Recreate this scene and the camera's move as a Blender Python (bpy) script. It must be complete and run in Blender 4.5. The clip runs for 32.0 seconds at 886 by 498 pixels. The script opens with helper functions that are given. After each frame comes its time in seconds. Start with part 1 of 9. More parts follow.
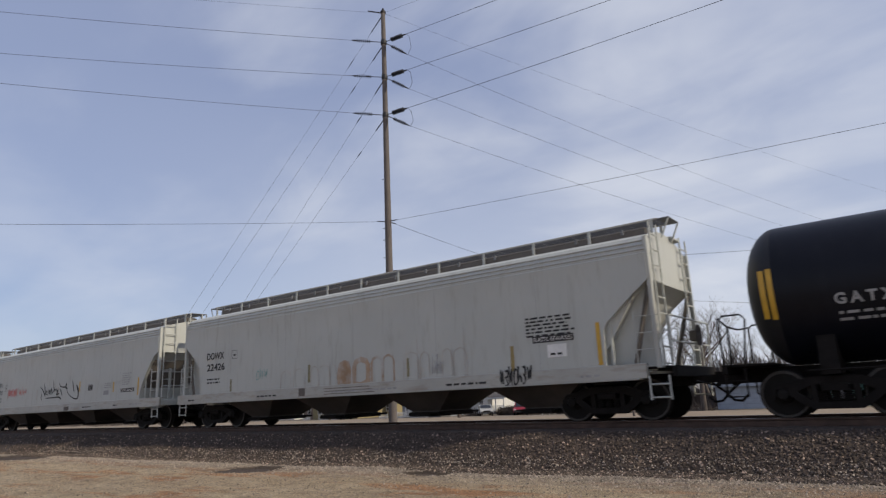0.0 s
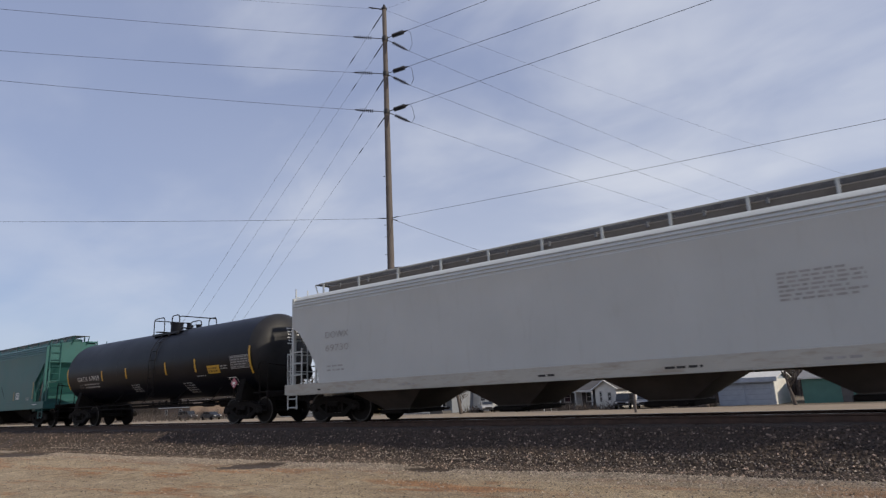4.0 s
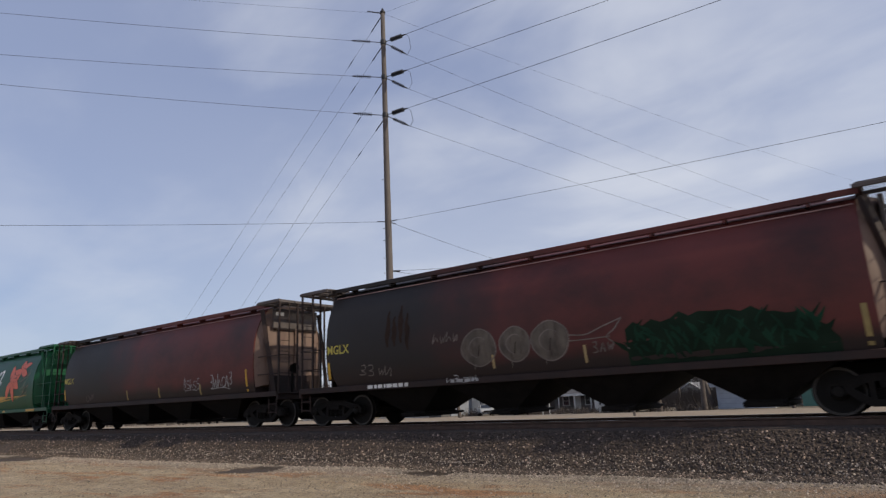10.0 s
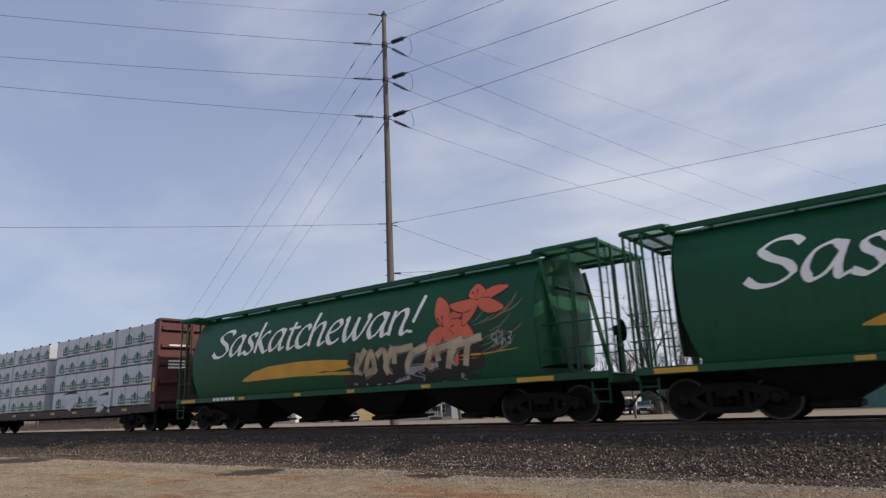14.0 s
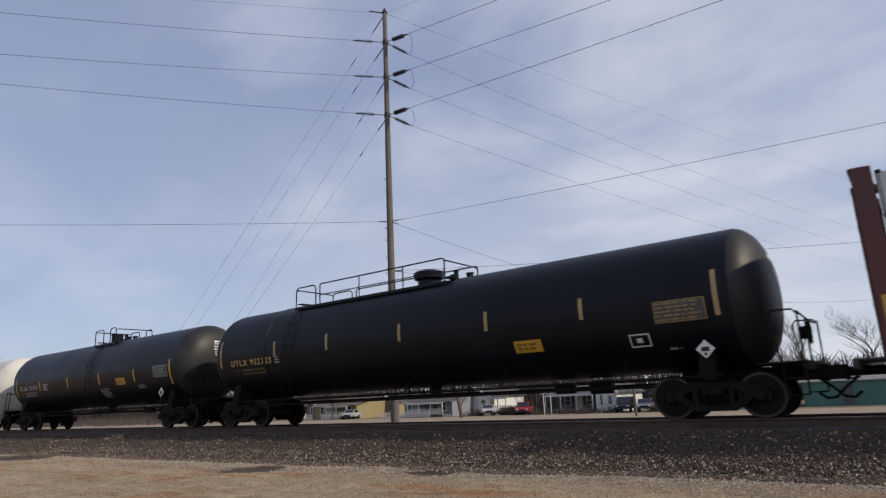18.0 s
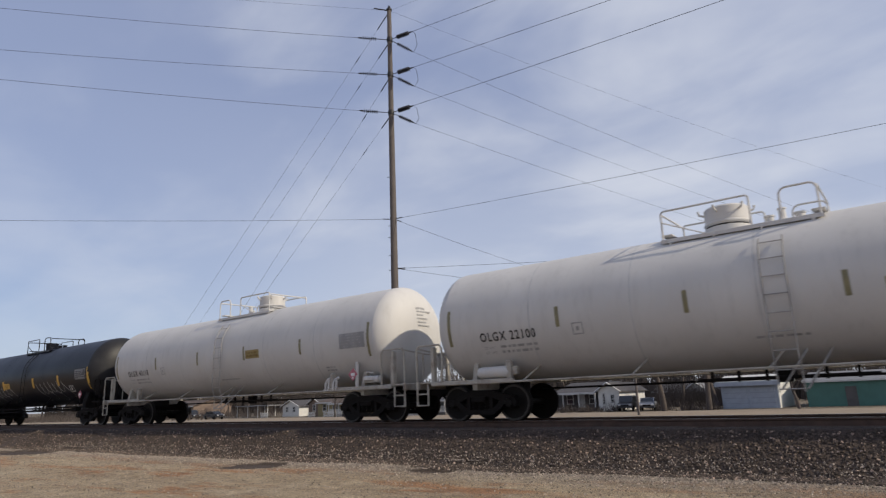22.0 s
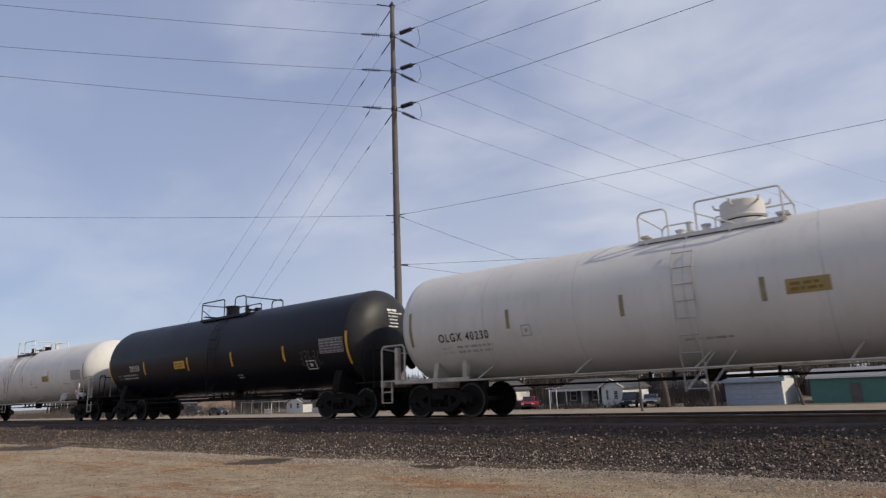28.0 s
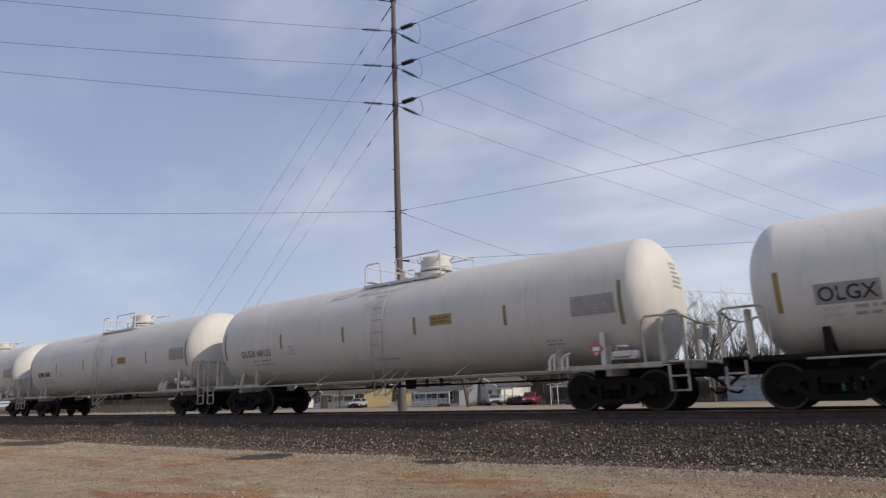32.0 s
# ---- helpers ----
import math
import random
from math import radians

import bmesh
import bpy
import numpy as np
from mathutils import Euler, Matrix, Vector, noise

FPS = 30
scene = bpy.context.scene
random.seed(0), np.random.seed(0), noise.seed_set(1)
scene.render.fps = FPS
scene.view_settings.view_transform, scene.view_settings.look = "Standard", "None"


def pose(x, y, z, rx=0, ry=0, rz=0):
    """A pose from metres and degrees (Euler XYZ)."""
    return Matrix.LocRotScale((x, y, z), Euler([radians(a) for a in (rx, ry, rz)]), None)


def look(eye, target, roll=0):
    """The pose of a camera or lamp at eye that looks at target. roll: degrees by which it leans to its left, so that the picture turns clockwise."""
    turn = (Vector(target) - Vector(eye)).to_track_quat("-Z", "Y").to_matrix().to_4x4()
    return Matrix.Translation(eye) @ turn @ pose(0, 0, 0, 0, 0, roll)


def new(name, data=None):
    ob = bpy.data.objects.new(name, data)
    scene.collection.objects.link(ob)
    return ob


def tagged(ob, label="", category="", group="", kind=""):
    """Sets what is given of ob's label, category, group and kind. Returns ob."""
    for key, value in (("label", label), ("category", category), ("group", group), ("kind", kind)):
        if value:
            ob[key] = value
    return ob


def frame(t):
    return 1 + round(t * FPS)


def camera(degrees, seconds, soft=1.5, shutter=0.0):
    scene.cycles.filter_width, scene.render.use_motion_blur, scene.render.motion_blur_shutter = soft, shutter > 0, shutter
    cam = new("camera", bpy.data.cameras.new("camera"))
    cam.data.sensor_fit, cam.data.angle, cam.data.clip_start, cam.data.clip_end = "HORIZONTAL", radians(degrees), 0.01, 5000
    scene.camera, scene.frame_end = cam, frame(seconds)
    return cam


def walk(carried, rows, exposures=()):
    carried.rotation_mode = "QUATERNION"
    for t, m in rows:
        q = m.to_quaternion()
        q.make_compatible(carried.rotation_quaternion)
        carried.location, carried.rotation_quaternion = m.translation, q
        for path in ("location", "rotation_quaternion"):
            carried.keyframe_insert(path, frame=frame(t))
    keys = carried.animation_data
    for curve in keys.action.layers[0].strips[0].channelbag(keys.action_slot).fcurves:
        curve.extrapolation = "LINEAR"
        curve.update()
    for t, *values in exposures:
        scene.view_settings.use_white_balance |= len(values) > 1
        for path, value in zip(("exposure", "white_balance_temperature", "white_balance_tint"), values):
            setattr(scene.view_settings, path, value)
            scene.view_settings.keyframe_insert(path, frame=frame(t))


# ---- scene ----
# The camera stands beside the track and is held by hand: it only turns.
EYE = (0.0, 0.0, 1.5)
TURNS = (
    (0.0, 37.028, 13.432, 2.529),
    (0.5, 37.050, 13.386, 2.553),
    (1.0, 37.074, 13.360, 2.557),
    (1.5, 37.115, 13.306, 2.538),
    (2.0, 37.161, 13.251, 2.538),
    (2.5, 37.187, 13.216, 2.570),
    (3.0, 37.214, 13.163, 2.575),
    (3.5, 37.202, 13.132, 2.562),
    (5.5, 37.130, 13.206, 2.647),
    (6.0, 37.123, 13.214, 2.636),
    (6.5, 37.114, 13.222, 2.660),
    (7.0, 37.103, 13.241, 2.651),
    (7.5, 37.095, 13.272, 2.633),
    (8.0, 37.086, 13.300, 2.614),
    (8.5, 37.084, 13.350, 2.616),
    (9.0, 37.072, 13.380, 2.628),
    (9.5, 37.063, 13.418, 2.647),
    (10.0, 37.071, 13.440, 2.658),
    (10.5, 37.075, 13.464, 2.642),
    (11.0, 37.075, 13.495, 2.612),
    (11.5, 37.082, 13.509, 2.590),
    (12.0, 37.115, 13.523, 2.570),
    (12.5, 37.143, 13.549, 2.606),
    (13.0, 37.149, 13.584, 2.604),
    (13.5, 37.152, 13.616, 2.621),
    (14.0, 37.151, 13.650, 2.601),
    (14.5, 37.155, 13.648, 2.598),
    (15.0, 37.171, 13.610, 2.614),
    (15.5, 37.178, 13.590, 2.606),
    (17.5, 37.208, 13.450, 2.549),
    (18.0, 37.216, 13.435, 2.567),
    (18.5, 37.223, 13.390, 2.588),
    (19.0, 37.243, 13.377, 2.571),
    (19.5, 37.302, 13.376, 2.539),
    (20.0, 37.344, 13.367, 2.470),
    (20.5, 37.392, 13.326, 2.404),
    (21.0, 37.428, 13.300, 2.296),
    (21.5, 37.456, 13.262, 2.233),
    (22.0, 37.435, 13.250, 2.195),
    (22.5, 37.394, 13.265, 2.190),
    (23.0, 37.372, 13.306, 2.159),
    (23.5, 37.397, 13.321, 2.118),
    (24.0, 37.462, 13.296, 2.111),
    (24.5, 37.502, 13.259, 2.119),
    (25.0, 37.551, 13.224, 2.105),
    (25.5, 37.595, 13.182, 2.118),
    (26.0, 37.667, 13.136, 2.149),
    (26.5, 37.738, 13.117, 2.140),
    (28.5, 37.729, 12.868, 2.182),
    (29.0, 37.729, 12.818, 2.160),
    (29.5, 37.723, 12.755, 2.184),
    (30.0, 37.720, 12.705, 2.194),
    (30.5, 37.719, 12.658, 2.181),
    (31.0, 37.740, 12.609, 2.180),
    (31.5, 37.791, 12.584, 2.163),
    (32.0, 37.842, 12.552, 2.148),
)
cam = camera(70.5, 32.0, soft=1.3, shutter=0.12)
walk(cam, [(t, pose(*EYE, 90 + p, r, y)) for t, y, p, r in TURNS])

# ---- light ----
SUN_TO = Vector((0.80, 0.16, 0.58)).normalized()
world = bpy.data.worlds.new("sky")
scene.world = world
world.use_nodes = True
wn, wl = world.node_tree.nodes, world.node_tree.links
wn.clear()


def wnode(kind, **values):
    n = wn.new(kind)
    for k, v in values.items():
        n.inputs[k].default_value = v
    return n


sky = wn.new("ShaderNodeTexSky")
sky.sky_type = 'NISHITA'
sky.sun_disc = False
sky.sun_elevation = math.asin(SUN_TO.z)
sky.sun_rotation = math.atan2(SUN_TO.x, SUN_TO.y)
sky.air_density, sky.dust_density, sky.ozone_density = 1.0, 0.5, 2.5
coord = wn.new("ShaderNodeTexCoord")
sep = wn.new("ShaderNodeSeparateXYZ")
wl.new(coord.outputs["Generated"], sep.inputs[0])
# a flat cloud deck: the direction divided by its height
lift = wn.new("ShaderNodeMath"); lift.operation = 'MAXIMUM'; lift.inputs[1].default_value = 0.0
wl.new(sep.outputs[2], lift.inputs[0])
lift2 = wn.new("ShaderNodeMath"); lift2.operation = 'ADD'; lift2.inputs[1].default_value = 0.22
wl.new(lift.outputs[0], lift2.inputs[0])
deck = []
for k in (0, 1):
    d = wn.new("ShaderNodeMath"); d.operation = 'DIVIDE'
    wl.new(sep.outputs[k], d.inputs[0]); wl.new(lift2.outputs[0], d.inputs[1])
    deck.append(d)
comb = wn.new("ShaderNodeCombineXYZ")
wl.new(deck[0].outputs[0], comb.inputs[0]); wl.new(deck[1].outputs[0], comb.inputs[1])
turn = wn.new("ShaderNodeMapping")
turn.inputs["Rotation"].default_value = (0, 0, radians(20))
turn.inputs["Scale"].default_value = (0.62, 0.95, 1.0)
turn.inputs["Location"].default_value = (0.6, 0.35, 0.0)
wl.new(comb.outputs[0], turn.inputs[0])
big = wnode("ShaderNodeTexNoise", Scale=1.05, Detail=6.0, Roughness=0.52, Distortion=0.35)
fine = wnode("ShaderNodeTexNoise", Scale=2.4, Detail=6.0, Roughness=0.52, Distortion=0.8)
wl.new(turn.outputs[0], big.inputs["Vector"]); wl.new(turn.outputs[0], fine.inputs["Vector"])
mixn = wn.new("ShaderNodeMath"); mixn.operation = 'MULTIPLY_ADD'; mixn.inputs[1].default_value = 0.30
wl.new(fine.outputs[0], mixn.inputs[0]); wl.new(big.outputs[0], mixn.inputs[2])
ramp = wn.new("ShaderNodeValToRGB")
ramp.color_ramp.interpolation = 'EASE'
ramp.color_ramp.elements[0].position, ramp.color_ramp.elements[0].color = 0.49, (0.0, 0.0, 0.0, 1)
ramp.color_ramp.elements[1].position, ramp.color_ramp.elements[1].color = 0.81, (1, 1, 1, 1)
# thin veil everywhere, thicker near the horizon
# the deck thins out towards the west
west = wn.new("ShaderNodeMath"); west.operation = 'MULTIPLY_ADD'
west.inputs[1].default_value = 0.105
wl.new(sep.outputs[0], west.inputs[0]); wl.new(mixn.outputs[0], west.inputs[2])
edge = wn.new("ShaderNodeMath"); edge.operation = 'ADD'; edge.inputs[1].default_value = 0.010
wl.new(west.outputs[0], edge.inputs[0])
# and towards the zenith in the east
east = wn.new("ShaderNodeMath"); east.operation = 'ADD'; east.inputs[1].default_value = 0.9
wl.new(sep.outputs[0], east.inputs[0])
high = wn.new("ShaderNodeMath"); high.operation = 'MULTIPLY'
wl.new(east.outputs[0], high.inputs[0]); wl.new(sep.outputs[2], high.inputs[1])
thin = wn.new("ShaderNodeMath"); thin.operation = 'MULTIPLY_ADD'; thin.inputs[1].default_value = -0.16
wl.new(high.outputs[0], thin.inputs[0]); wl.new(edge.outputs[0], thin.inputs[2]); wl.new(thin.outputs[0], ramp.inputs[0])
veil = wn.new("ShaderNodeMath"); veil.operation = 'MULTIPLY_ADD'
veil.inputs[1].default_value, veil.inputs[2].default_value = 0.76, 0.07
wl.new(ramp.outputs[0], veil.inputs[0])
rest = wnode("ShaderNodeMapRange")
rest.inputs["From Min"].default_value, rest.inputs["From Max"].default_value = -1.0, -0.70
rest.inputs["To Min"].default_value, rest.inputs["To Max"].default_value = 0.15, 0.76
wl.new(sep.outputs[0], rest.inputs[0])
wl.new(rest.outputs[0], veil.inputs[1])
# haze low over the land
low = wnode("ShaderNodeMapRange")
low.inputs["From Min"].default_value, low.inputs["From Max"].default_value = 0.02, 0.46
low.inputs["To Min"].default_value, low.inputs["To Max"].default_value = 0.58, 0.0
wl.new(sep.outputs[2], low.inputs[0])
dry = wnode("ShaderNodeMapRange")
dry.inputs["From Min"].default_value, dry.inputs["From Max"].default_value = -0.93, -0.68
dry.inputs["To Min"].default_value, dry.inputs["To Max"].default_value = 0.0, 1.0
wl.new(sep.outputs[0], dry.inputs[0])
lowest = wn.new("ShaderNodeMath"); lowest.operation = 'MULTIPLY'
wl.new(low.outputs[0], lowest.inputs[0]); wl.new(dry.outputs[0], lowest.inputs[1])
clear = wn.new("ShaderNodeMath"); clear.operation = 'SUBTRACT'; clear.inputs[0].default_value = 1.0
wl.new(veil.outputs[0], clear.inputs[1])
thick = wn.new("ShaderNodeMath"); thick.operation = 'MULTIPLY_ADD'
wl.new(clear.outputs[0], thick.inputs[0]); wl.new(lowest.outputs[0], thick.inputs[1]); wl.new(veil.outputs[0], thick.inputs[2])
haze = wn.new("ShaderNodeMix"); haze.data_type = 'RGBA'; haze.inputs[0].default_value = 0.58
haze.inputs[7].default_value = (3.5, 4.05, 6.3, 1)
wl.new(sky.outputs[0], haze.inputs[6])
cloud = wn.new("ShaderNodeRGB"); cloud.outputs[0].default_value = (7.05, 7.35, 8.1, 1)
mixc = wn.new("ShaderNodeMix"); mixc.data_type = 'RGBA'
wl.new(thick.outputs[0], mixc.inputs[0]); wl.new(haze.outputs[2], mixc.inputs[6]); wl.new(cloud.outputs[0], mixc.inputs[7])
bg = wnode("ShaderNodeBackground", Strength=0.10)
wl.new(mixc.outputs[2], bg.inputs[0])
wl.new(bg.outputs[0], wn.new("ShaderNodeOutputWorld").inputs[0])

sun = new("sun", bpy.data.lights.new("sun", 'SUN'))
sun.data.energy, sun.data.angle, sun.data.color = 3.6, radians(1.2), (1.0, 0.875, 0.69)
sun.matrix_basis = look(SUN_TO * 100, (0, 0, 0))
scene.view_settings.exposure = 0.0


# ---- materials ----
def material(name, base, rough=0.6, metal=0.0, vary=0.15, scale=3.0, grain=0.0, grain_scale=60.0, bump=0.0,
             dirt=None, dirt_amount=0.0, dirt_scale=(0.6, 0.6, 0.6), spread=0.5, coords="Object", island=0.0, rand=0.0, spec=0.5, fade=None, soot=None, speckle=False):
    """A painted or natural surface: base colour with slow and fine variation, streaky dirt and fine relief."""
    m = bpy.data.materials.new(name)
    m.use_nodes = True
    n, l = m.node_tree.nodes, m.node_tree.links
    b = n["Principled BSDF"]
    b.inputs["Metallic"].default_value = metal
    b.inputs["Specular IOR Level"].default_value = spec
    tc = n.new("ShaderNodeTexCoord")
    slow = n.new("ShaderNodeTexNoise")
    slow.inputs["Scale"].default_value, slow.inputs["Detail"].default_value = scale, 6.0
    l.new(tc.outputs[coords], slow.inputs["Vector"])
    mr = n.new("ShaderNodeMapRange")
    mr.inputs["From Min"].default_value, mr.inputs["From Max"].default_value = 0.3, 0.7
    mr.inputs["To Min"].default_value, mr.inputs["To Max"].default_value = 1 - vary, 1 + vary
    l.new(slow.outputs[0], mr.inputs[0])
    val = mr.outputs[0]
    fine_n = None
    if grain or bump:
        fine_n = n.new("ShaderNodeTexNoise")
        fine_n.inputs["Scale"].default_value, fine_n.inputs["Detail"].default_value = grain_scale, 4.0
        l.new(tc.outputs[coords], fine_n.inputs["Vector"])
    if grain:
        g = n.new("ShaderNodeMapRange")
        g.inputs["From Min"].default_value, g.inputs["From Max"].default_value = 0.3, 0.7
        g.inputs["To Min"].default_value, g.inputs["To Max"].default_value = 1 - grain, 1 + grain
        l.new(fine_n.outputs[0], g.inputs[0])
        mm = n.new("ShaderNodeMath"); mm.operation = 'MULTIPLY'
        l.new(val, mm.inputs[0]); l.new(g.outputs[0], mm.inputs[1])
        val = mm.outputs[0]
    if island or rand:
        src = n.new("ShaderNodeNewGeometry").outputs["Random Per Island"] if island else n.new("ShaderNodeObjectInfo").outputs["Random"]
        g = n.new("ShaderNodeMapRange")
        amount = island or rand
        g.inputs["To Min"].default_value, g.inputs["To Max"].default_value = 1 - amount, 1 + amount
        l.new(src, g.inputs[0])
        lot = g.outputs[0]
        if speckle:
            cr = n.new("ShaderNodeValToRGB")
            for e, (p, v) in zip([cr.color_ramp.elements[0], cr.color_ramp.elements[1], cr.color_ramp.elements.new(0.80), cr.color_ramp.elements.new(0.90)], ((0.0, 0.08), (1.0, 1.3), (0.80, 0.22), (0.93, 0.45))):
                e.position, e.color = p, (v, v, v, 1)
            l.new(src, cr.inputs[0])
            lot = cr.outputs[0]
        mm = n.new("ShaderNodeMath"); mm.operation = 'MULTIPLY'
        l.new(val, mm.inputs[0]); l.new(lot, mm.inputs[1])
        val = mm.outputs[0]
    sc = n.new("ShaderNodeVectorMath"); sc.operation = 'SCALE'
    sc.inputs[0].default_value = base
    l.new(val, sc.inputs["Scale"])
    col = sc.outputs[0]
    if dirt:
        mp = n.new("ShaderNodeMapping")
        mp.inputs["Scale"].default_value = dirt_scale
        l.new(tc.outputs[coords], mp.inputs[0])
        dn = n.new("ShaderNodeTexNoise")
        dn.inputs["Scale"].default_value, dn.inputs["Detail"].default_value = 2.0, 8.0
        dn.inputs["Roughness"].default_value = 0.65
        l.new(mp.outputs[0], dn.inputs["Vector"])
        dr = n.new("ShaderNodeMapRange")
        dr.inputs["From Min"].default_value, dr.inputs["From Max"].default_value = spread, spread + 0.25
        dr.inputs["To Max"].default_value = dirt_amount
        l.new(dn.outputs[0], dr.inputs[0])
        mx = n.new("ShaderNodeMix"); mx.data_type = 'RGBA'
        l.new(dr.outputs[0], mx.inputs[0]); l.new(col, mx.inputs[6])
        mx.inputs[7].default_value = (*dirt, 1)
        col = mx.outputs[2]
    if fade:
        # a stain that grows along the car, with a ragged edge
        x_from, x_to, stain, *heights = fade
        sx = n.new("ShaderNodeSeparateXYZ")
        l.new(tc.outputs[coords], sx.inputs[0])
        fm = n.new("ShaderNodeMath"); fm.operation = 'MULTIPLY_ADD'; fm.inputs[1].default_value = 6.0
        l.new(slow.outputs[0], fm.inputs[0]); l.new(sx.outputs[0], fm.inputs[2])
        fr = n.new("ShaderNodeMapRange")
        fr.inputs["From Min"].default_value, fr.inputs["From Max"].default_value = x_from + 3, x_to + 3
        l.new(fm.outputs[0], fr.inputs[0])
        share = fr.outputs[0]
        if heights:
            hr = n.new("ShaderNodeMapRange")
            hr.inputs["From Min"].default_value, hr.inputs["From Max"].default_value = heights
            l.new(sx.outputs[2], hr.inputs[0])
            hm = n.new("ShaderNodeMath"); hm.operation = 'MULTIPLY'
            l.new(share, hm.inputs[0]); l.new(hr.outputs[0], hm.inputs[1])
            share = hm.outputs[0]
        mx = n.new("ShaderNodeMix"); mx.data_type = 'RGBA'
        l.new(share, mx.inputs[0]); l.new(col, mx.inputs[6])
        mx.inputs[7].default_value = (*stain, 1)
        col = mx.outputs[2]
    if soot:
        # road grime thrown up on the lowest part of the side, with a ragged upper edge
        z_clean, z_black, stain = soot
        sz = n.new("ShaderNodeSeparateXYZ")
        l.new(tc.outputs[coords], sz.inputs[0])
        sm = n.new("ShaderNodeMath"); sm.operation = 'MULTIPLY_ADD'; sm.inputs[1].default_value = 0.5
        l.new(slow.outputs[0], sm.inputs[0]); l.new(sz.outputs[2], sm.inputs[2])
        sr = n.new("ShaderNodeMapRange")
        sr.inputs["From Min"].default_value, sr.inputs["From Max"].default_value = z_clean + 0.25, z_black + 0.25
        l.new(sm.outputs[0], sr.inputs[0])
        mx = n.new("ShaderNodeMix"); mx.data_type = 'RGBA'
        l.new(sr.outputs[0], mx.inputs[0]); l.new(col, mx.inputs[6])
        mx.inputs[7].default_value = (*stain, 1)
        col = mx.outputs[2]
    l.new(col, b.inputs["Base Color"])
    rr = n.new("ShaderNodeMapRange")
    rr.inputs["To Min"].default_value, rr.inputs["To Max"].default_value = max(0.02, rough - 0.12), min(1, rough + 0.12)
    l.new(slow.outputs[0], rr.inputs[0])
    l.new(rr.outputs[0], b.inputs["Roughness"])
    if bump:
        bp = n.new("ShaderNodeBump")
        bp.inputs["Strength"].default_value, bp.inputs["Distance"].default_value = 0.6, bump
        l.new(fine_n.outputs[0], bp.inputs["Height"])
        l.new(bp.outputs[0], b.inputs["Normal"])
    return m


STREAK = (2.2, 2.2, 0.35)
m_white = material("white_tank_paint", (0.525, 0.515, 0.497), 0.60, vary=0.06, scale=0.8, dirt=(0.34, 0.33, 0.315), dirt_amount=0.35, dirt_scale=STREAK, spread=0.52, bump=0.002, grain_scale=3.0)
m_whitesoot = material("sooty_white_tank_paint", (0.60, 0.59, 0.57), 0.60, vary=0.06, scale=0.8, dirt=(0.34, 0.33, 0.315), dirt_amount=0.35, dirt_scale=STREAK, spread=0.52, fade=(6.6, 9.0, (0.05, 0.038, 0.032), 2.5, 1.3))
m_dimgold = material("dim_gold_print", (0.12, 0.085, 0.035), 0.6, vary=0.2, scale=4.0)
m_cream = material("worn_cream_lettering", (0.50, 0.37, 0.13), 0.5, vary=0.2, scale=6.0)
m_lemon = material("lemon_stencil_paint", (0.50, 0.42, 0.07), 0.55, vary=0.15, scale=5.0)
m_seam = material("dull_weld_seam", (0.44, 0.44, 0.435), 0.65, vary=0.15, scale=3.0)
m_trimwhite = material("grimy_white_trim_paint", (0.37, 0.345, 0.30), 0.65, vary=0.15, scale=2.0, dirt=(0.12, 0.085, 0.062), dirt_amount=0.75, dirt_scale=(1.5, 1.5, 1.5), spread=0.48)
m_black = material("black_tank_paint", (0.0053, 0.0063, 0.0110), 0.40, spec=0.18, vary=0.30, scale=0.7, dirt=(0.012, 0.0135, 0.018), dirt_amount=0.45, dirt_scale=STREAK, spread=0.50, bump=0.002, grain_scale=3.0)
m_grey = material("pale_grey_hopper_paint", (0.420, 0.432, 0.408), 0.5, spec=0.35, vary=0.05, scale=0.6, dirt=(0.25, 0.225, 0.185), dirt_amount=0.52, dirt_scale=STREAK, spread=0.52)
m_clean = material("clean_bluish_hopper_paint", (0.43, 0.455, 0.46), 0.5, spec=0.35, vary=0.05, scale=0.6, dirt=(0.30, 0.29, 0.27), dirt_amount=0.30, dirt_scale=STREAK, spread=0.55)
m_teal = material("teal_hopper_paint", (0.026, 0.102, 0.099), 0.45, spec=0.35, vary=0.12, scale=0.6, dirt=(0.035, 0.066, 0.066), dirt_amount=0.4, dirt_scale=STREAK, spread=0.5)
m_brown = material("oxide_brown_paint", (0.108, 0.026, 0.022), 0.55, spec=0.3, fade=(-0.6, -4.2, (0.018, 0.0145, 0.0135)), soot=(1.75, 1.40, (0.024, 0.016, 0.015)), vary=0.2, scale=0.5, dirt=(0.017, 0.011, 0.0105), dirt_amount=0.75, dirt_scale=(0.16, 0.5, 0.22), spread=0.46)
m_green = material("dark_green_hopper_paint", (0.0082, 0.072, 0.0325), 0.42, spec=0.22, vary=0.15, scale=0.5, dirt=(0.012, 0.03, 0.02), dirt_amount=0.5, dirt_scale=STREAK, spread=0.5)
m_under = material("grimy_running_gear", (0.0105, 0.0092, 0.0088), 0.8, spec=0.12, vary=0.35, scale=5.0, grain=0.3, dirt=(0.018, 0.014, 0.012), dirt_amount=0.5, spread=0.5)
m_wheel = material("worn_wheel_steel", (0.0085, 0.0075, 0.007), 0.65, metal=0.0, spec=0.15, vary=0.3, scale=6.0)
m_tread = material("polished_tread_steel", (0.35, 0.34, 0.33), 0.35, metal=1.0, vary=0.1, scale=8.0)
m_rail = material("rusty_rail_steel", (0.075, 0.045, 0.034), 0.7, metal=0.2, vary=0.3, scale=4.0)
m_yellow = material("yellow_reflective_sheeting", (0.50, 0.29, 0.025), 0.4, vary=0.12, scale=5.0)
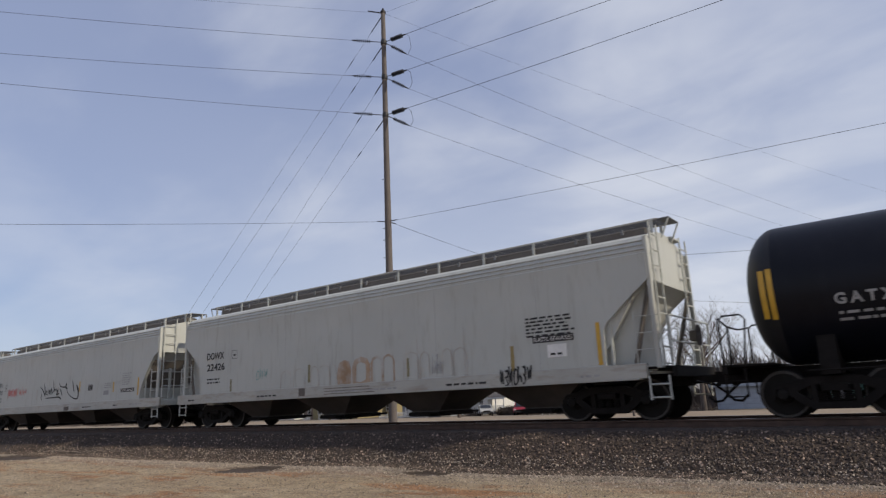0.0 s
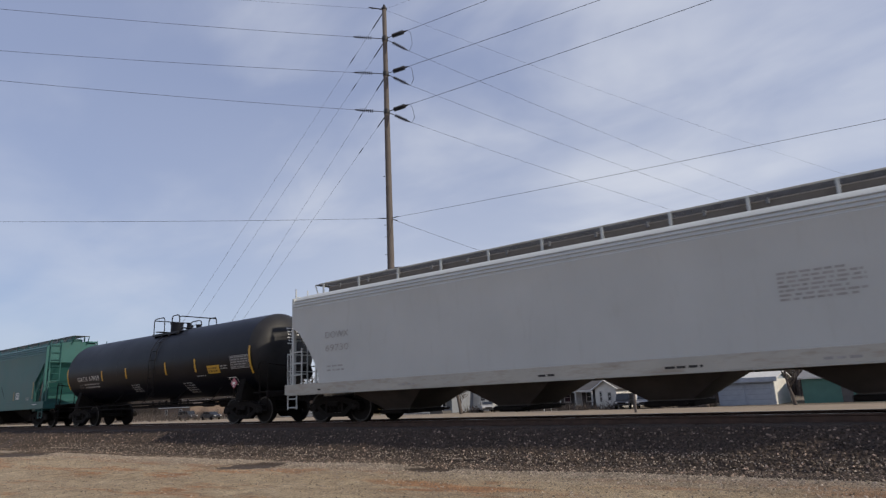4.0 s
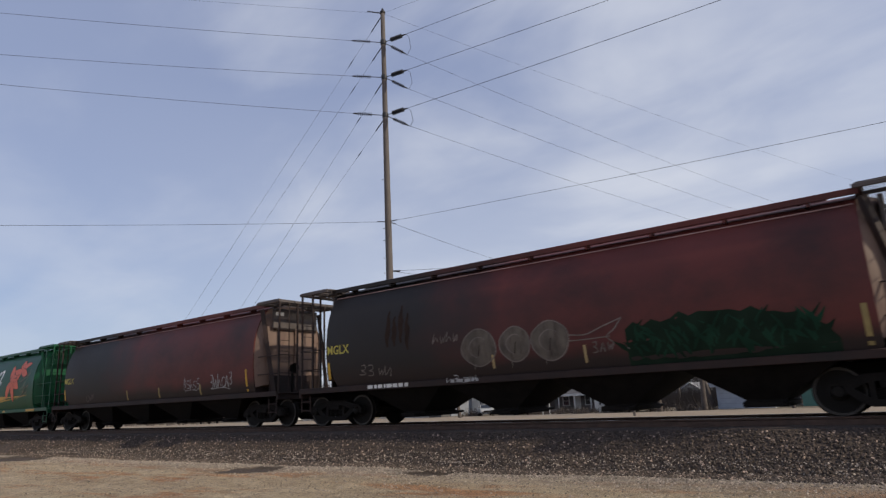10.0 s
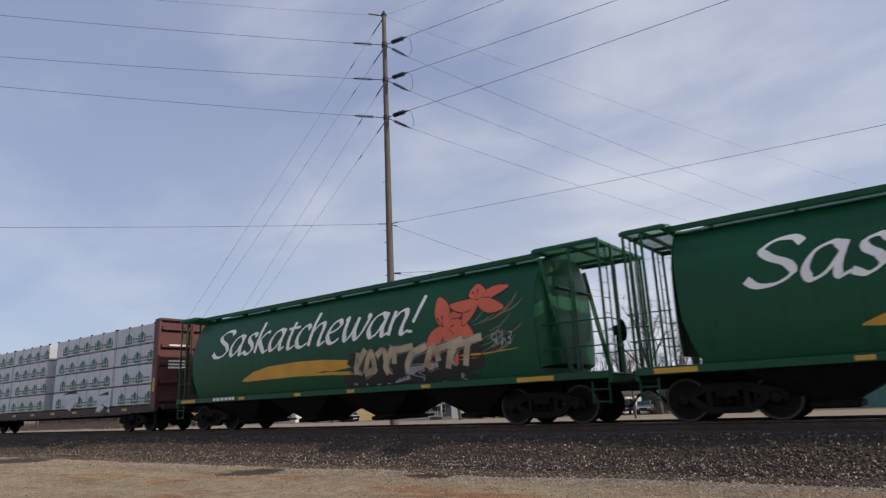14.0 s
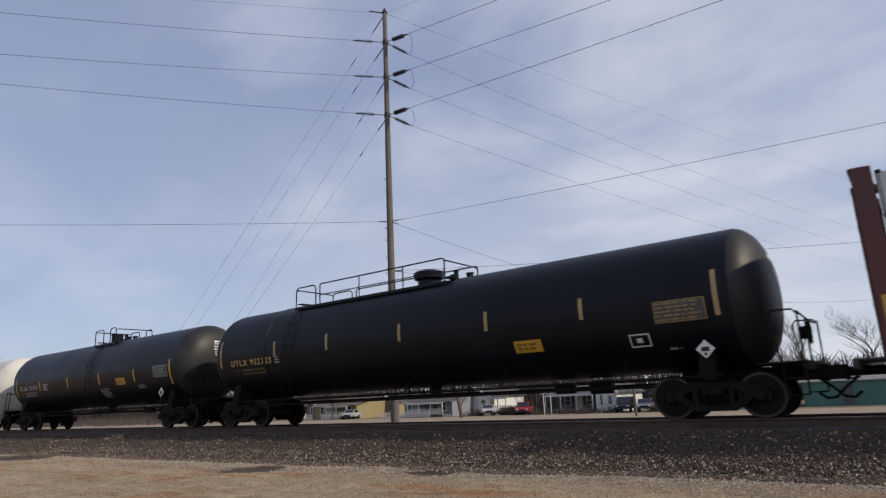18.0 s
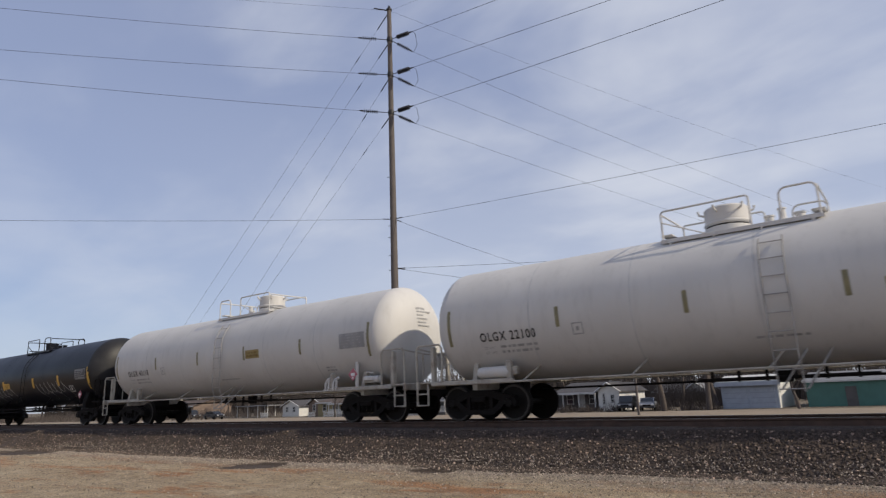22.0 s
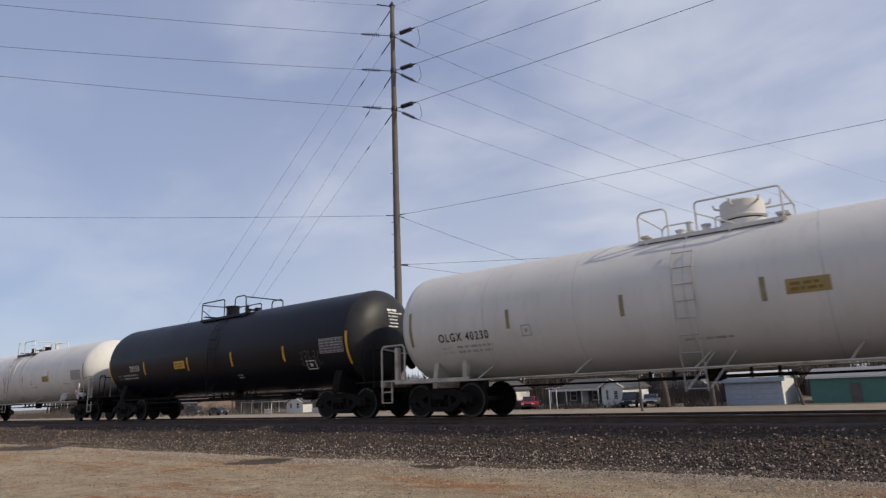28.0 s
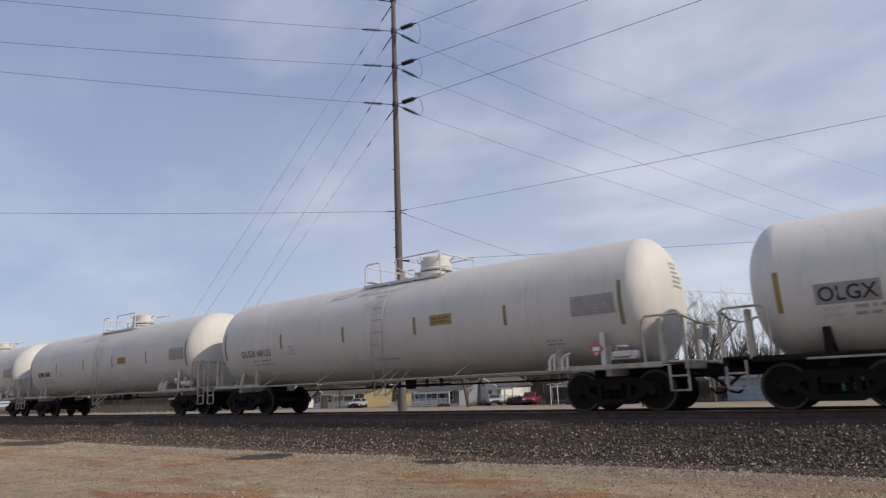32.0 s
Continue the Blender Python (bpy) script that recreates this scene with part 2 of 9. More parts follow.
# yellow sheeting, its colour dulled for the shaded sides of white cars
m_dullyellow = material("shade_dulled_reflective_sheeting", (0.26, 0.195, 0.07), 0.5, vary=0.15, scale=5.0)
# end heads: dusty black paint, lightened to carry the sunlight on them
m_blackhead = material("dusty_sunlit_black_end_paint", (0.014, 0.014, 0.016), 0.5, spec=0.26, vary=0.25, scale=0.9, dirt=(0.036, 0.036, 0.038), dirt_amount=0.5, dirt_scale=(0.4, 0.4, 0.4), spread=0.38)
m_whitemark = material("white_stencil_paint", (0.66, 0.66, 0.64), 0.6, vary=0.1, scale=6.0)
m_blackmark = material("black_stencil_paint", (0.012, 0.012, 0.013), 0.6, vary=0.2, scale=6.0)
m_greymark = material("faded_stencil_paint", (0.30, 0.30, 0.30), 0.65, vary=0.2, scale=6.0)
m_ties = material("creosoted_timber", (0.045, 0.034, 0.027), 0.9, vary=0.3, scale=8.0, grain=0.3, rand=0.3)
m_pole = material("weathered_pole_timber", (0.107, 0.093, 0.089), 0.85, vary=0.18, scale=1.2, grain=0.2, grain_scale=40, dirt=(0.11, 0.09, 0.075), dirt_amount=0.6, dirt_scale=(9, 9, 0.4), spread=0.45)
m_wire = material("weathered_conductor", (0.022, 0.024, 0.032), 0.6, metal=0.0, vary=0.1)
m_guy = material("galvanised_guy_strand", (0.13, 0.14, 0.16), 0.55, metal=0.0, vary=0.1)
m_insul = material("dark_glazed_insulator", (0.012, 0.011, 0.013), 0.4, spec=0.3, vary=0.2)
m_galv = material("galvanised_fittings", (0.022, 0.022, 0.025), 0.55, metal=0.2, vary=0.2)


# ---- mesh building ----
class Build:
    """Collects vertices and faces for one mesh."""

    def __init__(self):
        self.v, self.f, self.mi, self.slot = [], [], [], 0

    def add(self, verts, faces):
        o = len(self.v)
        self.mi += [self.slot] * len(faces)
        self.v += [tuple(p) for p in verts]
        self.f += [tuple(o + i for i in q) for q in faces]
        return self

    def box(self, c, s, bev=0.0, turn=None):
        """A box with its vertical and top edges chamfered by bev."""
        hx, hy, hz = s[0] / 2, s[1] / 2, s[2] / 2
        b = min(bev, hx * 0.6, hy * 0.6, hz * 0.6)
        if b > 0:
            ring = lambda x, y: [(-x + b, -y), (x - b, -y), (x, -y + b), (x, y - b), (x - b, y), (-x + b, y), (-x, y - b), (-x, -y + b)]
            layers = [(-hz, b), (-hz + b, 0), (hz - b, 0), (hz, b)]
            vs = [(x, y, z) for z, i in layers for x, y in ring(hx - i, hy - i)]
            fs = [tuple(range(7, -1, -1)), tuple(range(24, 32))]
            fs += [(k * 8 + i, k * 8 + (i + 1) % 8, k * 8 + 8 + (i + 1) % 8, k * 8 + 8 + i) for k in range(3) for i in range(8)]
        else:
            vs = [(x, y, z) for z in (-hz, hz) for x, y in ((-hx, -hy), (hx, -hy), (hx, hy), (-hx, hy))]
            fs = [(3, 2, 1, 0), (4, 5, 6, 7), (0, 1, 5, 4), (1, 2, 6, 5), (2, 3, 7, 6), (3, 0, 4, 7)]
        if turn is not None:
            vs = [turn @ Vector(p) for p in vs]
        return self.add([(p[0] + c[0], p[1] + c[1], p[2] + c[2]) for p in vs], fs)

    def pipe(self, pts, r, seg=6, caps=True):
        """A round bar along a polyline; r is one radius or one for each point."""
        pts = [Vector(p) for p in pts]
        rs = r if isinstance(r, (list, tuple)) else [r] * len(pts)
        vs, fs, side = [], [], None
        for i, p in enumerate(pts):
            d = (pts[min(i + 1, len(pts) - 1)] - pts[max(i - 1, 0)]).normalized()
            if side is None:
                side = d.cross(Vector((0, 0, 1)) if abs(d.z) < 0.9 else Vector((1, 0, 0))).normalized()
            else:
                side = (side - d * side.dot(d)).normalized()
            up = d.cross(side)
            for k in range(seg):
                a = 2 * math.pi * k / seg
                vs.append(p + (side * math.cos(a) + up * math.sin(a)) * rs[i])
        for i in range(len(pts) - 1):
            for k in range(seg):
                a, b = i * seg + k, i * seg + (k + 1) % seg
                fs.append((a, b, b + seg, a + seg))
        if caps:
            fs.append(tuple(range(seg - 1, -1, -1)))
            fs.append(tuple(range((len(pts) - 1) * seg, len(pts) * seg)))
        return self.add(vs, fs)

    def prism(self, profile, a, b, axis=0):
        """A closed outline, given in the two other axes, drawn out from a to b along an axis."""
        n = len(profile)
        put = {0: lambda u, v, w: (w, u, v), 1: lambda u, v, w: (u, w, v), 2: lambda u, v, w: (u, v, w)}[axis]
        vs = [put(u, v, w) for w in (a, b) for u, v in profile]
        fs = [tuple(range(n)), tuple(range(2 * n - 1, n - 1, -1))]
        fs += [(i, n + i, n + (i + 1) % n, (i + 1) % n) for i in range(n)]
        return self.add(vs, fs)

    def loft(self, rings, caps=True):
        """Skins closed rings of equal length."""
        n = len(rings[0])
        vs = [p for ring in rings for p in ring]
        fs = [(k * n + i, k * n + (i + 1) % n, k * n + n + (i + 1) % n, k * n + n + i) for k in range(len(rings) - 1) for i in range(n)]
        if caps:
            fs += [tuple(range(n - 1, -1, -1)), tuple(range((len(rings) - 1) * n, len(rings) * n))]
        return self.add(vs, fs)

    def turned(self, profile, axis, origin, seg=16):
        """Revolves (distance along the axis, radius) pairs round an axis through origin."""
        rings = []
        for d, r in profile:
            ring = []
            for k in range(seg):
                a = 2 * math.pi * k / seg
                u, v = r * math.cos(a), r * math.sin(a)
                p = {0: (d, u, v), 1: (u, d, v), 2: (u, v, d)}[axis]
                ring.append((p[0] + origin[0], p[1] + origin[1], p[2] + origin[2]))
            rings.append(ring)
        return self.loft(rings)

    def mesh(self, name, mat, smooth=True, sharp=38):
        me = bpy.data.meshes.new(name)
        me.from_pydata(self.v, [], self.f)
        if any(self.mi):
            me.polygons.foreach_set("material_index", self.mi)
        bm = bmesh.new()
        bm.from_mesh(me)
        bmesh.ops.recalc_face_normals(bm, faces=bm.faces)
        bm.to_mesh(me)
        bm.free()
        if smooth:
            me.polygons.foreach_set("use_smooth", [True] * len(me.polygons))
            me.set_sharp_from_angle(angle=radians(sharp))
        for m in (mat if isinstance(mat, (list, tuple)) else [mat]):
            me.materials.append(m)
        return me


SMALL_PRINT = {"data_print", "small_print", "notice_print", "panel_print", "sill_print", "plate_print", "stencil_print", "end_print", "sill_name"}


def part(name, build, mat, parent=None, label="", at=None, smooth=True, sharp=38):
    """Links a Build or a finished mesh as one object under its parent."""
    me = build.mesh(name, mat, smooth, sharp) if isinstance(build, Build) else build
    ob = new(name, me)
    if parent is not None:
        ob.parent = parent
    if at is not None:
        ob.matrix_basis = at
    if label:
        ob["label"] = label
    if name in SMALL_PRINT:
        ob["kind"] = "stuff"
    return ob


shared = {}


def once(key, make):
    if key not in shared:
        shared[key] = make()
    return shared[key]


# ---- ground and track ----
TRACK_Y, RAIL_Z, SPEED = 15.05, 0.83, 11.8
FAR_Z = -1.0


def smooth(a, b, x):
    u = min(1, max(0, (x - a) / (b - a)))
    return u * u * (3 - 2 * u)


def toe(x):
    """How near the foot of the ballast comes to the lane."""
    return 11.8 + 0.22 * noise.noise((x * 0.35, 3.1, 0)) + 0.08 * noise.noise((x * 1.7, 5.1, 0))


def ground_z(x, y):
    near = 0.05 * noise.noise((x * 0.15, y * 0.15, 0)) + 0.02 * noise.noise((x * 0.9, y * 0.9, 4))
    for px, py, rx, ry, deep in ((-14.2, 10.35, 1.0, 0.6, 0.13), (-8.9, 11.0, 0.7, 0.3, 0.07), (-29.4, 10.5, 1.6, 0.8, 0.15), (-15.5, 7.0, 2.0, 0.7, 0.05), (-11.5, 8.4, 2.2, 0.5, 0.04)):
        near -= deep * math.exp(-((x - px) / rx) ** 2 - ((y - py) / ry) ** 2)
    far = FAR_Z + 0.05 * noise.noise((x * 0.08, y * 0.08, 7))
    return near * (1 - smooth(15, 19, y)) + far * smooth(15, 19, y)


def grid(xs, ys, height):
    b = Build()
    b.v = [(x, y, height(x, y)) for y in ys for x in xs]
    n = len(xs)
    b.f = [(j * n + i, j * n + i + 1, j * n + n + i + 1, j * n + n + i) for j in range(len(ys) - 1) for i in range(n - 1)]
    return b


def spaced(*runs):
    out = []
    for a, b, step in runs:
        k = max(1, round((b - a) / step))
        out += [a + (b - a) * i / k for i in range(k)]
    return out + [runs[-1][1]]


HOLES = ((-14.1, 10.35, 1.0, 0.85), (-8.85, 10.95, 0.7, 0.4), (-29.2, 10.5, 2.2, 1.1))
m_ground = bpy.data.materials.new("sandy_gravel_ground")
m_ground.use_nodes = True


def ground_nodes(m):
    n, l = m.node_tree.nodes, m.node_tree.links
    b = n["Principled BSDF"]
    b.inputs["Roughness"].default_value = 0.95
    tc = n.new("ShaderNodeTexCoord")

    def tex(scale, detail=8.0, rough=0.6, stretch=None):
        t = n.new("ShaderNodeTexNoise")
        t.inputs["Scale"].default_value, t.inputs["Detail"].default_value, t.inputs["Roughness"].default_value = scale, detail, rough
        if stretch:
            mp = n.new("ShaderNodeMapping"); mp.inputs["Scale"].default_value = stretch
            l.new(tc.outputs["Object"], mp.inputs[0]); l.new(mp.outputs[0], t.inputs["Vector"])
        else:
            l.new(tc.outputs["Object"], t.inputs["Vector"])
        return t.outputs[0]

    def ramp_of(src, *stops):
        r = n.new("ShaderNodeValToRGB")
        while len(r.color_ramp.elements) < len(stops):
            r.color_ramp.elements.new(0.5)
        for e, (p, c) in zip(r.color_ramp.elements, stops):
            e.position, e.color = p, (*c, 1)
        l.new(src, r.inputs[0])
        return r.outputs[0]

    def mixed(fac, a, b2):
        x = n.new("ShaderNodeMix"); x.data_type = 'RGBA'
        l.new(fac, x.inputs[0]); l.new(a, x.inputs[6]); l.new(b2, x.inputs[7])
        return x.outputs[2]

    sand = ramp_of(tex(0.35, stretch=(0.6, 1.6, 1)), (0.30, (0.245, 0.184, 0.117)), (0.55, (0.345, 0.278, 0.190)), (0.75, (0.450, 0.376, 0.270)))
    clay = ramp_of(tex(1.1), (0.3, (0.235, 0.110, 0.050)), (0.7, (0.350, 0.205, 0.108)))
    patch = ramp_of(tex(0.26, 9.0, 0.62, (0.7, 2.4, 1)), (0.50, (0, 0, 0)), (0.57, (1, 1, 1)))
    base = mixed(patch, sand, clay)
    washed = ramp_of(tex(1.6), (0.3, (0.175, 0.148, 0.118)), (0.7, (0.300, 0.258, 0.208)))
    place = n.new("ShaderNodeSeparateXYZ")
    l.new(tc.outputs["Object"], place.inputs[0])
    ragged = n.new("ShaderNodeMath"); ragged.operation = 'MULTIPLY_ADD'; ragged.inputs[1].default_value = 2.4
    l.new(tex(0.5, stretch=(0.5, 1.0, 1)), ragged.inputs[0]); l.new(place.outputs[1], ragged.inputs[2])
    wash = n.new("ShaderNodeMapRange")
    wash.inputs["From Min"].default_value, wash.inputs["From Max"].default_value = 10.6, 12.2
    l.new(ragged.outputs[0], wash.inputs[0])
    base = mixed(wash.outputs[0], base, washed)
    # dry winter grass beyond the track, darker soil in the potholes
    grass = ramp_of(tex(0.8, stretch=(0.5, 1.2, 1)), (0.35, (0.095, 0.078, 0.055)), (0.65, (0.165, 0.135, 0.095)))
    where = n.new("ShaderNodeSeparateXYZ")
    l.new(tc.outputs["Object"], where.inputs[0])
    yard = n.new("ShaderNodeMapRange")
    yard.inputs["From Min"].default_value, yard.inputs["From Max"].default_value = 18.0, 24.0
    l.new(where.outputs[1], yard.inputs[0])
    base = mixed(yard.outputs[0], base, grass)
    pothole_mask = None
    for px, py, rx, ry in HOLES:
        mp = n.new("ShaderNodeMapping"); mp.inputs["Location"].default_value = (-px / rx, -py / ry, 0); mp.inputs["Scale"].default_value = (1 / rx, 1 / ry, 0)
        l.new(tc.outputs["Object"], mp.inputs[0])
        ln = n.new("ShaderNodeVectorMath"); ln.operation = 'LENGTH'
        l.new(mp.outputs[0], ln.inputs[0])
        wob = n.new("ShaderNodeMath"); wob.operation = 'MULTIPLY_ADD'; wob.inputs[1].default_value = 1.6
        l.new(tex(1.8), wob.inputs[0]); l.new(ln.outputs["Value"], wob.inputs[2])
        mr = n.new("ShaderNodeMapRange")
        mr.inputs["From Min"].default_value, mr.inputs["From Max"].default_value, mr.inputs["To Min"].default_value, mr.inputs["To Max"].default_value = 1.60, 1.95, 1.0, 0.0
        l.new(wob.outputs[0], mr.inputs[0])
        if pothole_mask is None:
            pothole_mask = mr.outputs[0]
        else:
            mx = n.new("ShaderNodeMath"); mx.operation = 'MAXIMUM'
            l.new(pothole_mask, mx.inputs[0]); l.new(mr.outputs[0], mx.inputs[1])
            pothole_mask = mx.outputs[0]
    mottle = ramp_of(tex(2.6, 9.0, 0.7), (0.34, (0.66, 0.64, 0.62)), (0.66, (1.25, 1.25, 1.24)))
    mm = n.new("ShaderNodeMix"); mm.data_type = 'RGBA'; mm.blend_type = 'MULTIPLY'; mm.inputs[0].default_value = 0.9
    l.new(base, mm.inputs[6]); l.new(mottle, mm.inputs[7])
    base = mm.outputs[2]
    pothole_soil = ramp_of(tex(3.0), (0.3, (0.034, 0.022, 0.014)), (0.7, (0.060, 0.040, 0.026)))
    base = mixed(pothole_mask, base, pothole_soil)
    pebble = tex(34, 4.0, 0.75)
    speck = ramp_of(pebble, (0.36, (0.34, 0.32, 0.30)), (0.5, (1, 1, 1)), (0.62, (1.7, 1.66, 1.60)))
    mul = n.new("ShaderNodeMix"); mul.data_type = 'RGBA'; mul.blend_type = 'MULTIPLY'; mul.inputs[0].default_value = 0.85
    l.new(base, mul.inputs[6]); l.new(speck, mul.inputs[7])
    l.new(mul.outputs[2], b.inputs["Base Color"])
    bp = n.new("ShaderNodeBump"); bp.inputs["Distance"].default_value = 0.05
    l.new(pebble, bp.inputs["Height"]); l.new(bp.outputs[0], b.inputs["Normal"])


ground_nodes(m_ground)
xs = spaced((-1600, -200, 100), (-200, -60, 10), (-60, -30, 1.2), (-30, 6, 0.25), (6, 30, 2), (30, 400, 40), (400, 1500, 150))
ys = spaced((-900, -40, 80), (-40, 2, 3), (2, 13, 0.22), (13, 20, 0.5), (20, 60, 4), (60, 400, 30), (400, 2600, 200))
ground = part("ground", grid(xs, ys, ground_z), m_ground, smooth=True, sharp=180)
tagged(ground, "dry sandy gravel ground with clay patches and potholes", "ground", kind="structure")

# a gravel street in front of the houses
m_street = material("pale_gravel_street", (0.235, 0.185, 0.130), 0.95, vary=0.15, scale=0.5, grain=0.25, grain_scale=30)
street = part("road", grid(spaced((-420, 160, 4)), spaced((50, 71, 1.5)), lambda x, y: ground_z(x, y) + 0.03), m_street, sharp=180)
tagged(street, "pale gravel street beside the railway", "road", kind="structure")

m_ballast = material("dark_crushed_ballast", (0.050, 0.035, 0.027), 0.95, vary=0.30, scale=0.7, grain=0.75, grain_scale=22, bump=0.05, dirt=(0.078, 0.057, 0.045), dirt_amount=0.5, dirt_scale=(9, 9, 9), spread=0.55)


def ballast_z(x, y):
    d = y - TRACK_Y
    if d < 0:
        t, top = toe(x), TRACK_Y - 2.05
        z = -0.06 + (RAIL_Z - 0.12 + 0.06) * min(1, max(0, (y - t) / (top - t))) ** 0.92
    else:
        z = RAIL_Z - 0.12 - (RAIL_Z - 0.12 - FAR_Z + 0.1) * min(1, max(0, (d - 2.05) / 2.6))
    z += 0.025 * noise.noise((x * 2.2, y * 2.2, 1))
    if abs(d) < 1.45:
        z = min(z, RAIL_Z - 0.20 + 0.012 * noise.noise((x * 5, y * 5, 2)))
    return z


bx = spaced((-520, -60, 6), (-60, -32, 1.0), (-32, 8, 0.22), (8, 200, 6))
by = spaced((9.0, 13.2, 0.22), (13.2, 20.2, 0.35))
ballast = part("ballast_bed", grid(bx, by, ballast_z), m_ballast, sharp=180)
tagged(ballast, "dark crushed stone ballast bed under the track", "ballast", kind="structure")

m_stone = material("loose_ballast_stone", (0.42, 0.315, 0.252), 0.9, vary=0.2, scale=20, island=0.8, speckle=True)


def stones(count, seed, place, lo, hi):
    """Many small angular stones as one mesh."""
    rnd = np.random.RandomState(seed)
    cube = np.array([(-1, -1, -1), (1, -1, -1), (1, 1, -1), (-1, 1, -1), (-0.7, -0.7, 1), (0.8, -0.6, 1), (0.6, 0.75, 1), (-0.75, 0.6, 1)], float)
    quads = np.array([(3, 2, 1, 0), (4, 5, 6, 7), (0, 1, 5, 4), (1, 2, 6, 5), (2, 3, 7, 6), (3, 0, 4, 7)])
    vs, fs = [], []
    for i in range(count):
        x, y, z = place(rnd)
        s = rnd.uniform(lo, hi)
        q = cube * rnd.uniform(0.55, 1.15, (8, 3)) * (s * np.array([1, rnd.uniform(0.6, 1), rnd.uniform(0.5, 0.8)]))
        m = np.array(Euler(rnd.uniform(-0.6, 0.6, 3) + np.array([0, 0, rnd.uniform(0, 6.28)])).to_matrix())
        vs.append(q @ m.T + (x, y, z))
        fs.append(quads + 8 * i)
    b = Build()
    b.v, b.f = np.concatenate(vs).tolist(), np.concatenate(fs).tolist()
    return b


def in_hole(x, y):
    return any(((x - px) / rx) ** 2 + ((y - py) / ry) ** 2 < 0.8 for px, py, rx, ry in HOLES)


def on_ballast(r):
    x = 6 - 46 * r.uniform() ** 1.5
    y = 12.95 - (12.95 - toe(x) + 0.55) * r.uniform() ** 0.9
    return x, y, max(ballast_z(x, y), ground_z(x, y)) + 0.01


def on_lane(r):
    x = 3 - 34 * r.uniform() ** 1.2
    y = toe(x) + 0.45 - abs(r.normal(0, 1.0))
    if in_hole(x, y):
        y = toe(x) + 0.2
    return x, y, max(ground_z(x, y), ballast_z(x, y) if y > 9.0 else -1) + 0.006


loose = part("ballast_stones", stones(38000, 5, on_ballast, 0.012, 0.030), m_stone, smooth=False)
tagged(loose, "loose angular ballast stones on the shoulder", "stones", kind="stuff")
m_pebble = material("pale_lane_pebble", (0.31, 0.26, 0.215), 0.9, vary=0.2, scale=20, island=0.6)
pebbles = part("lane_pebbles", stones(16000, 6, on_lane, 0.007, 0.020), m_pebble, smooth=False)
def on_open(r):
    x = 4 - 36 * r.uniform() ** 1.15
    y = toe(x) - 6.5 * r.uniform() ** 1.4
    if in_hole(x, y):
        y = toe(x) - 3.5
    return x, y, ground_z(x, y) + 0.003


m_grit = material("mixed_lane_grit", (0.26, 0.215, 0.168), 0.9, vary=0.2, scale=20, island=0.75)
grit = part("lane_grit", stones(11000, 9, on_open, 0.005, 0.019), m_grit, smooth=False)
tagged(grit, "fine mixed grit lying over the sandy lane", "gravel", kind="stuff")
tagged(pebbles, "scattered pebbles at the foot of the ballast", "pebbles", kind="stuff")

track = tagged(new("railway_track"), "rusty steel rails on dark timber sleepers", "railway track", kind="structure")
head = [(-0.036, 0), (0.036, 0), (0.036, -0.035), (0.009, -0.05), (0.009, -0.15), (0.07, -0.165), (0.07, -0.18), (-0.07, -0.18), (-0.07, -0.165), (-0.009, -0.15), (-0.009, -0.05), (-0.036, -0.035)]
for side in (-1, 1):
    y0 = TRACK_Y + side * 0.755
    part("rail", Build().prism([(y0 + u, RAIL_Z + w) for u, w in head], -520, 200), m_rail, track)
    part("rail_head", Build().prism([(y0 + u, RAIL_Z + w) for u, w in ((-0.028, 0.001), (0.028, 0.001), (0.03, 0.003), (-0.03, 0.003))], -520, 200), m_tread, track, "bright worn running surface")

# sleepers: those near the lane one by one, the rest joined
tie = Build().box((0, 0, -0.09), (0.23, 2.6, 0.18), 0.012).mesh("sleeper", m_ties)
for k in range(150):
    part("sleeper", tie, None, track, "", pose(8 - 0.51 * k, TRACK_Y + 0.03 * math.sin(k * 2.3), RAIL_Z - 0.178, 0, 0, 0.8 * math.sin(k * 1.7)))
b = Build()
for k in list(range(150, 900)) + list(range(-300, 0)):
    b.box((8 - 0.51 * k, TRACK_Y, RAIL_Z - 0.268), (0.23, 2.6, 0.18))
tagged(part("sleepers", b, m_ties, track), kind="stuff")
for s in (-1, 1):
    plate = Build().box((0, 0, 0), (0.19, 0.33, 0.02), 0.004).mesh("tie_plate", m_rail)
    for k in range(60):
        part("tie_plate", plate, None, track, "", pose(6 - 0.51 * k, TRACK_Y + s * 0.755, RAIL_Z - 0.171))

pole_xy = (-26.5, 29.95)
CREW = {"top": 28.7, "a1": 26.25, "a2": 23.52, "a3": 20.64, "a4": 13.03, "a5": 9.7}
b = Build()
levels = [(-1.3, 0.27), (0.0, 0.265), (6, 0.245), (13, 0.215), (20, 0.185), (26, 0.16), (28.75, 0.15), (28.8, 0.12)]
b.turned(levels, 2, (*pole_xy, 0), 18)
power_pole = tagged(new("transmission_pole"), "tall weathered timber transmission pole with insulator strings", "utility pole")
part("pole", b, m_pole, power_pole, sharp=50)
P0 = Vector((*pole_xy, 0))


def flat(az):
    return Vector((math.sin(radians(az)), math.cos(radians(az)), 0))


def string_of(start, way, n=7, r=0.125, pitch=0.145):
    """A string of insulator discs between two fittings."""
    way = way.normalized()
    discs = []
    up = way.to_track_quat('Z', 'Y').to_matrix()
    for k in range(n):
        b, ring = Build(), []
        prof = [(0, 0.03), (0.03, 0.05), (0.06, r), (0.075, r), (0.08, 0.03), (pitch, 0.025)]
        for d, rr in prof:
            ring.append([tuple(start + up @ Vector((rr * math.cos(a * math.pi / 5), rr * math.sin(a * math.pi / 5), d + k * pitch))) for a in range(10)])
        discs.append(b.loft(ring))
    return discs, start + way * (n * pitch)


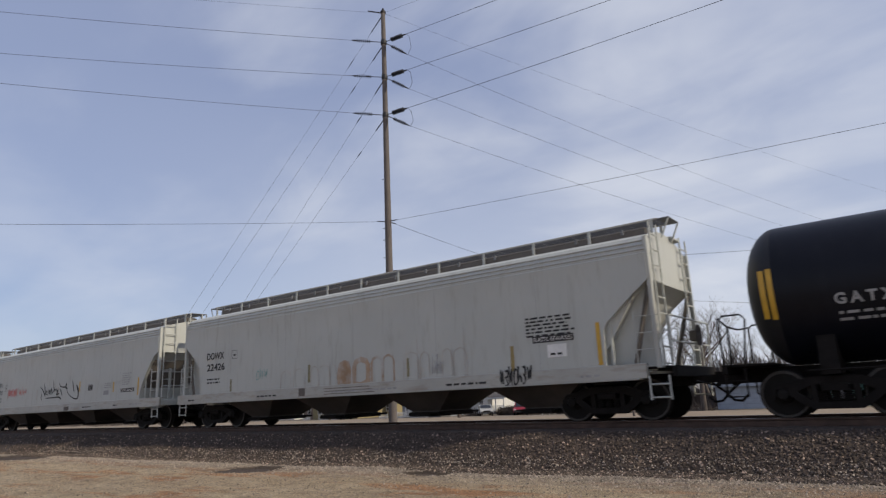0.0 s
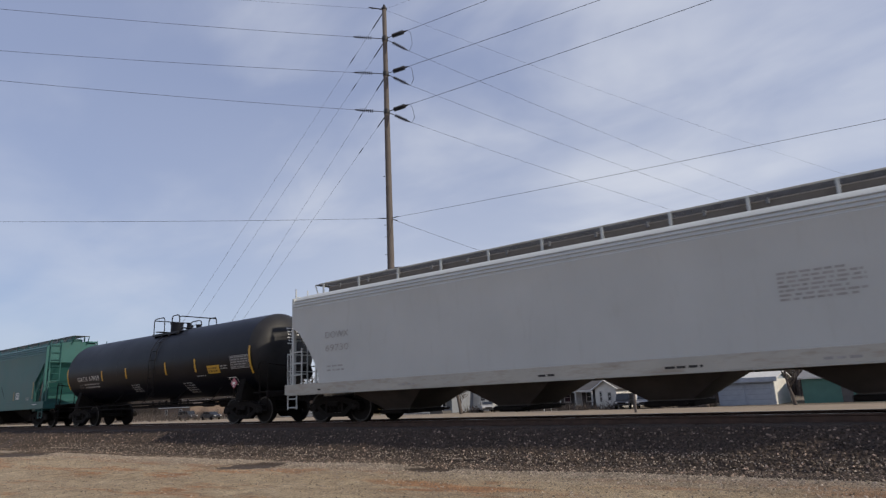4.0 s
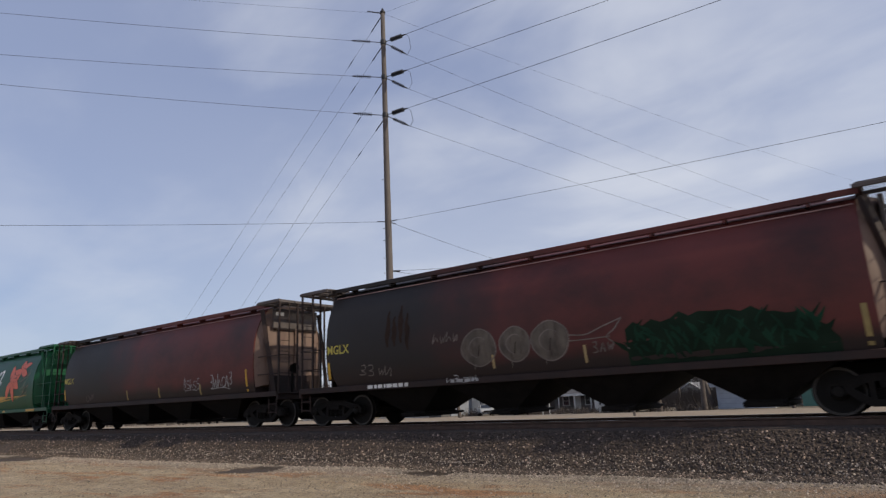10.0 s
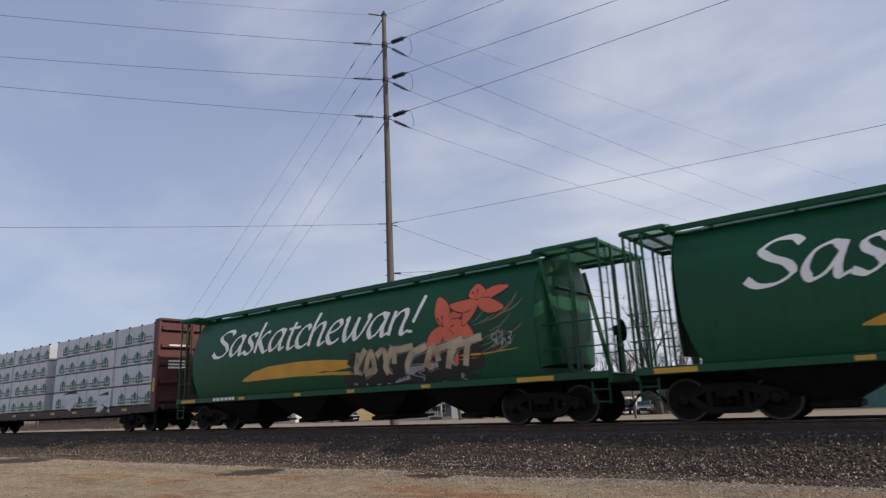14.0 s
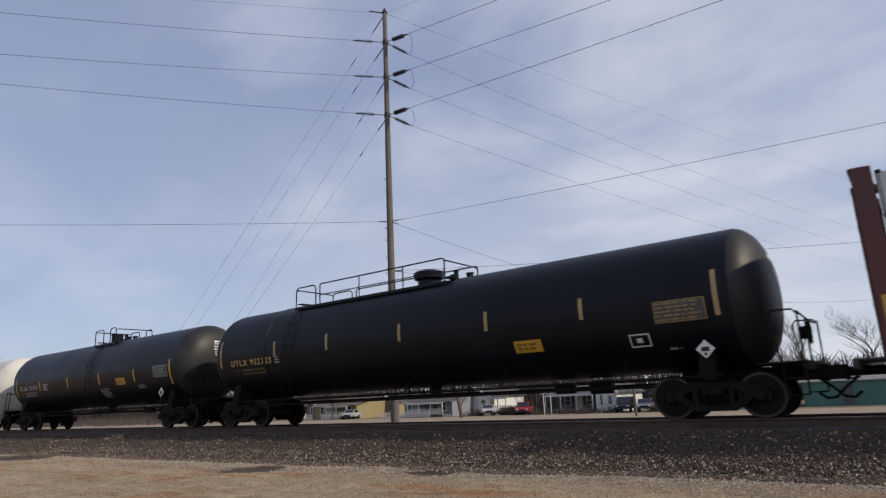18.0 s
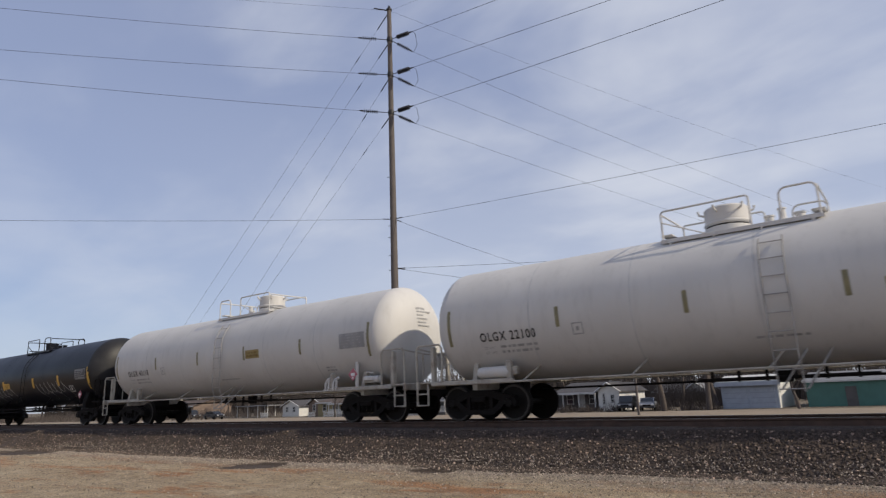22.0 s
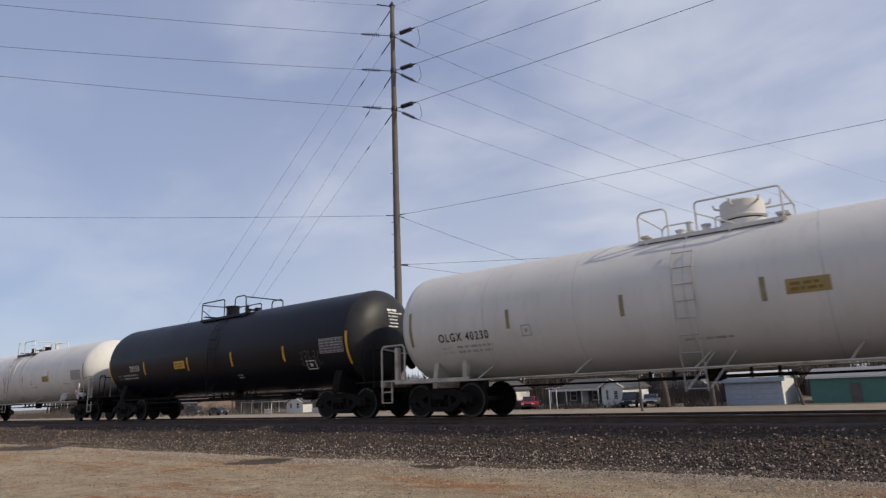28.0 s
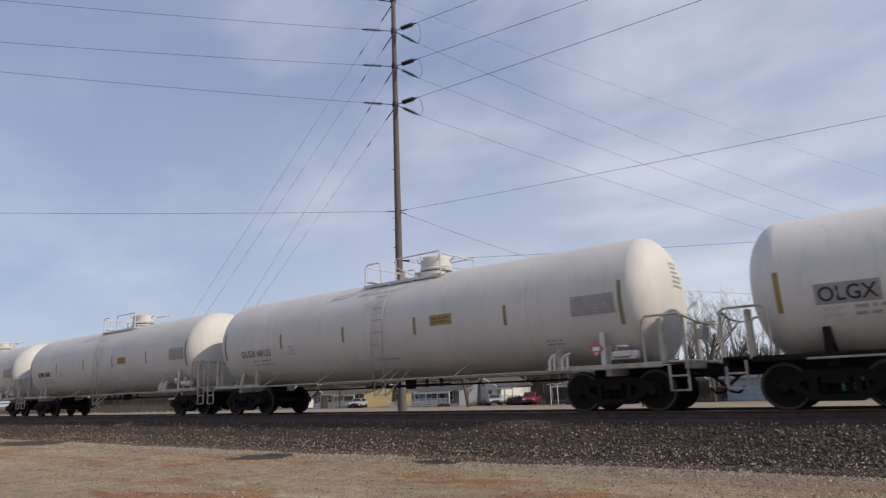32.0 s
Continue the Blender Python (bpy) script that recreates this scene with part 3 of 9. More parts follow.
def hang(a, c, sag, n=24):
    return [a.lerp(c, i / n) - Vector((0, 0, 4 * sag * (i / n) * (1 - i / n))) for i in range(n + 1)]


# three circuits dead-end here: three directions at three heights
LINES = {"left": (-144, 85, 1.4), "right": (86.5, 95, 1.2), "away": (16.0, 170, 3.4)}
for key in ("a1", "a2", "a3"):
    z = CREW[key]
    band = Build().turned([(z - 0.18, 0.2), (z - 0.16, 0.21), (z + 0.16, 0.21), (z + 0.18, 0.2)], 2, (*pole_xy, 0), 16)
    part("pole_band", band, m_galv, power_pole, "bolted steel dead-end band")
    tips = {}
    for name, (az, reach, sag) in LINES.items():
        w = flat(az)
        if key == "a3" and name == "left":
            w = flat(-149)
        if key == "a3" and name == "right":
            w = flat(89.5)
        slope = -4 * sag / reach
        w3 = (w + Vector((0, 0, slope if name != "away" else -0.16))).normalized()
        link = P0 + Vector((0, 0, z)) + w * 0.2
        arm = link + w3 * (0.75 if name == "left" else 0.45)
        part("link_rod", Build().pipe([link, arm], 0.025), m_galv, power_pole)
        sb, tip = string_of(arm, w3, 7, 0.125 if name != "right" else 0.16)
        rod = part("insulator_string", Build().pipe([arm, tip], 0.022, 6), m_galv, power_pole)
        for disc in sb:
            part("insulator_disc", disc, m_insul, rod)
        part("strain_clamp", Build().pipe([tip, tip + w3 * 0.12, tip + w3 * 0.3], [0.05, 0.06, 0.025]), m_galv, power_pole)
        tips[name] = tip + w3 * 0.3
        far = P0 + Vector((0, 0, z)) + w * reach
        line = part("conductor", Build().pipe(hang(tips[name], far, sag), {"right": 0.015, "left": 0.012, "away": 0.010}[name], 5), m_wire, power_pole)
    a, c = tips["right"], tips["away"]
    part("jumper_loop", Build().pipe([a, a + Vector((0.25, 0.05, -0.25)), (a + c) / 2 + Vector((0.35, 0.1, -0.35)), c + Vector((0.1, 0, -0.1)), c], 0.014, 5), m_wire, power_pole)
# top: shield wires and small side bracket
z = CREW["top"]
for az, reach, sag, lift_to in ((-141, 85, 1.0, 0), (84, 95, 1.0, 0), (21, 170, 3.0, 0)):
    w = flat(az)
    part("shield_wire", Build().pipe(hang(P0 + Vector((0, 0, z - 0.1)) + w * 0.15, P0 + Vector((0, 0, z - 0.1)) + w * reach, sag), 0.0065, 5), m_wire, power_pole)
w = flat(-141)
part("side_bracket", Build().pipe([P0 + Vector((0, 0, z - 0.1)), P0 + w * 1.1 + Vector((0, 0, z - 0.05))], 0.04), m_galv, power_pole)
part("top_cap", Build().turned([(z - 0.1, 0.2), (z, 0.21), (z + 0.12, 0.12), (z + 0.3, 0.05)], 2, (*pole_xy, 0), 12), m_galv, power_pole)
# lower telephone and service wires
for az, reach, sag, key in ((-138.5, 60, 0.5, "a4"), (85.8, 90, 0.9, "a4"), (2.0, 60, 1.2, "a4"), (62.7, 60, 0.5, "a5"), (30.0, 60, 1.5, "a5")):
    w = flat(az)
    a = P0 + w * 0.22 + Vector((0, 0, CREW[key]))
    part("service_wire", Build().pipe(hang(a, a + w * reach, sag), 0.011, 5), m_wire, power_pole)
    part("wire_grip", Build().pipe([a, a + w * 0.5], 0.03), m_galv, power_pole)
for zz in (11.8, 10.6, 9.6, 12.6, 16.0):
    part("pole_step", Build().pipe([P0 + Vector((-0.2, -0.1, zz)), P0 + Vector((-0.33, -0.16, zz))], 0.02), m_galv, power_pole)
# guy wires
for z, reach in ((28.5, 23.1), (26.1, 22.0), (23.4, 18.3), (20.5, 18.2)):
    w = flat(-107)
    a, c = P0 + Vector((0, 0, z)), P0 + w * reach * (z - FAR_Z) / (z + 0.5) + Vector((0, 0, FAR_Z))
    part("guy_wire", Build().pipe([a, c], 0.008, 5), m_guy, power_pole)
    part("guy_insulator", Build().pipe([a.lerp(c, 0.10), a.lerp(c, 0.11), a.lerp(c, 0.12)], [0.012, 0.035, 0.012]), m_insul, power_pole)
    part("guy_grip", Build().pipe([a, a.lerp(c, 0.04)], 0.035), m_galv, power_pole)


# ---- the train ----
def wheelset_mesh():
    b = Build()
    for s in (-1, 1):
        prof = [(0.68, 0.10), (0.69, 0.483), (0.715, 0.483), (0.725, 0.460), (0.81, 0.452)]
        b.turned([(s * d, r) for d, r in prof], 1, (0, 0, 0), 36)
        b.slot = 1
        b.turned([(s * 0.809, 0.452), (s * 0.822, 0.447), (s * 0.822, 0.405), (s * 0.800, 0.395)], 1, (0, 0, 0), 36)
        b.slot = 0
        b.turned([(s * 0.800, 0.398), (s * 0.775, 0.36), (s * 0.785, 0.20), (s * 0.83, 0.16), (s * 0.84, 0.10)], 1, (0, 0, 0), 36)
        b.turned([(s * 0.84, 0.11), (s * 1.09, 0.115), (s * 1.11, 0.10), (s * 1.12, 0.05)], 1, (0, 0, 0), 14)
        for k in range(3):
            a = 2 * math.pi * k / 3
            b.box((0.07 * math.cos(a), s * 1.12, 0.07 * math.sin(a)), (0.03, 0.03, 0.03))
    b.turned([(-0.7, 0.085), (0.7, 0.085)], 1, (0, 0, 0), 12)
    return b.mesh("wheelset", [m_wheel, m_rim])


m_rim = material("worn_rim_face", (0.04, 0.036, 0.033), 0.5, metal=0.3, vary=0.25, scale=9.0)
WHEELS = ([], [])


def side_frame_mesh():
    b = Build()
    up = [(-1.12, 0.50), (-1.02, 0.62), (-0.72, 0.68), (-0.40, 0.77), (0.40, 0.77), (0.72, 0.68), (1.02, 0.62), (1.12, 0.50), (1.10, 0.37), (1.02, 0.37), (0.99, 0.56), (0.80, 0.56), (0.76, 0.40), (0.64, 0.50), (0.36, 0.62), (-0.36, 0.62), (-0.64, 0.50), (-0.76, 0.40), (-0.80, 0.56), (-0.99, 0.56), (-1.02, 0.37), (-1.10, 0.37)]
    lo = [(-0.80, 0.46), (-0.62, 0.30), (-0.40, 0.17), (0.40, 0.17), (0.62, 0.30), (0.80, 0.46), (0.64, 0.51), (0.36, 0.30), (-0.36, 0.30), (-0.64, 0.51)]
    b.prism(up, -0.09, 0.09, 1)
    b.prism(lo, -0.09, 0.09, 1)
    for s in (-1, 1):
        b.prism([(s * 0.30, 0.29), (s * 0.40, 0.29), (s * 0.40, 0.63), (s * 0.30, 0.63)], -0.085, 0.085, 1)
    return b.mesh("side_frame", m_under)


def spring_mesh():
    pts = [(0.075 * math.cos(a), 0.075 * math.sin(a), 0.30 + 0.2 * a / (10 * math.pi)) for a in [i * math.pi / 4 for i in range(41)]]
    return Build().pipe(pts, 0.016, 5).mesh("spring", m_under)


def bolster_mesh():
    b = Build()
    b.prism([(-1.15, 0.50), (1.15, 0.50), (1.15, 0.62), (0.6, 0.74), (-0.6, 0.74), (-1.15, 0.62)], -0.22, 0.22, 0)
    b.box((0, 0, 0.78), (0.5, 0.5, 0.1), 0.02)
    for s in (-1, 1):
        b.box((s * 0.42, 0, 0.42), (0.08, 1.35, 0.12), 0.02)
    return b.mesh("truck", m_under)


def truck(car, x):
    t = part("truck", once("bolster", bolster_mesh), None, car, "grimy cast steel freight truck", pose(x, 0, 0))
    for s in (-1, 1):
        part("side_frame", once("side_frame", side_frame_mesh), None, t, "", pose(0, s * 1.0, 0))
        for u in (-0.2, 0.0, 0.2):
            part("spring", once("spring", spring_mesh), None, t, "", pose(u, s * 1.0, 0))
        w = part("wheelset", once("wheelset", wheelset_mesh), None, t, "dark steel wheels with worn rims", pose(s * 0.889, 0, 0.457))
        WHEELS[0 if s < 0 else 1].append(w)
    return t


def coupler_mesh():
    b = Build()
    b.box((-0.35, 0, 0.84), (0.8, 0.16, 0.18), 0.02)
    b.prism([(-0.02, -0.10), (0.12, -0.16), (0.24, -0.14), (0.26, -0.02), (0.14, 0.02), (0.12, 0.12), (0.22, 0.17), (0.05, 0.2), (-0.04, 0.12)], 0.70, 0.98, 2)
    b.pipe([(-0.2, 0.3, 0.75), (0.05, 0.28, 0.55), (0.25, 0.18, 0.36), (0.42, 0.12, 0.34), (0.55, 0.06, 0.45)], 0.03, 6)
    b.pipe([(-0.1, -1.35, 0.80), (-0.08, -0.3, 0.72), (0.05, 0, 0.68)], 0.018, 5)
    return b.mesh("coupler", m_under)


def couplers(car, half, back=None):
    part("coupler", once("coupler", coupler_mesh), None, car, "rusty knuckle coupler with air hose", pose(half, 0, 0))
    part("coupler", once("coupler", coupler_mesh), None, car, "rusty knuckle coupler with air hose", pose(-(back or half), 0, 0, 0, 0, 180))


def patch(b, x0, x1, z0, z1, surf, off=0.006, nz=6):
    """A thin sheet that follows the side of a car."""
    zs = [z0 + (z1 - z0) * i / nz for i in range(nz + 1)]
    vs = [(x, -surf(z) - off, z) for z in zs for x in (x0, x1)]
    return b.add(vs, [(2 * i, 2 * i + 1, 2 * i + 3, 2 * i + 2) for i in range(nz)])


def ribbon(b, pts, width, surf, off=0.008):
    """A painted stroke on the side of a car; pts are (x, z), width one number or one for each point."""
    ws = width if isinstance(width, (list, tuple)) else [width] * len(pts)
    vs = []
    for i, (x, z) in enumerate(pts):
        ax, az = pts[max(i - 1, 0)]
        cx, cz = pts[min(i + 1, len(pts) - 1)]
        d = Vector((cx - ax, cz - az)).normalized()
        for s in (-1, 1):
            px, pz = x - s * d.y * ws[i] / 2, z + s * d.x * ws[i] / 2
            vs.append((px, -surf(pz) - off, pz))
    return b.add(vs, [(2 * i, 2 * i + 1, 2 * i + 3, 2 * i + 2) for i in range(len(pts) - 1)])


def blob(b, outline, surf, off=0.008):
    """A painted convex area: a fan round its middle."""
    cx, cz = sum(p[0] for p in outline) / len(outline), sum(p[1] for p in outline) / len(outline)
    rings = [[(cx + (x - cx) * k, cz + (z - cz) * k) for x, z in outline] for k in (0.34, 0.67, 1.0)]
    n = len(outline)
    vs = [(cx, -surf(cz) - off, cz)] + [(x, -surf(z) - off, z) for r in rings for x, z in r]
    fs = [(0, 1 + i, 1 + (i + 1) % n) for i in range(n)]
    for k in range(2):
        fs += [(1 + k * n + i, 1 + k * n + n + i, 1 + k * n + n + (i + 1) % n, 1 + k * n + (i + 1) % n) for i in range(n)]
    return b.add(vs, fs)


def lettering(words, height, x, z, surf, off=0.007, shear=0.0, bold=0.0, width=0.0, cuts=0, spacing=1.0):
    """Flat letters from the built-in font, laid on a car's side with their lower left corner at x, z. Returns a Build."""
    cu = bpy.data.curves.new("letters", 'FONT')
    cu.body, cu.size, cu.shear, cu.offset, cu.space_character = words, height / 0.70, shear, bold, spacing
    cu.resolution_u = 3
    ob = bpy.data.objects.new("letters", cu)
    me = bpy.data.meshes.new_from_object(ob)
    bm = bmesh.new()
    bm.from_mesh(me)
    for k in range(1, cuts):
        bmesh.ops.bisect_plane(bm, geom=bm.verts[:] + bm.edges[:] + bm.faces[:], plane_co=(0, height * (1.3 * k / cuts - 0.2), 0), plane_no=(0, 1, 0))
    b = Build()
    bm.verts.index_update()
    left, right = min(v.co.x for v in bm.verts), max(v.co.x for v in bm.verts)
    stretch = width / (right - left) if width else 1.0
    b.add([(x + (v.co.x - left) * stretch, -surf(z + v.co.y) - off, z + v.co.y) for v in bm.verts], [[v.index for v in f.verts] for f in bm.faces])
    bm.free()
    bpy.data.objects.remove(ob)
    bpy.data.meshes.remove(me)
    bpy.data.curves.remove(cu)
    return b


def bars(x, z, w, rows, surf, h=0.045, gap=0.085, seed=1, off=0.007):
    """Small lines of writing that cannot be read, as broken bars."""
    b, r = Build(), random.Random(seed)
    for k in range(rows):
        u = x
        end = x + w * r.uniform(0.75, 1.0)
        while u < end:
            l = r.uniform(0.06, 0.22)
            patch(b, u, min(end, u + l), z - k * gap - h, z - k * gap, surf, off, 1)
            u += l + r.uniform(0.03, 0.07)
    return b


def curved(pts, n=5):
    """A smooth run through the points."""
    out = []
    for i in range(len(pts) - 1):
        p0, p1, p2, p3 = pts[max(i - 1, 0)], pts[i], pts[i + 1], pts[min(i + 2, len(pts) - 1)]
        for k in range(n):
            t = k / n
            out.append(tuple(0.5 * (2 * b + (c - a) * t + (2 * a - 5 * b + 4 * c - d) * t * t + (3 * b - a - 3 * c + d) * t ** 3) for a, b, c, d in zip(p0, p1, p2, p3)))
    return out + [tuple(pts[-1])]


def scrawl(x0, x1, z0, z1, surf, n, seed, width=0.035):
    """A sprayed signature: quick letter-like strokes that spell nothing."""
    r, b = random.Random(seed), Build()
    wide, tall = (x1 - x0) / n, z1 - z0
    kinds = ([(0, 0.9), (0.1, 0.05), (0.55, 0.75), (0.6, 0.0)], [(0.7, 0.85), (0.2, 0.95), (0.1, 0.5), (0.65, 0.45), (0.7, 0.1), (0.1, 0.0)], [(0.05, 1.0), (0.0, 0.0), (0.35, 0.55), (0.75, 0.05)],
             [(0.75, 0.8), (0.2, 0.9), (0.0, 0.4), (0.3, 0.0), (0.8, 0.2)], [(0.0, 0.0), (0.35, 1.0), (0.7, 0.0), (0.5, 0.4), (0.15, 0.38)], [(0.0, 0.95), (0.45, 1.0), (0.5, 0.6), (0.1, 0.5), (0.55, 0.35), (0.5, 0.02), (0.0, 0.05)],
             [(0.1, 0.85), (0.3, 0.1), (0.5, 0.7), (0.65, 0.1), (0.9, 0.9)])
    for k in range(n):
        u0, lift, size, slant = x0 + wide * k, r.uniform(-0.10, 0.12), r.uniform(0.75, 1.05), r.uniform(0.05, 0.3)
        pts = [(u0 + wide * (x * 1.05 + slant * z + r.uniform(-0.06, 0.06)), z0 + tall * (lift + z * size + r.uniform(-0.06, 0.06))) for x, z in r.choice(kinds)]
        run = curved(pts, 3)
        ribbon(b, run, [width * (0.55 + 0.6 * abs(math.sin(0.5 * i + k))) for i in range(len(run))], surf, 0.008 + 0.0003 * k)
    if n > 4:
        ribbon(b, curved([(x0 + wide * 0.3, z0 - 0.10 * tall), ((x0 + x1) / 2, z0 - 0.04 * tall), (x1 - wide, z0 - 0.16 * tall)]), width * 0.7, surf, 0.0075)
    return b


GLYPHS = {}
GLYPHS["S"] = (0.66, [(0.62, 0.84), (0.50, 0.98), (0.28, 0.97), (0.14, 0.79), (0.26, 0.60), (0.48, 0.43), (0.56, 0.21), (0.40, 0.03), (0.16, 0.02), (0.0, 0.18)])
GLYPHS["a"] = (0.57, [(0.44, 0.60), (0.32, 0.73), (0.13, 0.60), (0.05, 0.26), (0.14, 0.02), (0.30, 0.14), (0.43, 0.48)], [(0.47, 0.74), (0.42, 0.24), (0.46, 0.02), (0.58, 0.10)])
GLYPHS["s"] = (0.41, [(0.37, 0.63), (0.26, 0.74), (0.12, 0.67), (0.13, 0.50), (0.28, 0.33), (0.31, 0.14), (0.18, 0.0), (0.01, 0.10)])
GLYPHS["k"] = (0.50, [(0.08, 1.12), (0.07, 0.55), (0.05, 0.0)], [(0.43, 0.70), (0.30, 0.69), (0.08, 0.37)], [(0.13, 0.42), (0.29, 0.12), (0.40, 0.0), (0.50, 0.07)])
GLYPHS["t"] = (0.36, [(0.18, 0.92), (0.14, 0.35), (0.16, 0.05), (0.24, 0.0), (0.36, 0.09)], [(0.01, 0.70), (0.20, 0.71), (0.38, 0.72)])
GLYPHS["c"] = (0.43, [(0.39, 0.60), (0.28, 0.73), (0.12, 0.60), (0.05, 0.30), (0.12, 0.05), (0.26, 0.0), (0.41, 0.12)])
GLYPHS["h"] = (0.55, [(0.09, 1.12), (0.07, 0.55), (0.05, 0.0)], [(0.07, 0.42), (0.22, 0.69), (0.36, 0.71), (0.40, 0.52), (0.36, 0.12), (0.42, 0.0), (0.54, 0.10)])
GLYPHS["n"] = (0.55, [(0.09, 0.74), (0.07, 0.36), (0.05, 0.0)], [(0.07, 0.42), (0.22, 0.69), (0.36, 0.71), (0.40, 0.52), (0.36, 0.12), (0.42, 0.0), (0.54, 0.10)])
GLYPHS["e"] = (0.45, [(0.08, 0.33), (0.26, 0.41), (0.37, 0.58), (0.28, 0.73), (0.12, 0.61), (0.05, 0.30), (0.12, 0.05), (0.26, 0.0), (0.41, 0.12)])
GLYPHS["w"] = (0.74, [(0.02, 0.68), (0.09, 0.74), (0.10, 0.26), (0.18, 0.02), (0.33, 0.26), (0.41, 0.73)], [(0.41, 0.73), (0.39, 0.26), (0.47, 0.02), (0.62, 0.26), (0.71, 0.66), (0.64, 0.75)])
GLYPHS["!"] = (0.26, [(0.16, 1.10), (0.13, 0.70), (0.07, 0.30)], [(0.04, 0.08), (0.05, 0.0)])


def pen_lettering(words, x, z, width, height, surf, nib, slant=0.30, off=0.012):
    """Italic letters written with a broad nib, with thick and thin strokes."""
    b = Build()
    total = sum(GLYPHS[c][0] for c in words)
    sx = (width - slant * height) / total
    at = 0.0
    for c in words:
        adv, *strokes = GLYPHS[c]
        for stroke in strokes:
            run = curved([(x + (at + u) * sx + slant * v * height, z + v * height) for u, v in stroke], 6)
            ws = []
            for i in range(len(run)):
                p, q = run[max(i - 1, 0)], run[min(i + 1, len(run) - 1)]
                turn = math.atan2(q[1] - p[1], q[0] - p[0]) - radians(28)
                ws.append(nib * max(0.28, abs(math.sin(turn))))
            ribbon(b, run, ws, surf, off)
        at += adv
    return b


def hoop(b, x0, x1, y, z0, h, r=0.022, curve=0.16, mid=False, slope=0.0):
    """A handrail hoop: up, along and down again."""
    b.pipe([(x0, y, z0), (x0, y, z0 + h - curve), (x0 + curve * 0.4, y, z0 + h - curve * 0.3), (x0 + curve, y, z0 + h), (x1 - curve, y, z0 + h - slope), (x1 - curve * 0.4, y, z0 + h - slope - curve * 0.3), (x1, y, z0 + h - slope - curve), (x1, y, z0)], r, 6)
    if mid:
        b.pipe([(x0, y, z0 + h * 0.5), (x1, y, z0 + h * 0.5)], r * 0.8, 5)


def ladder(b, x, y, z0, z1, width=0.42, along=True, pitch=0.36, r=0.018):
    """A ladder whose stiles stand apart along the car (or across it)."""
    dx, dy = (width / 2, 0) if along else (0, width / 2)
    for s in (-1, 1):
        b.pipe([(x + s * dx, y + s * dy, z0), (x + s * dx, y + s * dy, z1)], r * 1.3, 5)
    k = int((z1 - z0) / pitch)
    for i in range(k + 1):
        z = z0 + 0.05 + i * pitch
        b.pipe([(x - dx, y - dy, z), (x + dx, y + dy, z)], r, 5)


def brake_wheel(b, x, y, z, r):
    """A spoked hand-brake wheel before its gear case."""
    b.turned([(0, r), (0.015, r + 0.015), (0.03, r), (0.015, r - 0.015), (0, r)], 0, (x, y, z), 20)
    for k in range(3):
        a = k * math.pi / 3
        b.pipe([(x + 0.015, y - r * math.cos(a), z - r * math.sin(a)), (x + 0.015, y + r * math.cos(a), z + r * math.sin(a))], 0.012, 5)
    b.box((x - 0.1, y, z), (0.18, 0.18, 0.26), 0.03)


def car_root(name, x, label, category):
    car = tagged(new(name), label, category, group="freight train")
    car.matrix_basis = pose(x, TRACK_Y, RAIL_Z)
    CARS.append((car, x))
    return car


CARS = []


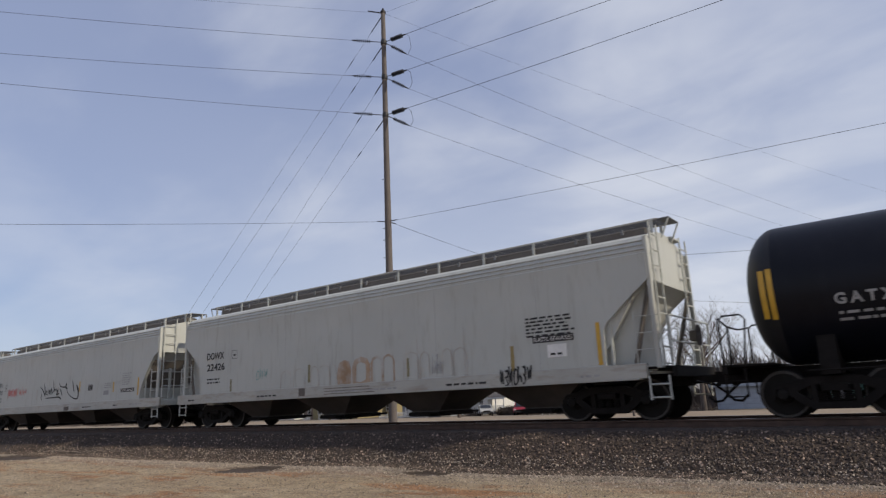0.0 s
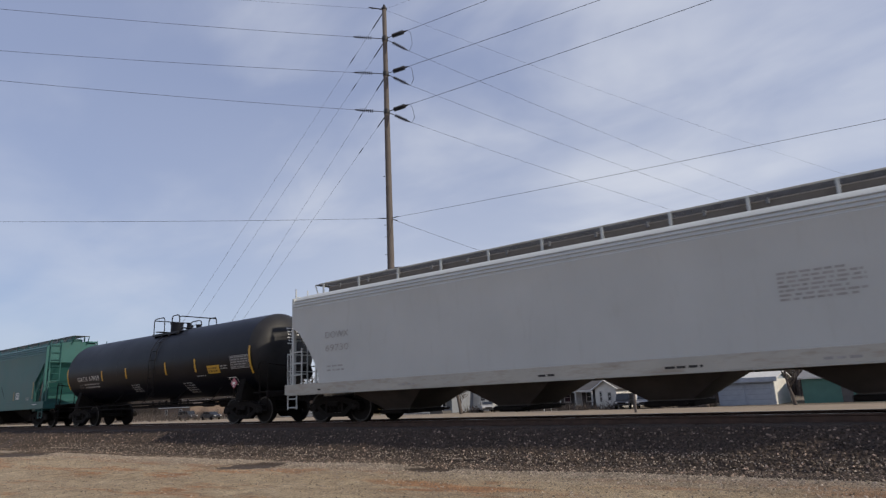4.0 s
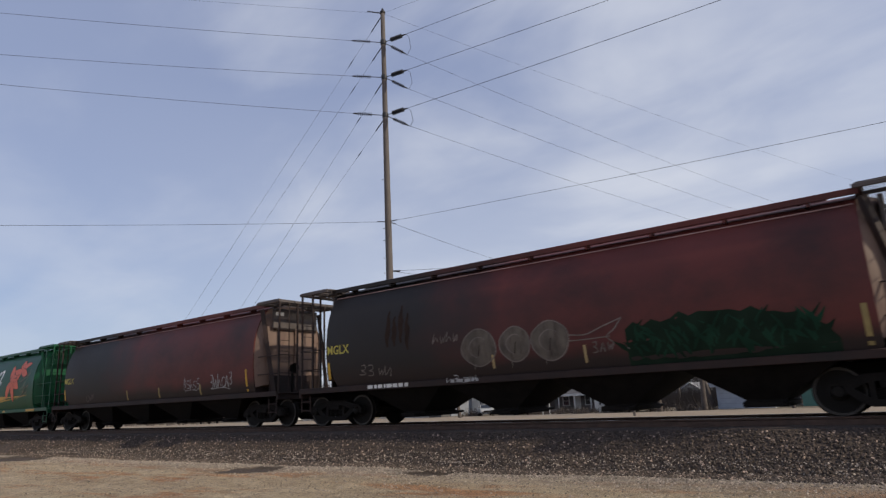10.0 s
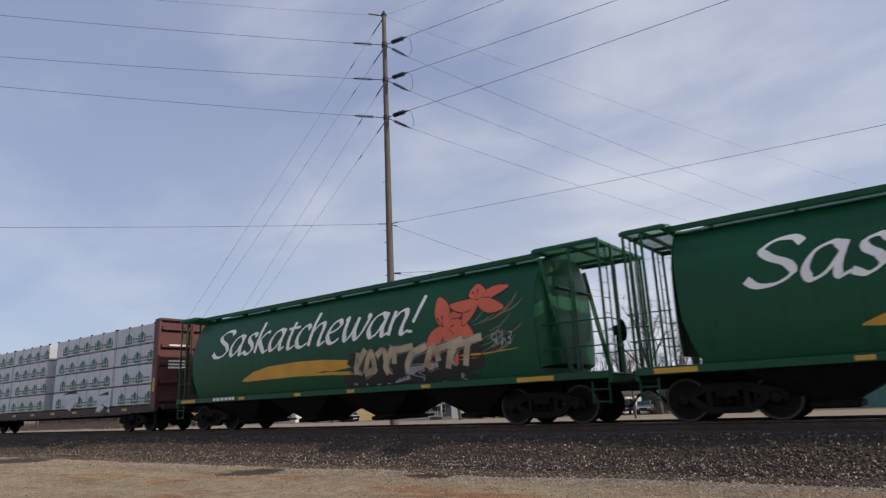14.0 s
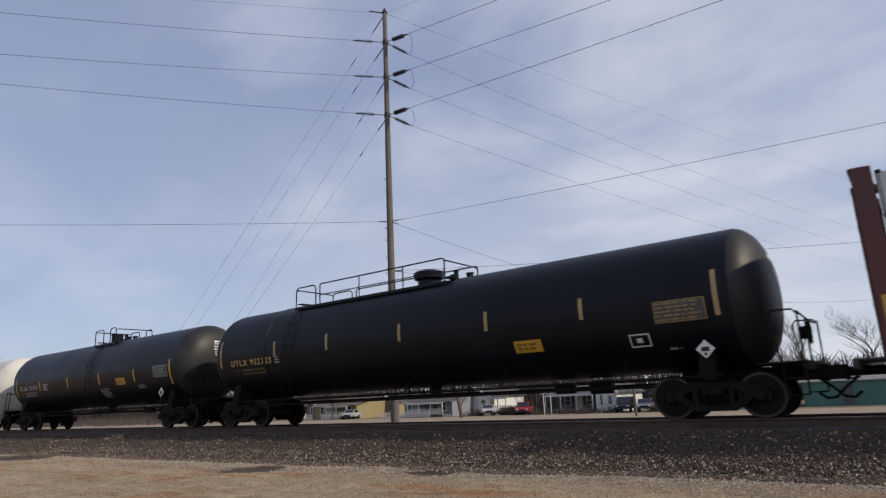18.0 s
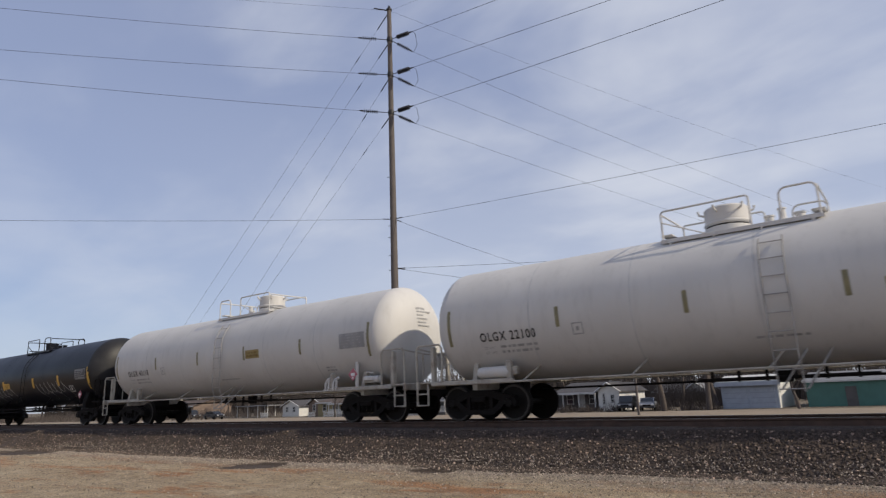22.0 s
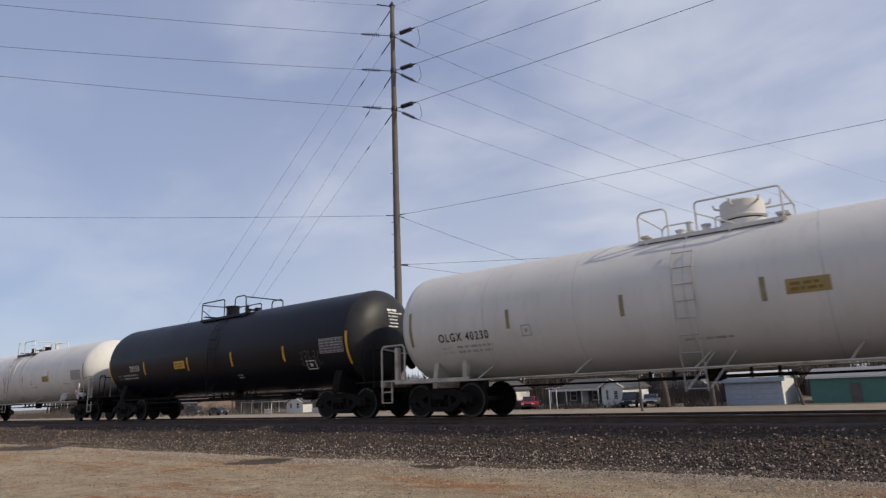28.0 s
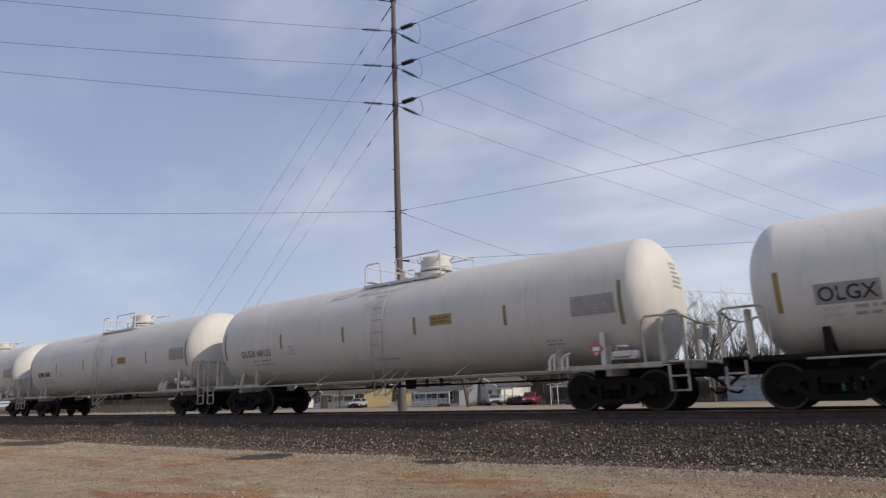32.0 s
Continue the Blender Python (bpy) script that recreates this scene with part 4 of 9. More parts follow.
def tank_car(x_left, x_right, white, mark, number, seed, r=1.55, zc=2.55, label="", ink=None, strips=(), strip_z=2.2, text=(-6.1, 2.05, 2.05), yellow=None, panel=(6.3, 2.2), square=None,
             rails=((-1.5, 0.05), (0.75, 1.4)), dome=-0.6, ladder_x=0.3, placard=None, prints=(), old_mark=False, long_walk=False, pressure=False, tank=None):
    x = (x_left + x_right) / 2
    half = (x_right - x_left) / 2
    paint = tank or (m_white if white else m_black)
    ink = ink or (m_blackmark if white else m_whitemark)
    car = car_root("tank_car", x, label, "tank car")
    surf = lambda z: math.sqrt(max(0.0, r * r - (z - zc) ** 2))
    deep, n = 0.66, 12
    xb = half - deep
    prof = []
    for i in range(n + 1):
        a = math.pi / 2 * i / n
        prof.append((xb + deep * (1 - math.sin(a) ** 2.7) ** 0.58, max(0.02, r * math.sin(a))))
    shell = part("tank_shell", Build().turned([(xb * k / 4, r) for k in range(-4, 5)], 0, (0, 0, zc), 64), paint, car, "", sharp=60)
    for s in (-1, 1):
        part("end_head", Build().turned([(s * d, q) for d, q in (prof if s < 0 else reversed(prof))], 0, (0, 0, zc), 64), paint if white else m_blackhead, car, "" if white else "dusty black domed head, its paint lightened as if in sun", sharp=60)
    for k in range(1, 6):
        u = -xb + 2 * xb * k / 6
        part("weld_seam", Build().turned([(u - 0.03, r - 0.006), (u - 0.014, r + 0.0015), (u + 0.014, r + 0.0015), (u + 0.03, r - 0.006)], 0, (0, 0, zc), 64), m_seam if white else paint, shell)
    if long_walk or pressure:
        u = -xb * 0.70 if long_walk else -0.1
        part("stiffener_ring", Build().turned([(u - 0.08, r - 0.01), (u - 0.07, r + 0.02), (u + 0.07, r + 0.02), (u + 0.08, r - 0.01)], 0, (0, 0, zc), 64), paint, shell)
    tx = half - 1.35
    thick = 0.07 if white else 0.16
    for s in (-1, 1):
        truck(car, s * tx)
        b = Build()
        b.prism([(-1.25, 0.80), (1.25, 0.80), (1.25, 1.02), (1.1, zc - r * 0.62), (0.9, zc - r * 0.78), (0, zc - r + 0.02), (-0.9, zc - r * 0.78), (-1.1, zc - r * 0.62), (-1.25, 1.02)], s * tx - thick, s * tx + thick, 0)
        part("saddle", b, m_trimwhite if white and not pressure else m_under, car)
        b = Build()
        b.box((s * (half - 0.75), 0, 0.86), (2.9, 0.34, 0.30), 0.02)
        part("stub_sill", b, m_under, car)
        frame_paint = m_trimwhite if white else m_under
        b = Build()
        b.box((s * (half + 0.05), 0, 1.05), (0.9, 2.7, 0.05), 0.01)
        b.box((s * (half + 0.46), 0, 0.98), (0.1, 2.9, 0.2), 0.02)
        part("end_platform", b, m_under if pressure else frame_paint, car)
        b = Build()
        for q in (-1, 1):
            yq = q * 1.42
            pr = 0.028 if white else 0.02
            back = half - 0.42 if white else half - 0.05
            b.pipe([(s * (back + (0 if white else 0.12)), yq, 1.02), (s * back, yq, 1.95), (s * (back + 0.08), yq, 2.05), (s * (half + 0.38), yq, 2.05), (s * (half + 0.46), yq, 1.95), (s * (half + 0.46), yq, 0.45)], pr, 6)
            b.pipe([(s * (half + 0.08), yq, 1.0), (s * (half + 0.08), yq, 0.45), (s * (half + 0.46), yq, 0.45)], pr, 6)
            b.pipe([(s * (half + 0.08), yq, 0.75), (s * (half + 0.46), yq, 0.75)], pr * 0.8, 6)
        b.pipe([(s * (half + 0.46), -1.42, 2.0), (s * (half + 0.5), -0.5, 1.9), (s * (half + 0.5), 0.5, 1.9), (s * (half + 0.46), 1.42, 2.0)], 0.022, 6)
        b.pipe([(s * (half + 0.48), -0.6, 1.0), (s * (half + 0.48), -0.6, 1.9)], 0.022, 6)
        part("end_handrail", b, frame_paint, car)
        if white:
            for q in (-1, 1):
                part("end_post", Build().box((s * (half - 0.05), q * 1.30, 1.5), (0.12, 0.16, 1.0), 0.02), m_trimwhite, car, "white painted steel post")
                part("bolster_beam", Build().box((s * tx, q * 1.42, 1.0), (2.6, 0.10, 0.12), 0.02), m_under if pressure else m_trimwhite, car)
                if not pressure:
                    part("beam_bracket", Build().box((s * (tx - 1.15), q * 1.36, 1.22), (0.14, 0.16, 0.55), 0.02), m_trimwhite, car)
    couplers(car, half + 0.62)
    # the hand brake on one end
    b = Build()
    brake_wheel(b, half + 0.40, 0.35, 1.70, 0.25)
    part("hand_brake", b, m_white if white else m_under, car)
    # side rail and braces along the bottom of the tank
    b = Build()
    zr = 0.97 if white else 0.88
    rail_r = 0.029 if white else 0.022
    for q in (-1, 1):
        b.pipe([(-half + 1.0, q * 1.45, zr), (half - 1.0, q * 1.45, zr)], rail_r, 6)
        if not white:
            b.pipe([(-tx + 1.2, q * 1.2, 0.72), (tx - 1.2, q * 1.2, 0.72)], 0.03, 6)
        for k in range(5):
            u = (-0.78 + 0.39 * k) * tx
            if white:
                b.pipe([(u, q * 1.45, zr), (u + 0.22, q * surf(1.32), 1.32)], 0.024, 5)
            else:
                b.pipe([(u, q * 1.45, zr), (u, q * 1.0, zc - r * 0.78)], 0.02, 5)
    part("side_rail", b, m_trimwhite if white else m_under, car)
    b = Build()
    b.pipe([(-tx, 0.5, 0.78), (tx, 0.5, 0.78)], 0.03, 6)
    if not white:
        b.turned([(-0.3, 0.02), (-0.28, 0.17), (0.28, 0.17), (0.3, 0.02)], 0, (tx - 3.0, 0.3, 0.78), 12)
        b.box((tx - 3.9, 0.1, 0.76), (0.5, 0.3, 0.22), 0.03)
    for k in range(6):
        b.box((-1.4 + 0.55 * k, -0.2, 0.86), (0.06, 0.06, 0.26))
    b.box((0, -0.2, 0.80), (3.4, 0.08, 0.06), 0.01)
    b.turned([(0.44, 0.10), (0.46, 0.16), (0.62, 0.17), (0.9, 0.2)], 2, (0, 0, 0.25), 12)
    part("brake_rigging", b, m_under, car)
    top = zc + r
    coat = m_white if white else m_black
    x0, x1 = min(h[0] for h in rails) - 0.05, max(h[1] for h in rails) + 0.05
    # fittings on top
    b = Build()
    if pressure:
        b.turned([(top - 0.1, 0.19), (top + 0.16, 0.19), (top + 0.25, 0.165), (top + 0.31, 0.11), (top + 0.335, 0.02)], 2, (dome + 0.08, 0, 0), 20)
    elif white:
        b.turned([(top - 0.12, 0.50), (top + 0.06, 0.50), (top + 0.08, 0.44), (top + 0.14, 0.50), (top + 0.17, 0.50), (top + 0.19, 0.47), (top + 0.50, 0.47), (top + 0.54, 0.43), (top + 0.55, 0.05)], 2, (dome, 0, 0), 28)
    elif long_walk:
        b.turned([(top - 0.1, 0.34), (top + 0.12, 0.34), (top + 0.18, 0.46), (top + 0.36, 0.48), (top + 0.42, 0.40), (top + 0.44, 0.05)], 2, (dome, 0, 0), 24)
    else:
        b.turned([(top - 0.12, 0.26), (top + 0.32, 0.26), (top + 0.33, 0.285), (top + 0.39, 0.285), (top + 0.41, 0.05)], 2, (dome, 0, 0), 24)
    manway = part("manway", b, coat, car)
    if white and not pressure:
        # a dark ring paints in the shade of the gap below the lid
        part("gasket", Build().turned([(top + 0.075, 0.40), (top + 0.08, 0.462), (top + 0.135, 0.462), (top + 0.14, 0.40)], 2, (dome, 0, 0), 28), m_under, manway, "dark ring painted for the shaded gap under the cover")
    for k in range(6 if white and not pressure else 0):
        a = k * math.pi / 3 + 0.3
        b = Build().pipe([(dome + 0.44 * math.cos(a), 0.44 * math.sin(a), top + 0.40), (dome + 0.57 * math.cos(a), 0.57 * math.sin(a), top + 0.44), (dome + 0.60 * math.cos(a), 0.60 * math.sin(a), top + 0.53)], 0.028, 5)
        part("cover_bolt", b, coat, manway)
    away = -1 if dome > 0.3 else 1
    spots = [(0.85, 0.16, 0.13), (1.15, 0.22, 0.10), (1.45, 0.13, 0.14)]
    if pressure:
        spots = [(-0.62, 0.10, 0.30), (-1.36, 0.20, 0.13), (-0.25, 0.08, 0.16), (0.72, 0.14, 0.20), (1.15, 0.30, 0.13)]
    for k, (u, h, q) in enumerate(spots):
        c = dome + away * u if not pressure else dome + u
        b = Build().turned([(top - 0.08, q), (top + 0.02, q), (top + 0.04, q * 0.75), (top + h, q * 0.72), (top + h + 0.02, q * 0.9), (top + h + 0.05, q * 0.9), (top + h + 0.06, 0.02)], 2, (c, 0.14 * (-1) ** k, 0), 14)
        part("valve", b, coat if not pressure or k == 4 else m_under, car)
    b = Build()
    w = 0.75
    for q in (-1, 1):
        b.box(((x0 + x1) / 2, q * w, top - 0.16), (x1 - x0, 0.28, 0.03), 0.005)
        b.box(((x0 + x1) / 2, q * (w + 0.13), top - 0.20), (x1 - x0, 0.03, 0.07))
        for k in range(4):
            u = x0 + 0.2 + (x1 - x0 - 0.4) * k / 3
            b.box((u, q * w * 0.9, top - 0.26), (0.05, 0.45, 0.05))
    for u in (x0 + 0.1, x1 - 0.1):
        b.box((u, 0, top - 0.02), (0.25, 1.5, 0.03), 0.005)
    part("top_walkway", b, m_dusty if pressure else coat, car)
    zt = top - 0.16
    for q in (-1, 1):
        yq = q * 0.86
        for k, (ha, hc) in enumerate(rails):
            b = Build()
            high = min(4.62, top + 0.52) - zt if not pressure else 4.42 - zt
            hoop(b, ha, hc, yq, zt, high, 0.023, 0.06 if hc - ha > 1.2 else 0.12)
            if hc - ha > 1.2 and not long_walk:
                b.pipe([(ha, yq, zt + high * 0.62), (ha + (hc - ha) * 0.5, yq, zt)], 0.016, 5)
            if long_walk and hc - ha > 2:
                b.pipe([(ha, yq, zt + high * 0.45), (hc, yq, zt + high * 0.45)], 0.018, 5)
                for m in (0.35, 0.70):
                    b.pipe([(ha + (hc - ha) * m, yq, zt), (ha + (hc - ha) * m, yq, zt + high)], 0.02, 5)
            part("top_handrail", b, coat, car)
    rail_top = min(4.56, top + 0.46) if not pressure else 4.36
    for u in (x0 + 0.05, x1 - 0.05):
        b = Build().pipe([(u, -0.86, zt), (u, -0.86, rail_top - 0.06), (u, -0.8, rail_top), (u, 0.8, rail_top), (u, 0.86, rail_top - 0.06), (u, 0.86, zt)], 0.022, 6)
        part("top_crossbar", b, coat, car)
    # a ladder up the side
    b = Build()
    lx = ladder_x
    pts = [(z, r + 0.06) for z in (1.3, 1.9, 2.5)] + [(z, surf(z) + 0.09) for z in ((3.0, 3.3, 3.55) if not pressure else (2.9, 3.2, 3.45, 3.62))] if white else [(z, r + 0.05) for z in (1.1, 1.8, 2.5)] + [(z, surf(z) + 0.07) for z in (3.0, 3.3, 3.5, 3.7)]
    if white:
        pts = [(0.50, 1.5), (0.97, 1.5)] + pts
    for s in (-1, 1):
        b.pipe([(lx + s * 0.22, -q, z) for z, q in pts], 0.016 if white else 0.014, 5)
        if white and not pressure:
            b.pipe([(lx + s * 0.22 + 0.05, -1.5, 0.55), (lx + s * 0.22 + 0.5, -surf(1.3), 1.3)], 0.022, 5)
    zz = pts[0][0] + 0.06
    while zz < pts[-1][0]:
        k = next(i for i in range(len(pts) - 1) if pts[i + 1][0] >= zz)
        (za, qa), (zb, qb) = pts[k], pts[k + 1]
        q = qa + (qb - qa) * (zz - za) / (zb - za)
        b.pipe([(lx - 0.22, -q, zz), (lx + 0.22, -q, zz)], 0.012, 5)
        zz += 0.36
    part("ladder", b, m_ladder if white else m_under, car, "worn grey side ladder" if white else "")
    # markings on the side
    for u, h in strips:
        b = patch(Build(), u - 0.05, u + 0.05, strip_z - h / 2, strip_z + h / 2, surf, 0.008)
        # on white cars the strip colour carries the side's shade
        part("reflector", b, m_greystrip if white and not pressure else m_dullyellow if white else m_tanstrip if long_walk else m_yellow, car, "olive reflective strip, darkened as if in shade" if white and not pressure else "faded yellow reflective strip")
    tx0, tz, tw = text
    both = (mark + " " + number) if mark and not old_mark else number
    if not number:
        part("number", bars(tx0, tz + 0.26, tw, 1, surf, 0.22, 0.3, seed), ink, car, "stencilled number bars")
    elif old_mark:
        if pressure:
            part("mark_panel", patch(Build(), tx0 - 0.06, tx0 + 1.0, tz - 0.06, tz + 0.33, surf, 0.006), m_panel_w, car, "grey repainted panel")
        part("mark", lettering(mark, 0.27, tx0, tz, surf, 0.012, width=0.95, bold=0.004 if white else 0.0), m_blackmark if white else m_faint, car, "stencilled reporting mark")
        part("number", lettering(number, 0.26 if white else 0.225, tx0 + (1.16 if white else 1.22), tz + 0.02, surf, 0.012, width=tw - (1.10 if white else 1.22), spacing=1.08, bold=0.004 if white else 0.0), ink, car, "stencilled car number")
    else:
        part("number", lettering(both, 0.215 if white else 0.20, tx0, tz + 0.02, surf, 0.012, width=tw, spacing=1.22, bold=0.005 if white else 0.004 if ink is m_cream else 0.0), ink, car, "stencilled reporting mark and number")
    fine = m_dimgold if ink is m_cream else m_greymark
    for k, words in enumerate(("LD LMT", "LT WT")):
        part("limit_print", lettering(words, 0.062, tx0 + 0.06, tz - 0.17 - 0.125 * k, surf, 0.011, width=0.34), fine, car)
    part("data_print", bars(tx0 + 0.55, tz - 0.105, tw * 0.75, 2, surf, 0.06, 0.125, seed), fine, car)
    if panel:
        ux, uz = panel
        b = patch(Build(), ux, ux + 1.08, uz - 0.22, uz + 0.24, surf, 0.006)
        part("data_panel", b, m_panel_w if white else m_panel_b, car, "stencilled data panel with small print")
        part("panel_print", bars(ux + 0.04, uz + 0.20, 1.0, 5, surf, 0.035, 0.085, seed + 1, 0.011), m_greymark if white else m_dullyellow if ink is m_cream else m_panel_w, car)
        edge = Build()
        for u0, u1, z0, z1 in ((0, 1.08, -0.22, -0.20), (0, 1.08, 0.22, 0.24), (0, 0.02, -0.20, 0.22), (1.06, 1.08, -0.20, 0.22)):
            patch(edge, ux + u0, ux + u1, uz + z0, uz + z1, surf, 0.012, 3)
        part("panel_border", edge, m_greymark if white else m_dullyellow if ink is m_cream else m_panel_w, car)
    if yellow:
        yx, yz = yellow
        b = patch(Build(), yx, yx + 0.76, yz - 0.14, yz + 0.15, surf, 0.008)
        part("notice_panel", b, m_dullyellow if white else m_yellow, car, "yellow contact notice")
        part("notice_print", bars(yx + 0.08, yz + 0.08, 0.62, 2, surf, 0.06, 0.10, seed + 2, 0.013), m_darkprint, car)
    if square:
        bx0, bz = square
        b = Build()
        wide = 0.28 if white else 0.46
        for u0, u1, z0, z1 in ((0, wide, -0.14, -0.11), (0, wide, 0.11, 0.14), (0, 0.03, -0.11, 0.11), (wide - 0.03, wide, -0.11, 0.11), (wide * 0.35, wide * 0.62, -0.05, 0.05)):
            patch(b, bx0 + u0, bx0 + u1, bz + z0, bz + z1, surf, 0.008, 2)
        part("test_stencil", b, m_greymark if white else m_whitemark, car)
    for k, (u, z, wide, rows) in enumerate(prints):
        part("small_print", bars(u, z, wide, rows, surf, 0.045, 0.085, seed + 5 + k), m_greymark, car)
    # placard on a holder by the leading truck
    if placard is not False:
        b = Build()
        cxp, czp, ry = placard or half - 1.35, 1.42, 1.47
        b.add([(cxp - 0.19, -ry, czp), (cxp, -ry, czp - 0.19), (cxp + 0.19, -ry, czp), (cxp, -ry, czp + 0.19), (cxp - 0.19, -ry + 0.02, czp), (cxp, -ry + 0.02, czp - 0.19), (cxp + 0.19, -ry + 0.02, czp), (cxp, -ry + 0.02, czp + 0.19)],
              [(0, 1, 2, 3), (7, 6, 5, 4), (0, 4, 5, 1), (1, 5, 6, 2), (2, 6, 7, 3), (3, 7, 4, 0)])
        pl = part("placard", b, m_placard if seed % 2 else m_whitemark, car, "diamond hazard placard", smooth=False)
        b = Build()
        b.box((cxp, -ry - 0.003, czp), (0.16, 0.006, 0.09))
        b.box((cxp, -ry - 0.003, czp - 0.10), (0.05, 0.006, 0.05))
        part("placard_print", b, m_whitemark if seed % 2 else m_blackmark, pl, smooth=False)
        b = Build().box((cxp + (0.15 if white else 0), -1.44, 1.14 + (0.22 if white else 0)), (0.11 if white else 0.05, 0.05, 0.84 if white else 0.4), 0.01)
        part("placard_bracket", b, m_white if white else m_under, car)
    if white and rails[0][0] < 0.5:
        for u in (half - 2.62, half - 2.28):
            b = Build()
            b.pipe([(u - 0.12, -1.45, 0.98), (u - 0.12, -1.45, 1.2), (u - 0.06, -1.42, 1.32), (u + 0.06, -1.36, 1.36)], 0.04, 7)
            b.pipe([(u, -1.45, 0.98), (u, -1.42, 1.3)], 0.035, 6)
            part("steam_pipe", b, m_white, car)
        b = Build()
        b.box((half - 0.95, -1.33, 1.27), (0.46, 0.22, 0.16), 0.04)
        b.turned([(-0.14, 0.04), (-0.12, 0.10), (0.12, 0.10), (0.14, 0.04)], 0, (half - 0.72, -1.30, 1.25), 10)
        b.pipe([(half - 1.12, -1.33, 1.30), (half - 1.05, -1.38, 1.46), (half - 0.8, -1.36, 1.44)], 0.022, 5)
        b.pipe([(half - 1.22, -1.34, 1.20), (half - 0.66, -1.34, 1.20)], 0.05, 7)
        part("air_valve", b, m_white, car)
    # small print on the end head that faces ahead
    b, rr = Build(), random.Random(seed)
    for k in range(6):
        z = zc + 0.85 - 0.11 * k
        hh = 0.075 if k == 0 else 0.04
        y0 = -0.2 + rr.uniform(-0.03, 0.03)
        q = math.sqrt((0.3) ** 2 + (z - zc) ** 2) / r
        hx = xb + deep * max(0, 1 - q ** 2.7) ** 0.58 + 0.02
        for word in range(rr.randint(3, 5) if k else 2):
            ln = rr.uniform(0.05, 0.12) if k else 0.20
            b.add([(hx, y0, z), (hx, y0 + ln, z), (hx + 0.01, y0 + ln, z - hh), (hx + 0.01, y0, z - hh)], [(0, 1, 2, 3)])
            y0 += ln + 0.03
    part("end_print", b, m_greymark if white else m_whitemark, car)
    return car, surf, half, xb


m_ladder = material("worn_grey_ladder_paint", (0.30, 0.29, 0.275), 0.6, vary=0.25, scale=3.0, dirt=(0.14, 0.10, 0.07), dirt_amount=0.6, spread=0.5)
m_faint = material("faded_mark_paint", (0.022, 0.022, 0.024), 0.7, vary=0.2)
m_tanstrip = material("bleached_tan_sheeting", (0.33, 0.245, 0.115), 0.5, vary=0.15, scale=5.0)
m_darkprint = material("dark_print_on_yellow", (0.16, 0.10, 0.015), 0.6, vary=0.1)
m_panel_b = material("faded_black_panel", (0.06, 0.06, 0.063), 0.6, vary=0.15)
# olive copy of the sheeting, darkened as if backlit
m_greystrip = material("shaded_olive_reflective_sheeting", (0.19, 0.172, 0.095), 0.5, vary=0.2, scale=5.0)
m_panel_w = material("grey_data_panel", (0.27, 0.27, 0.275), 0.6, vary=0.1)
m_placard = material("red_placard", (0.36, 0.10, 0.13), 0.5, vary=0.1)
m_orange = material("orange_lily_paint", (0.62, 0.118, 0.055), 0.5, vary=0.12, scale=2.0)
m_swoosh = material("golden_stripe_paint", (0.55, 0.30, 0.03), 0.5, vary=0.12, scale=1.5)
m_pink = material("pale_red_spray", (0.50, 0.16, 0.15), 0.6, vary=0.2)
m_silver = material("silver_grey_spray", (0.30, 0.32, 0.34), 0.5, vary=0.25, scale=2.0)
m_spraygreen = material("dark_green_spray", (0.013, 0.042, 0.025), 0.85, spec=0.1, vary=0.3, scale=2.0)


def hopper_profile(half_w, zb, eave, round_z, crown, ribs=True):
    """Half of a hopper body's cross-section, from the bottom of the side to the ridge."""
    p = [(half_w, zb)]
    for k in range(1, 4):
        p.append((half_w, zb + (round_z - zb) * k / 4))
    p.append((half_w, round_z))
    if ribs:
        steps = 4
        for k in range(steps):
            a, c = k / steps, (k + 1) / steps
            z0, z1 = round_z + (eave - round_z) * a, round_z + (eave - round_z) * c
            y0 = half_w - 0.02 - 0.10 * a ** 2
            y1 = half_w - 0.02 - 0.10 * c ** 2
            p += [(y0 + 0.022, z0 + 0.01), (y0 + 0.022, z0 + 0.03), (y0, z0 + 0.05), (y1, z1)]
    else:
        p += [(half_w - 0.03, round_z + (eave - round_z) * 0.4), (half_w - 0.12, eave - 0.12), (half_w - 0.26, eave)]
    p += [(half_w - 0.50, eave + (crown - eave) * 0.45), (0.45, crown - 0.02), (0.0, crown)]
    return p


def roof_walk(car, paint, half, z, width, posts, y0=0.0):
    steel = m_galvwalk
    bracket = once(("bracket", paint.name), lambda: Build().box((0, 0, -0.20), (0.07, 0.05, 0.42), 0.01).mesh("walk_bracket", paint))
    for k in range(posts):
        u = -half + 0.15 + (2 * half - 0.3) * k / (posts - 1)
        for s in (-1, 1):
            part("walk_bracket", bracket, None, car, "", pose(u, y0 + s * width * 0.5, z))
    for s in (-1, 1):
        part("walk_edge", Build().box((0, y0 + s * width * 0.5, z), (2 * half, 0.03, 0.045), 0.006), m_sill if paint in (m_grey, m_clean) else steel, car)
    b = Build()
    for k in range(9):
        b.box((0, y0 - width * 0.42 + width * 0.84 * k / 8, z + 0.01), (2 * half, 0.02, 0.022))
    n = int(half / 0.11)
    for k in range(n):
        b.box((-half + 0.1 + (2 * half - 0.2) * k / (n - 1), y0, z + 0.006), (0.010, width * 0.96, 0.010))
    part("roof_walk", b, steel, car, "steel grating roof walk")


m_galvwalk = material("dull_galvanised_grating", (0.15, 0.155, 0.165), 0.6, metal=0.2, vary=0.2)


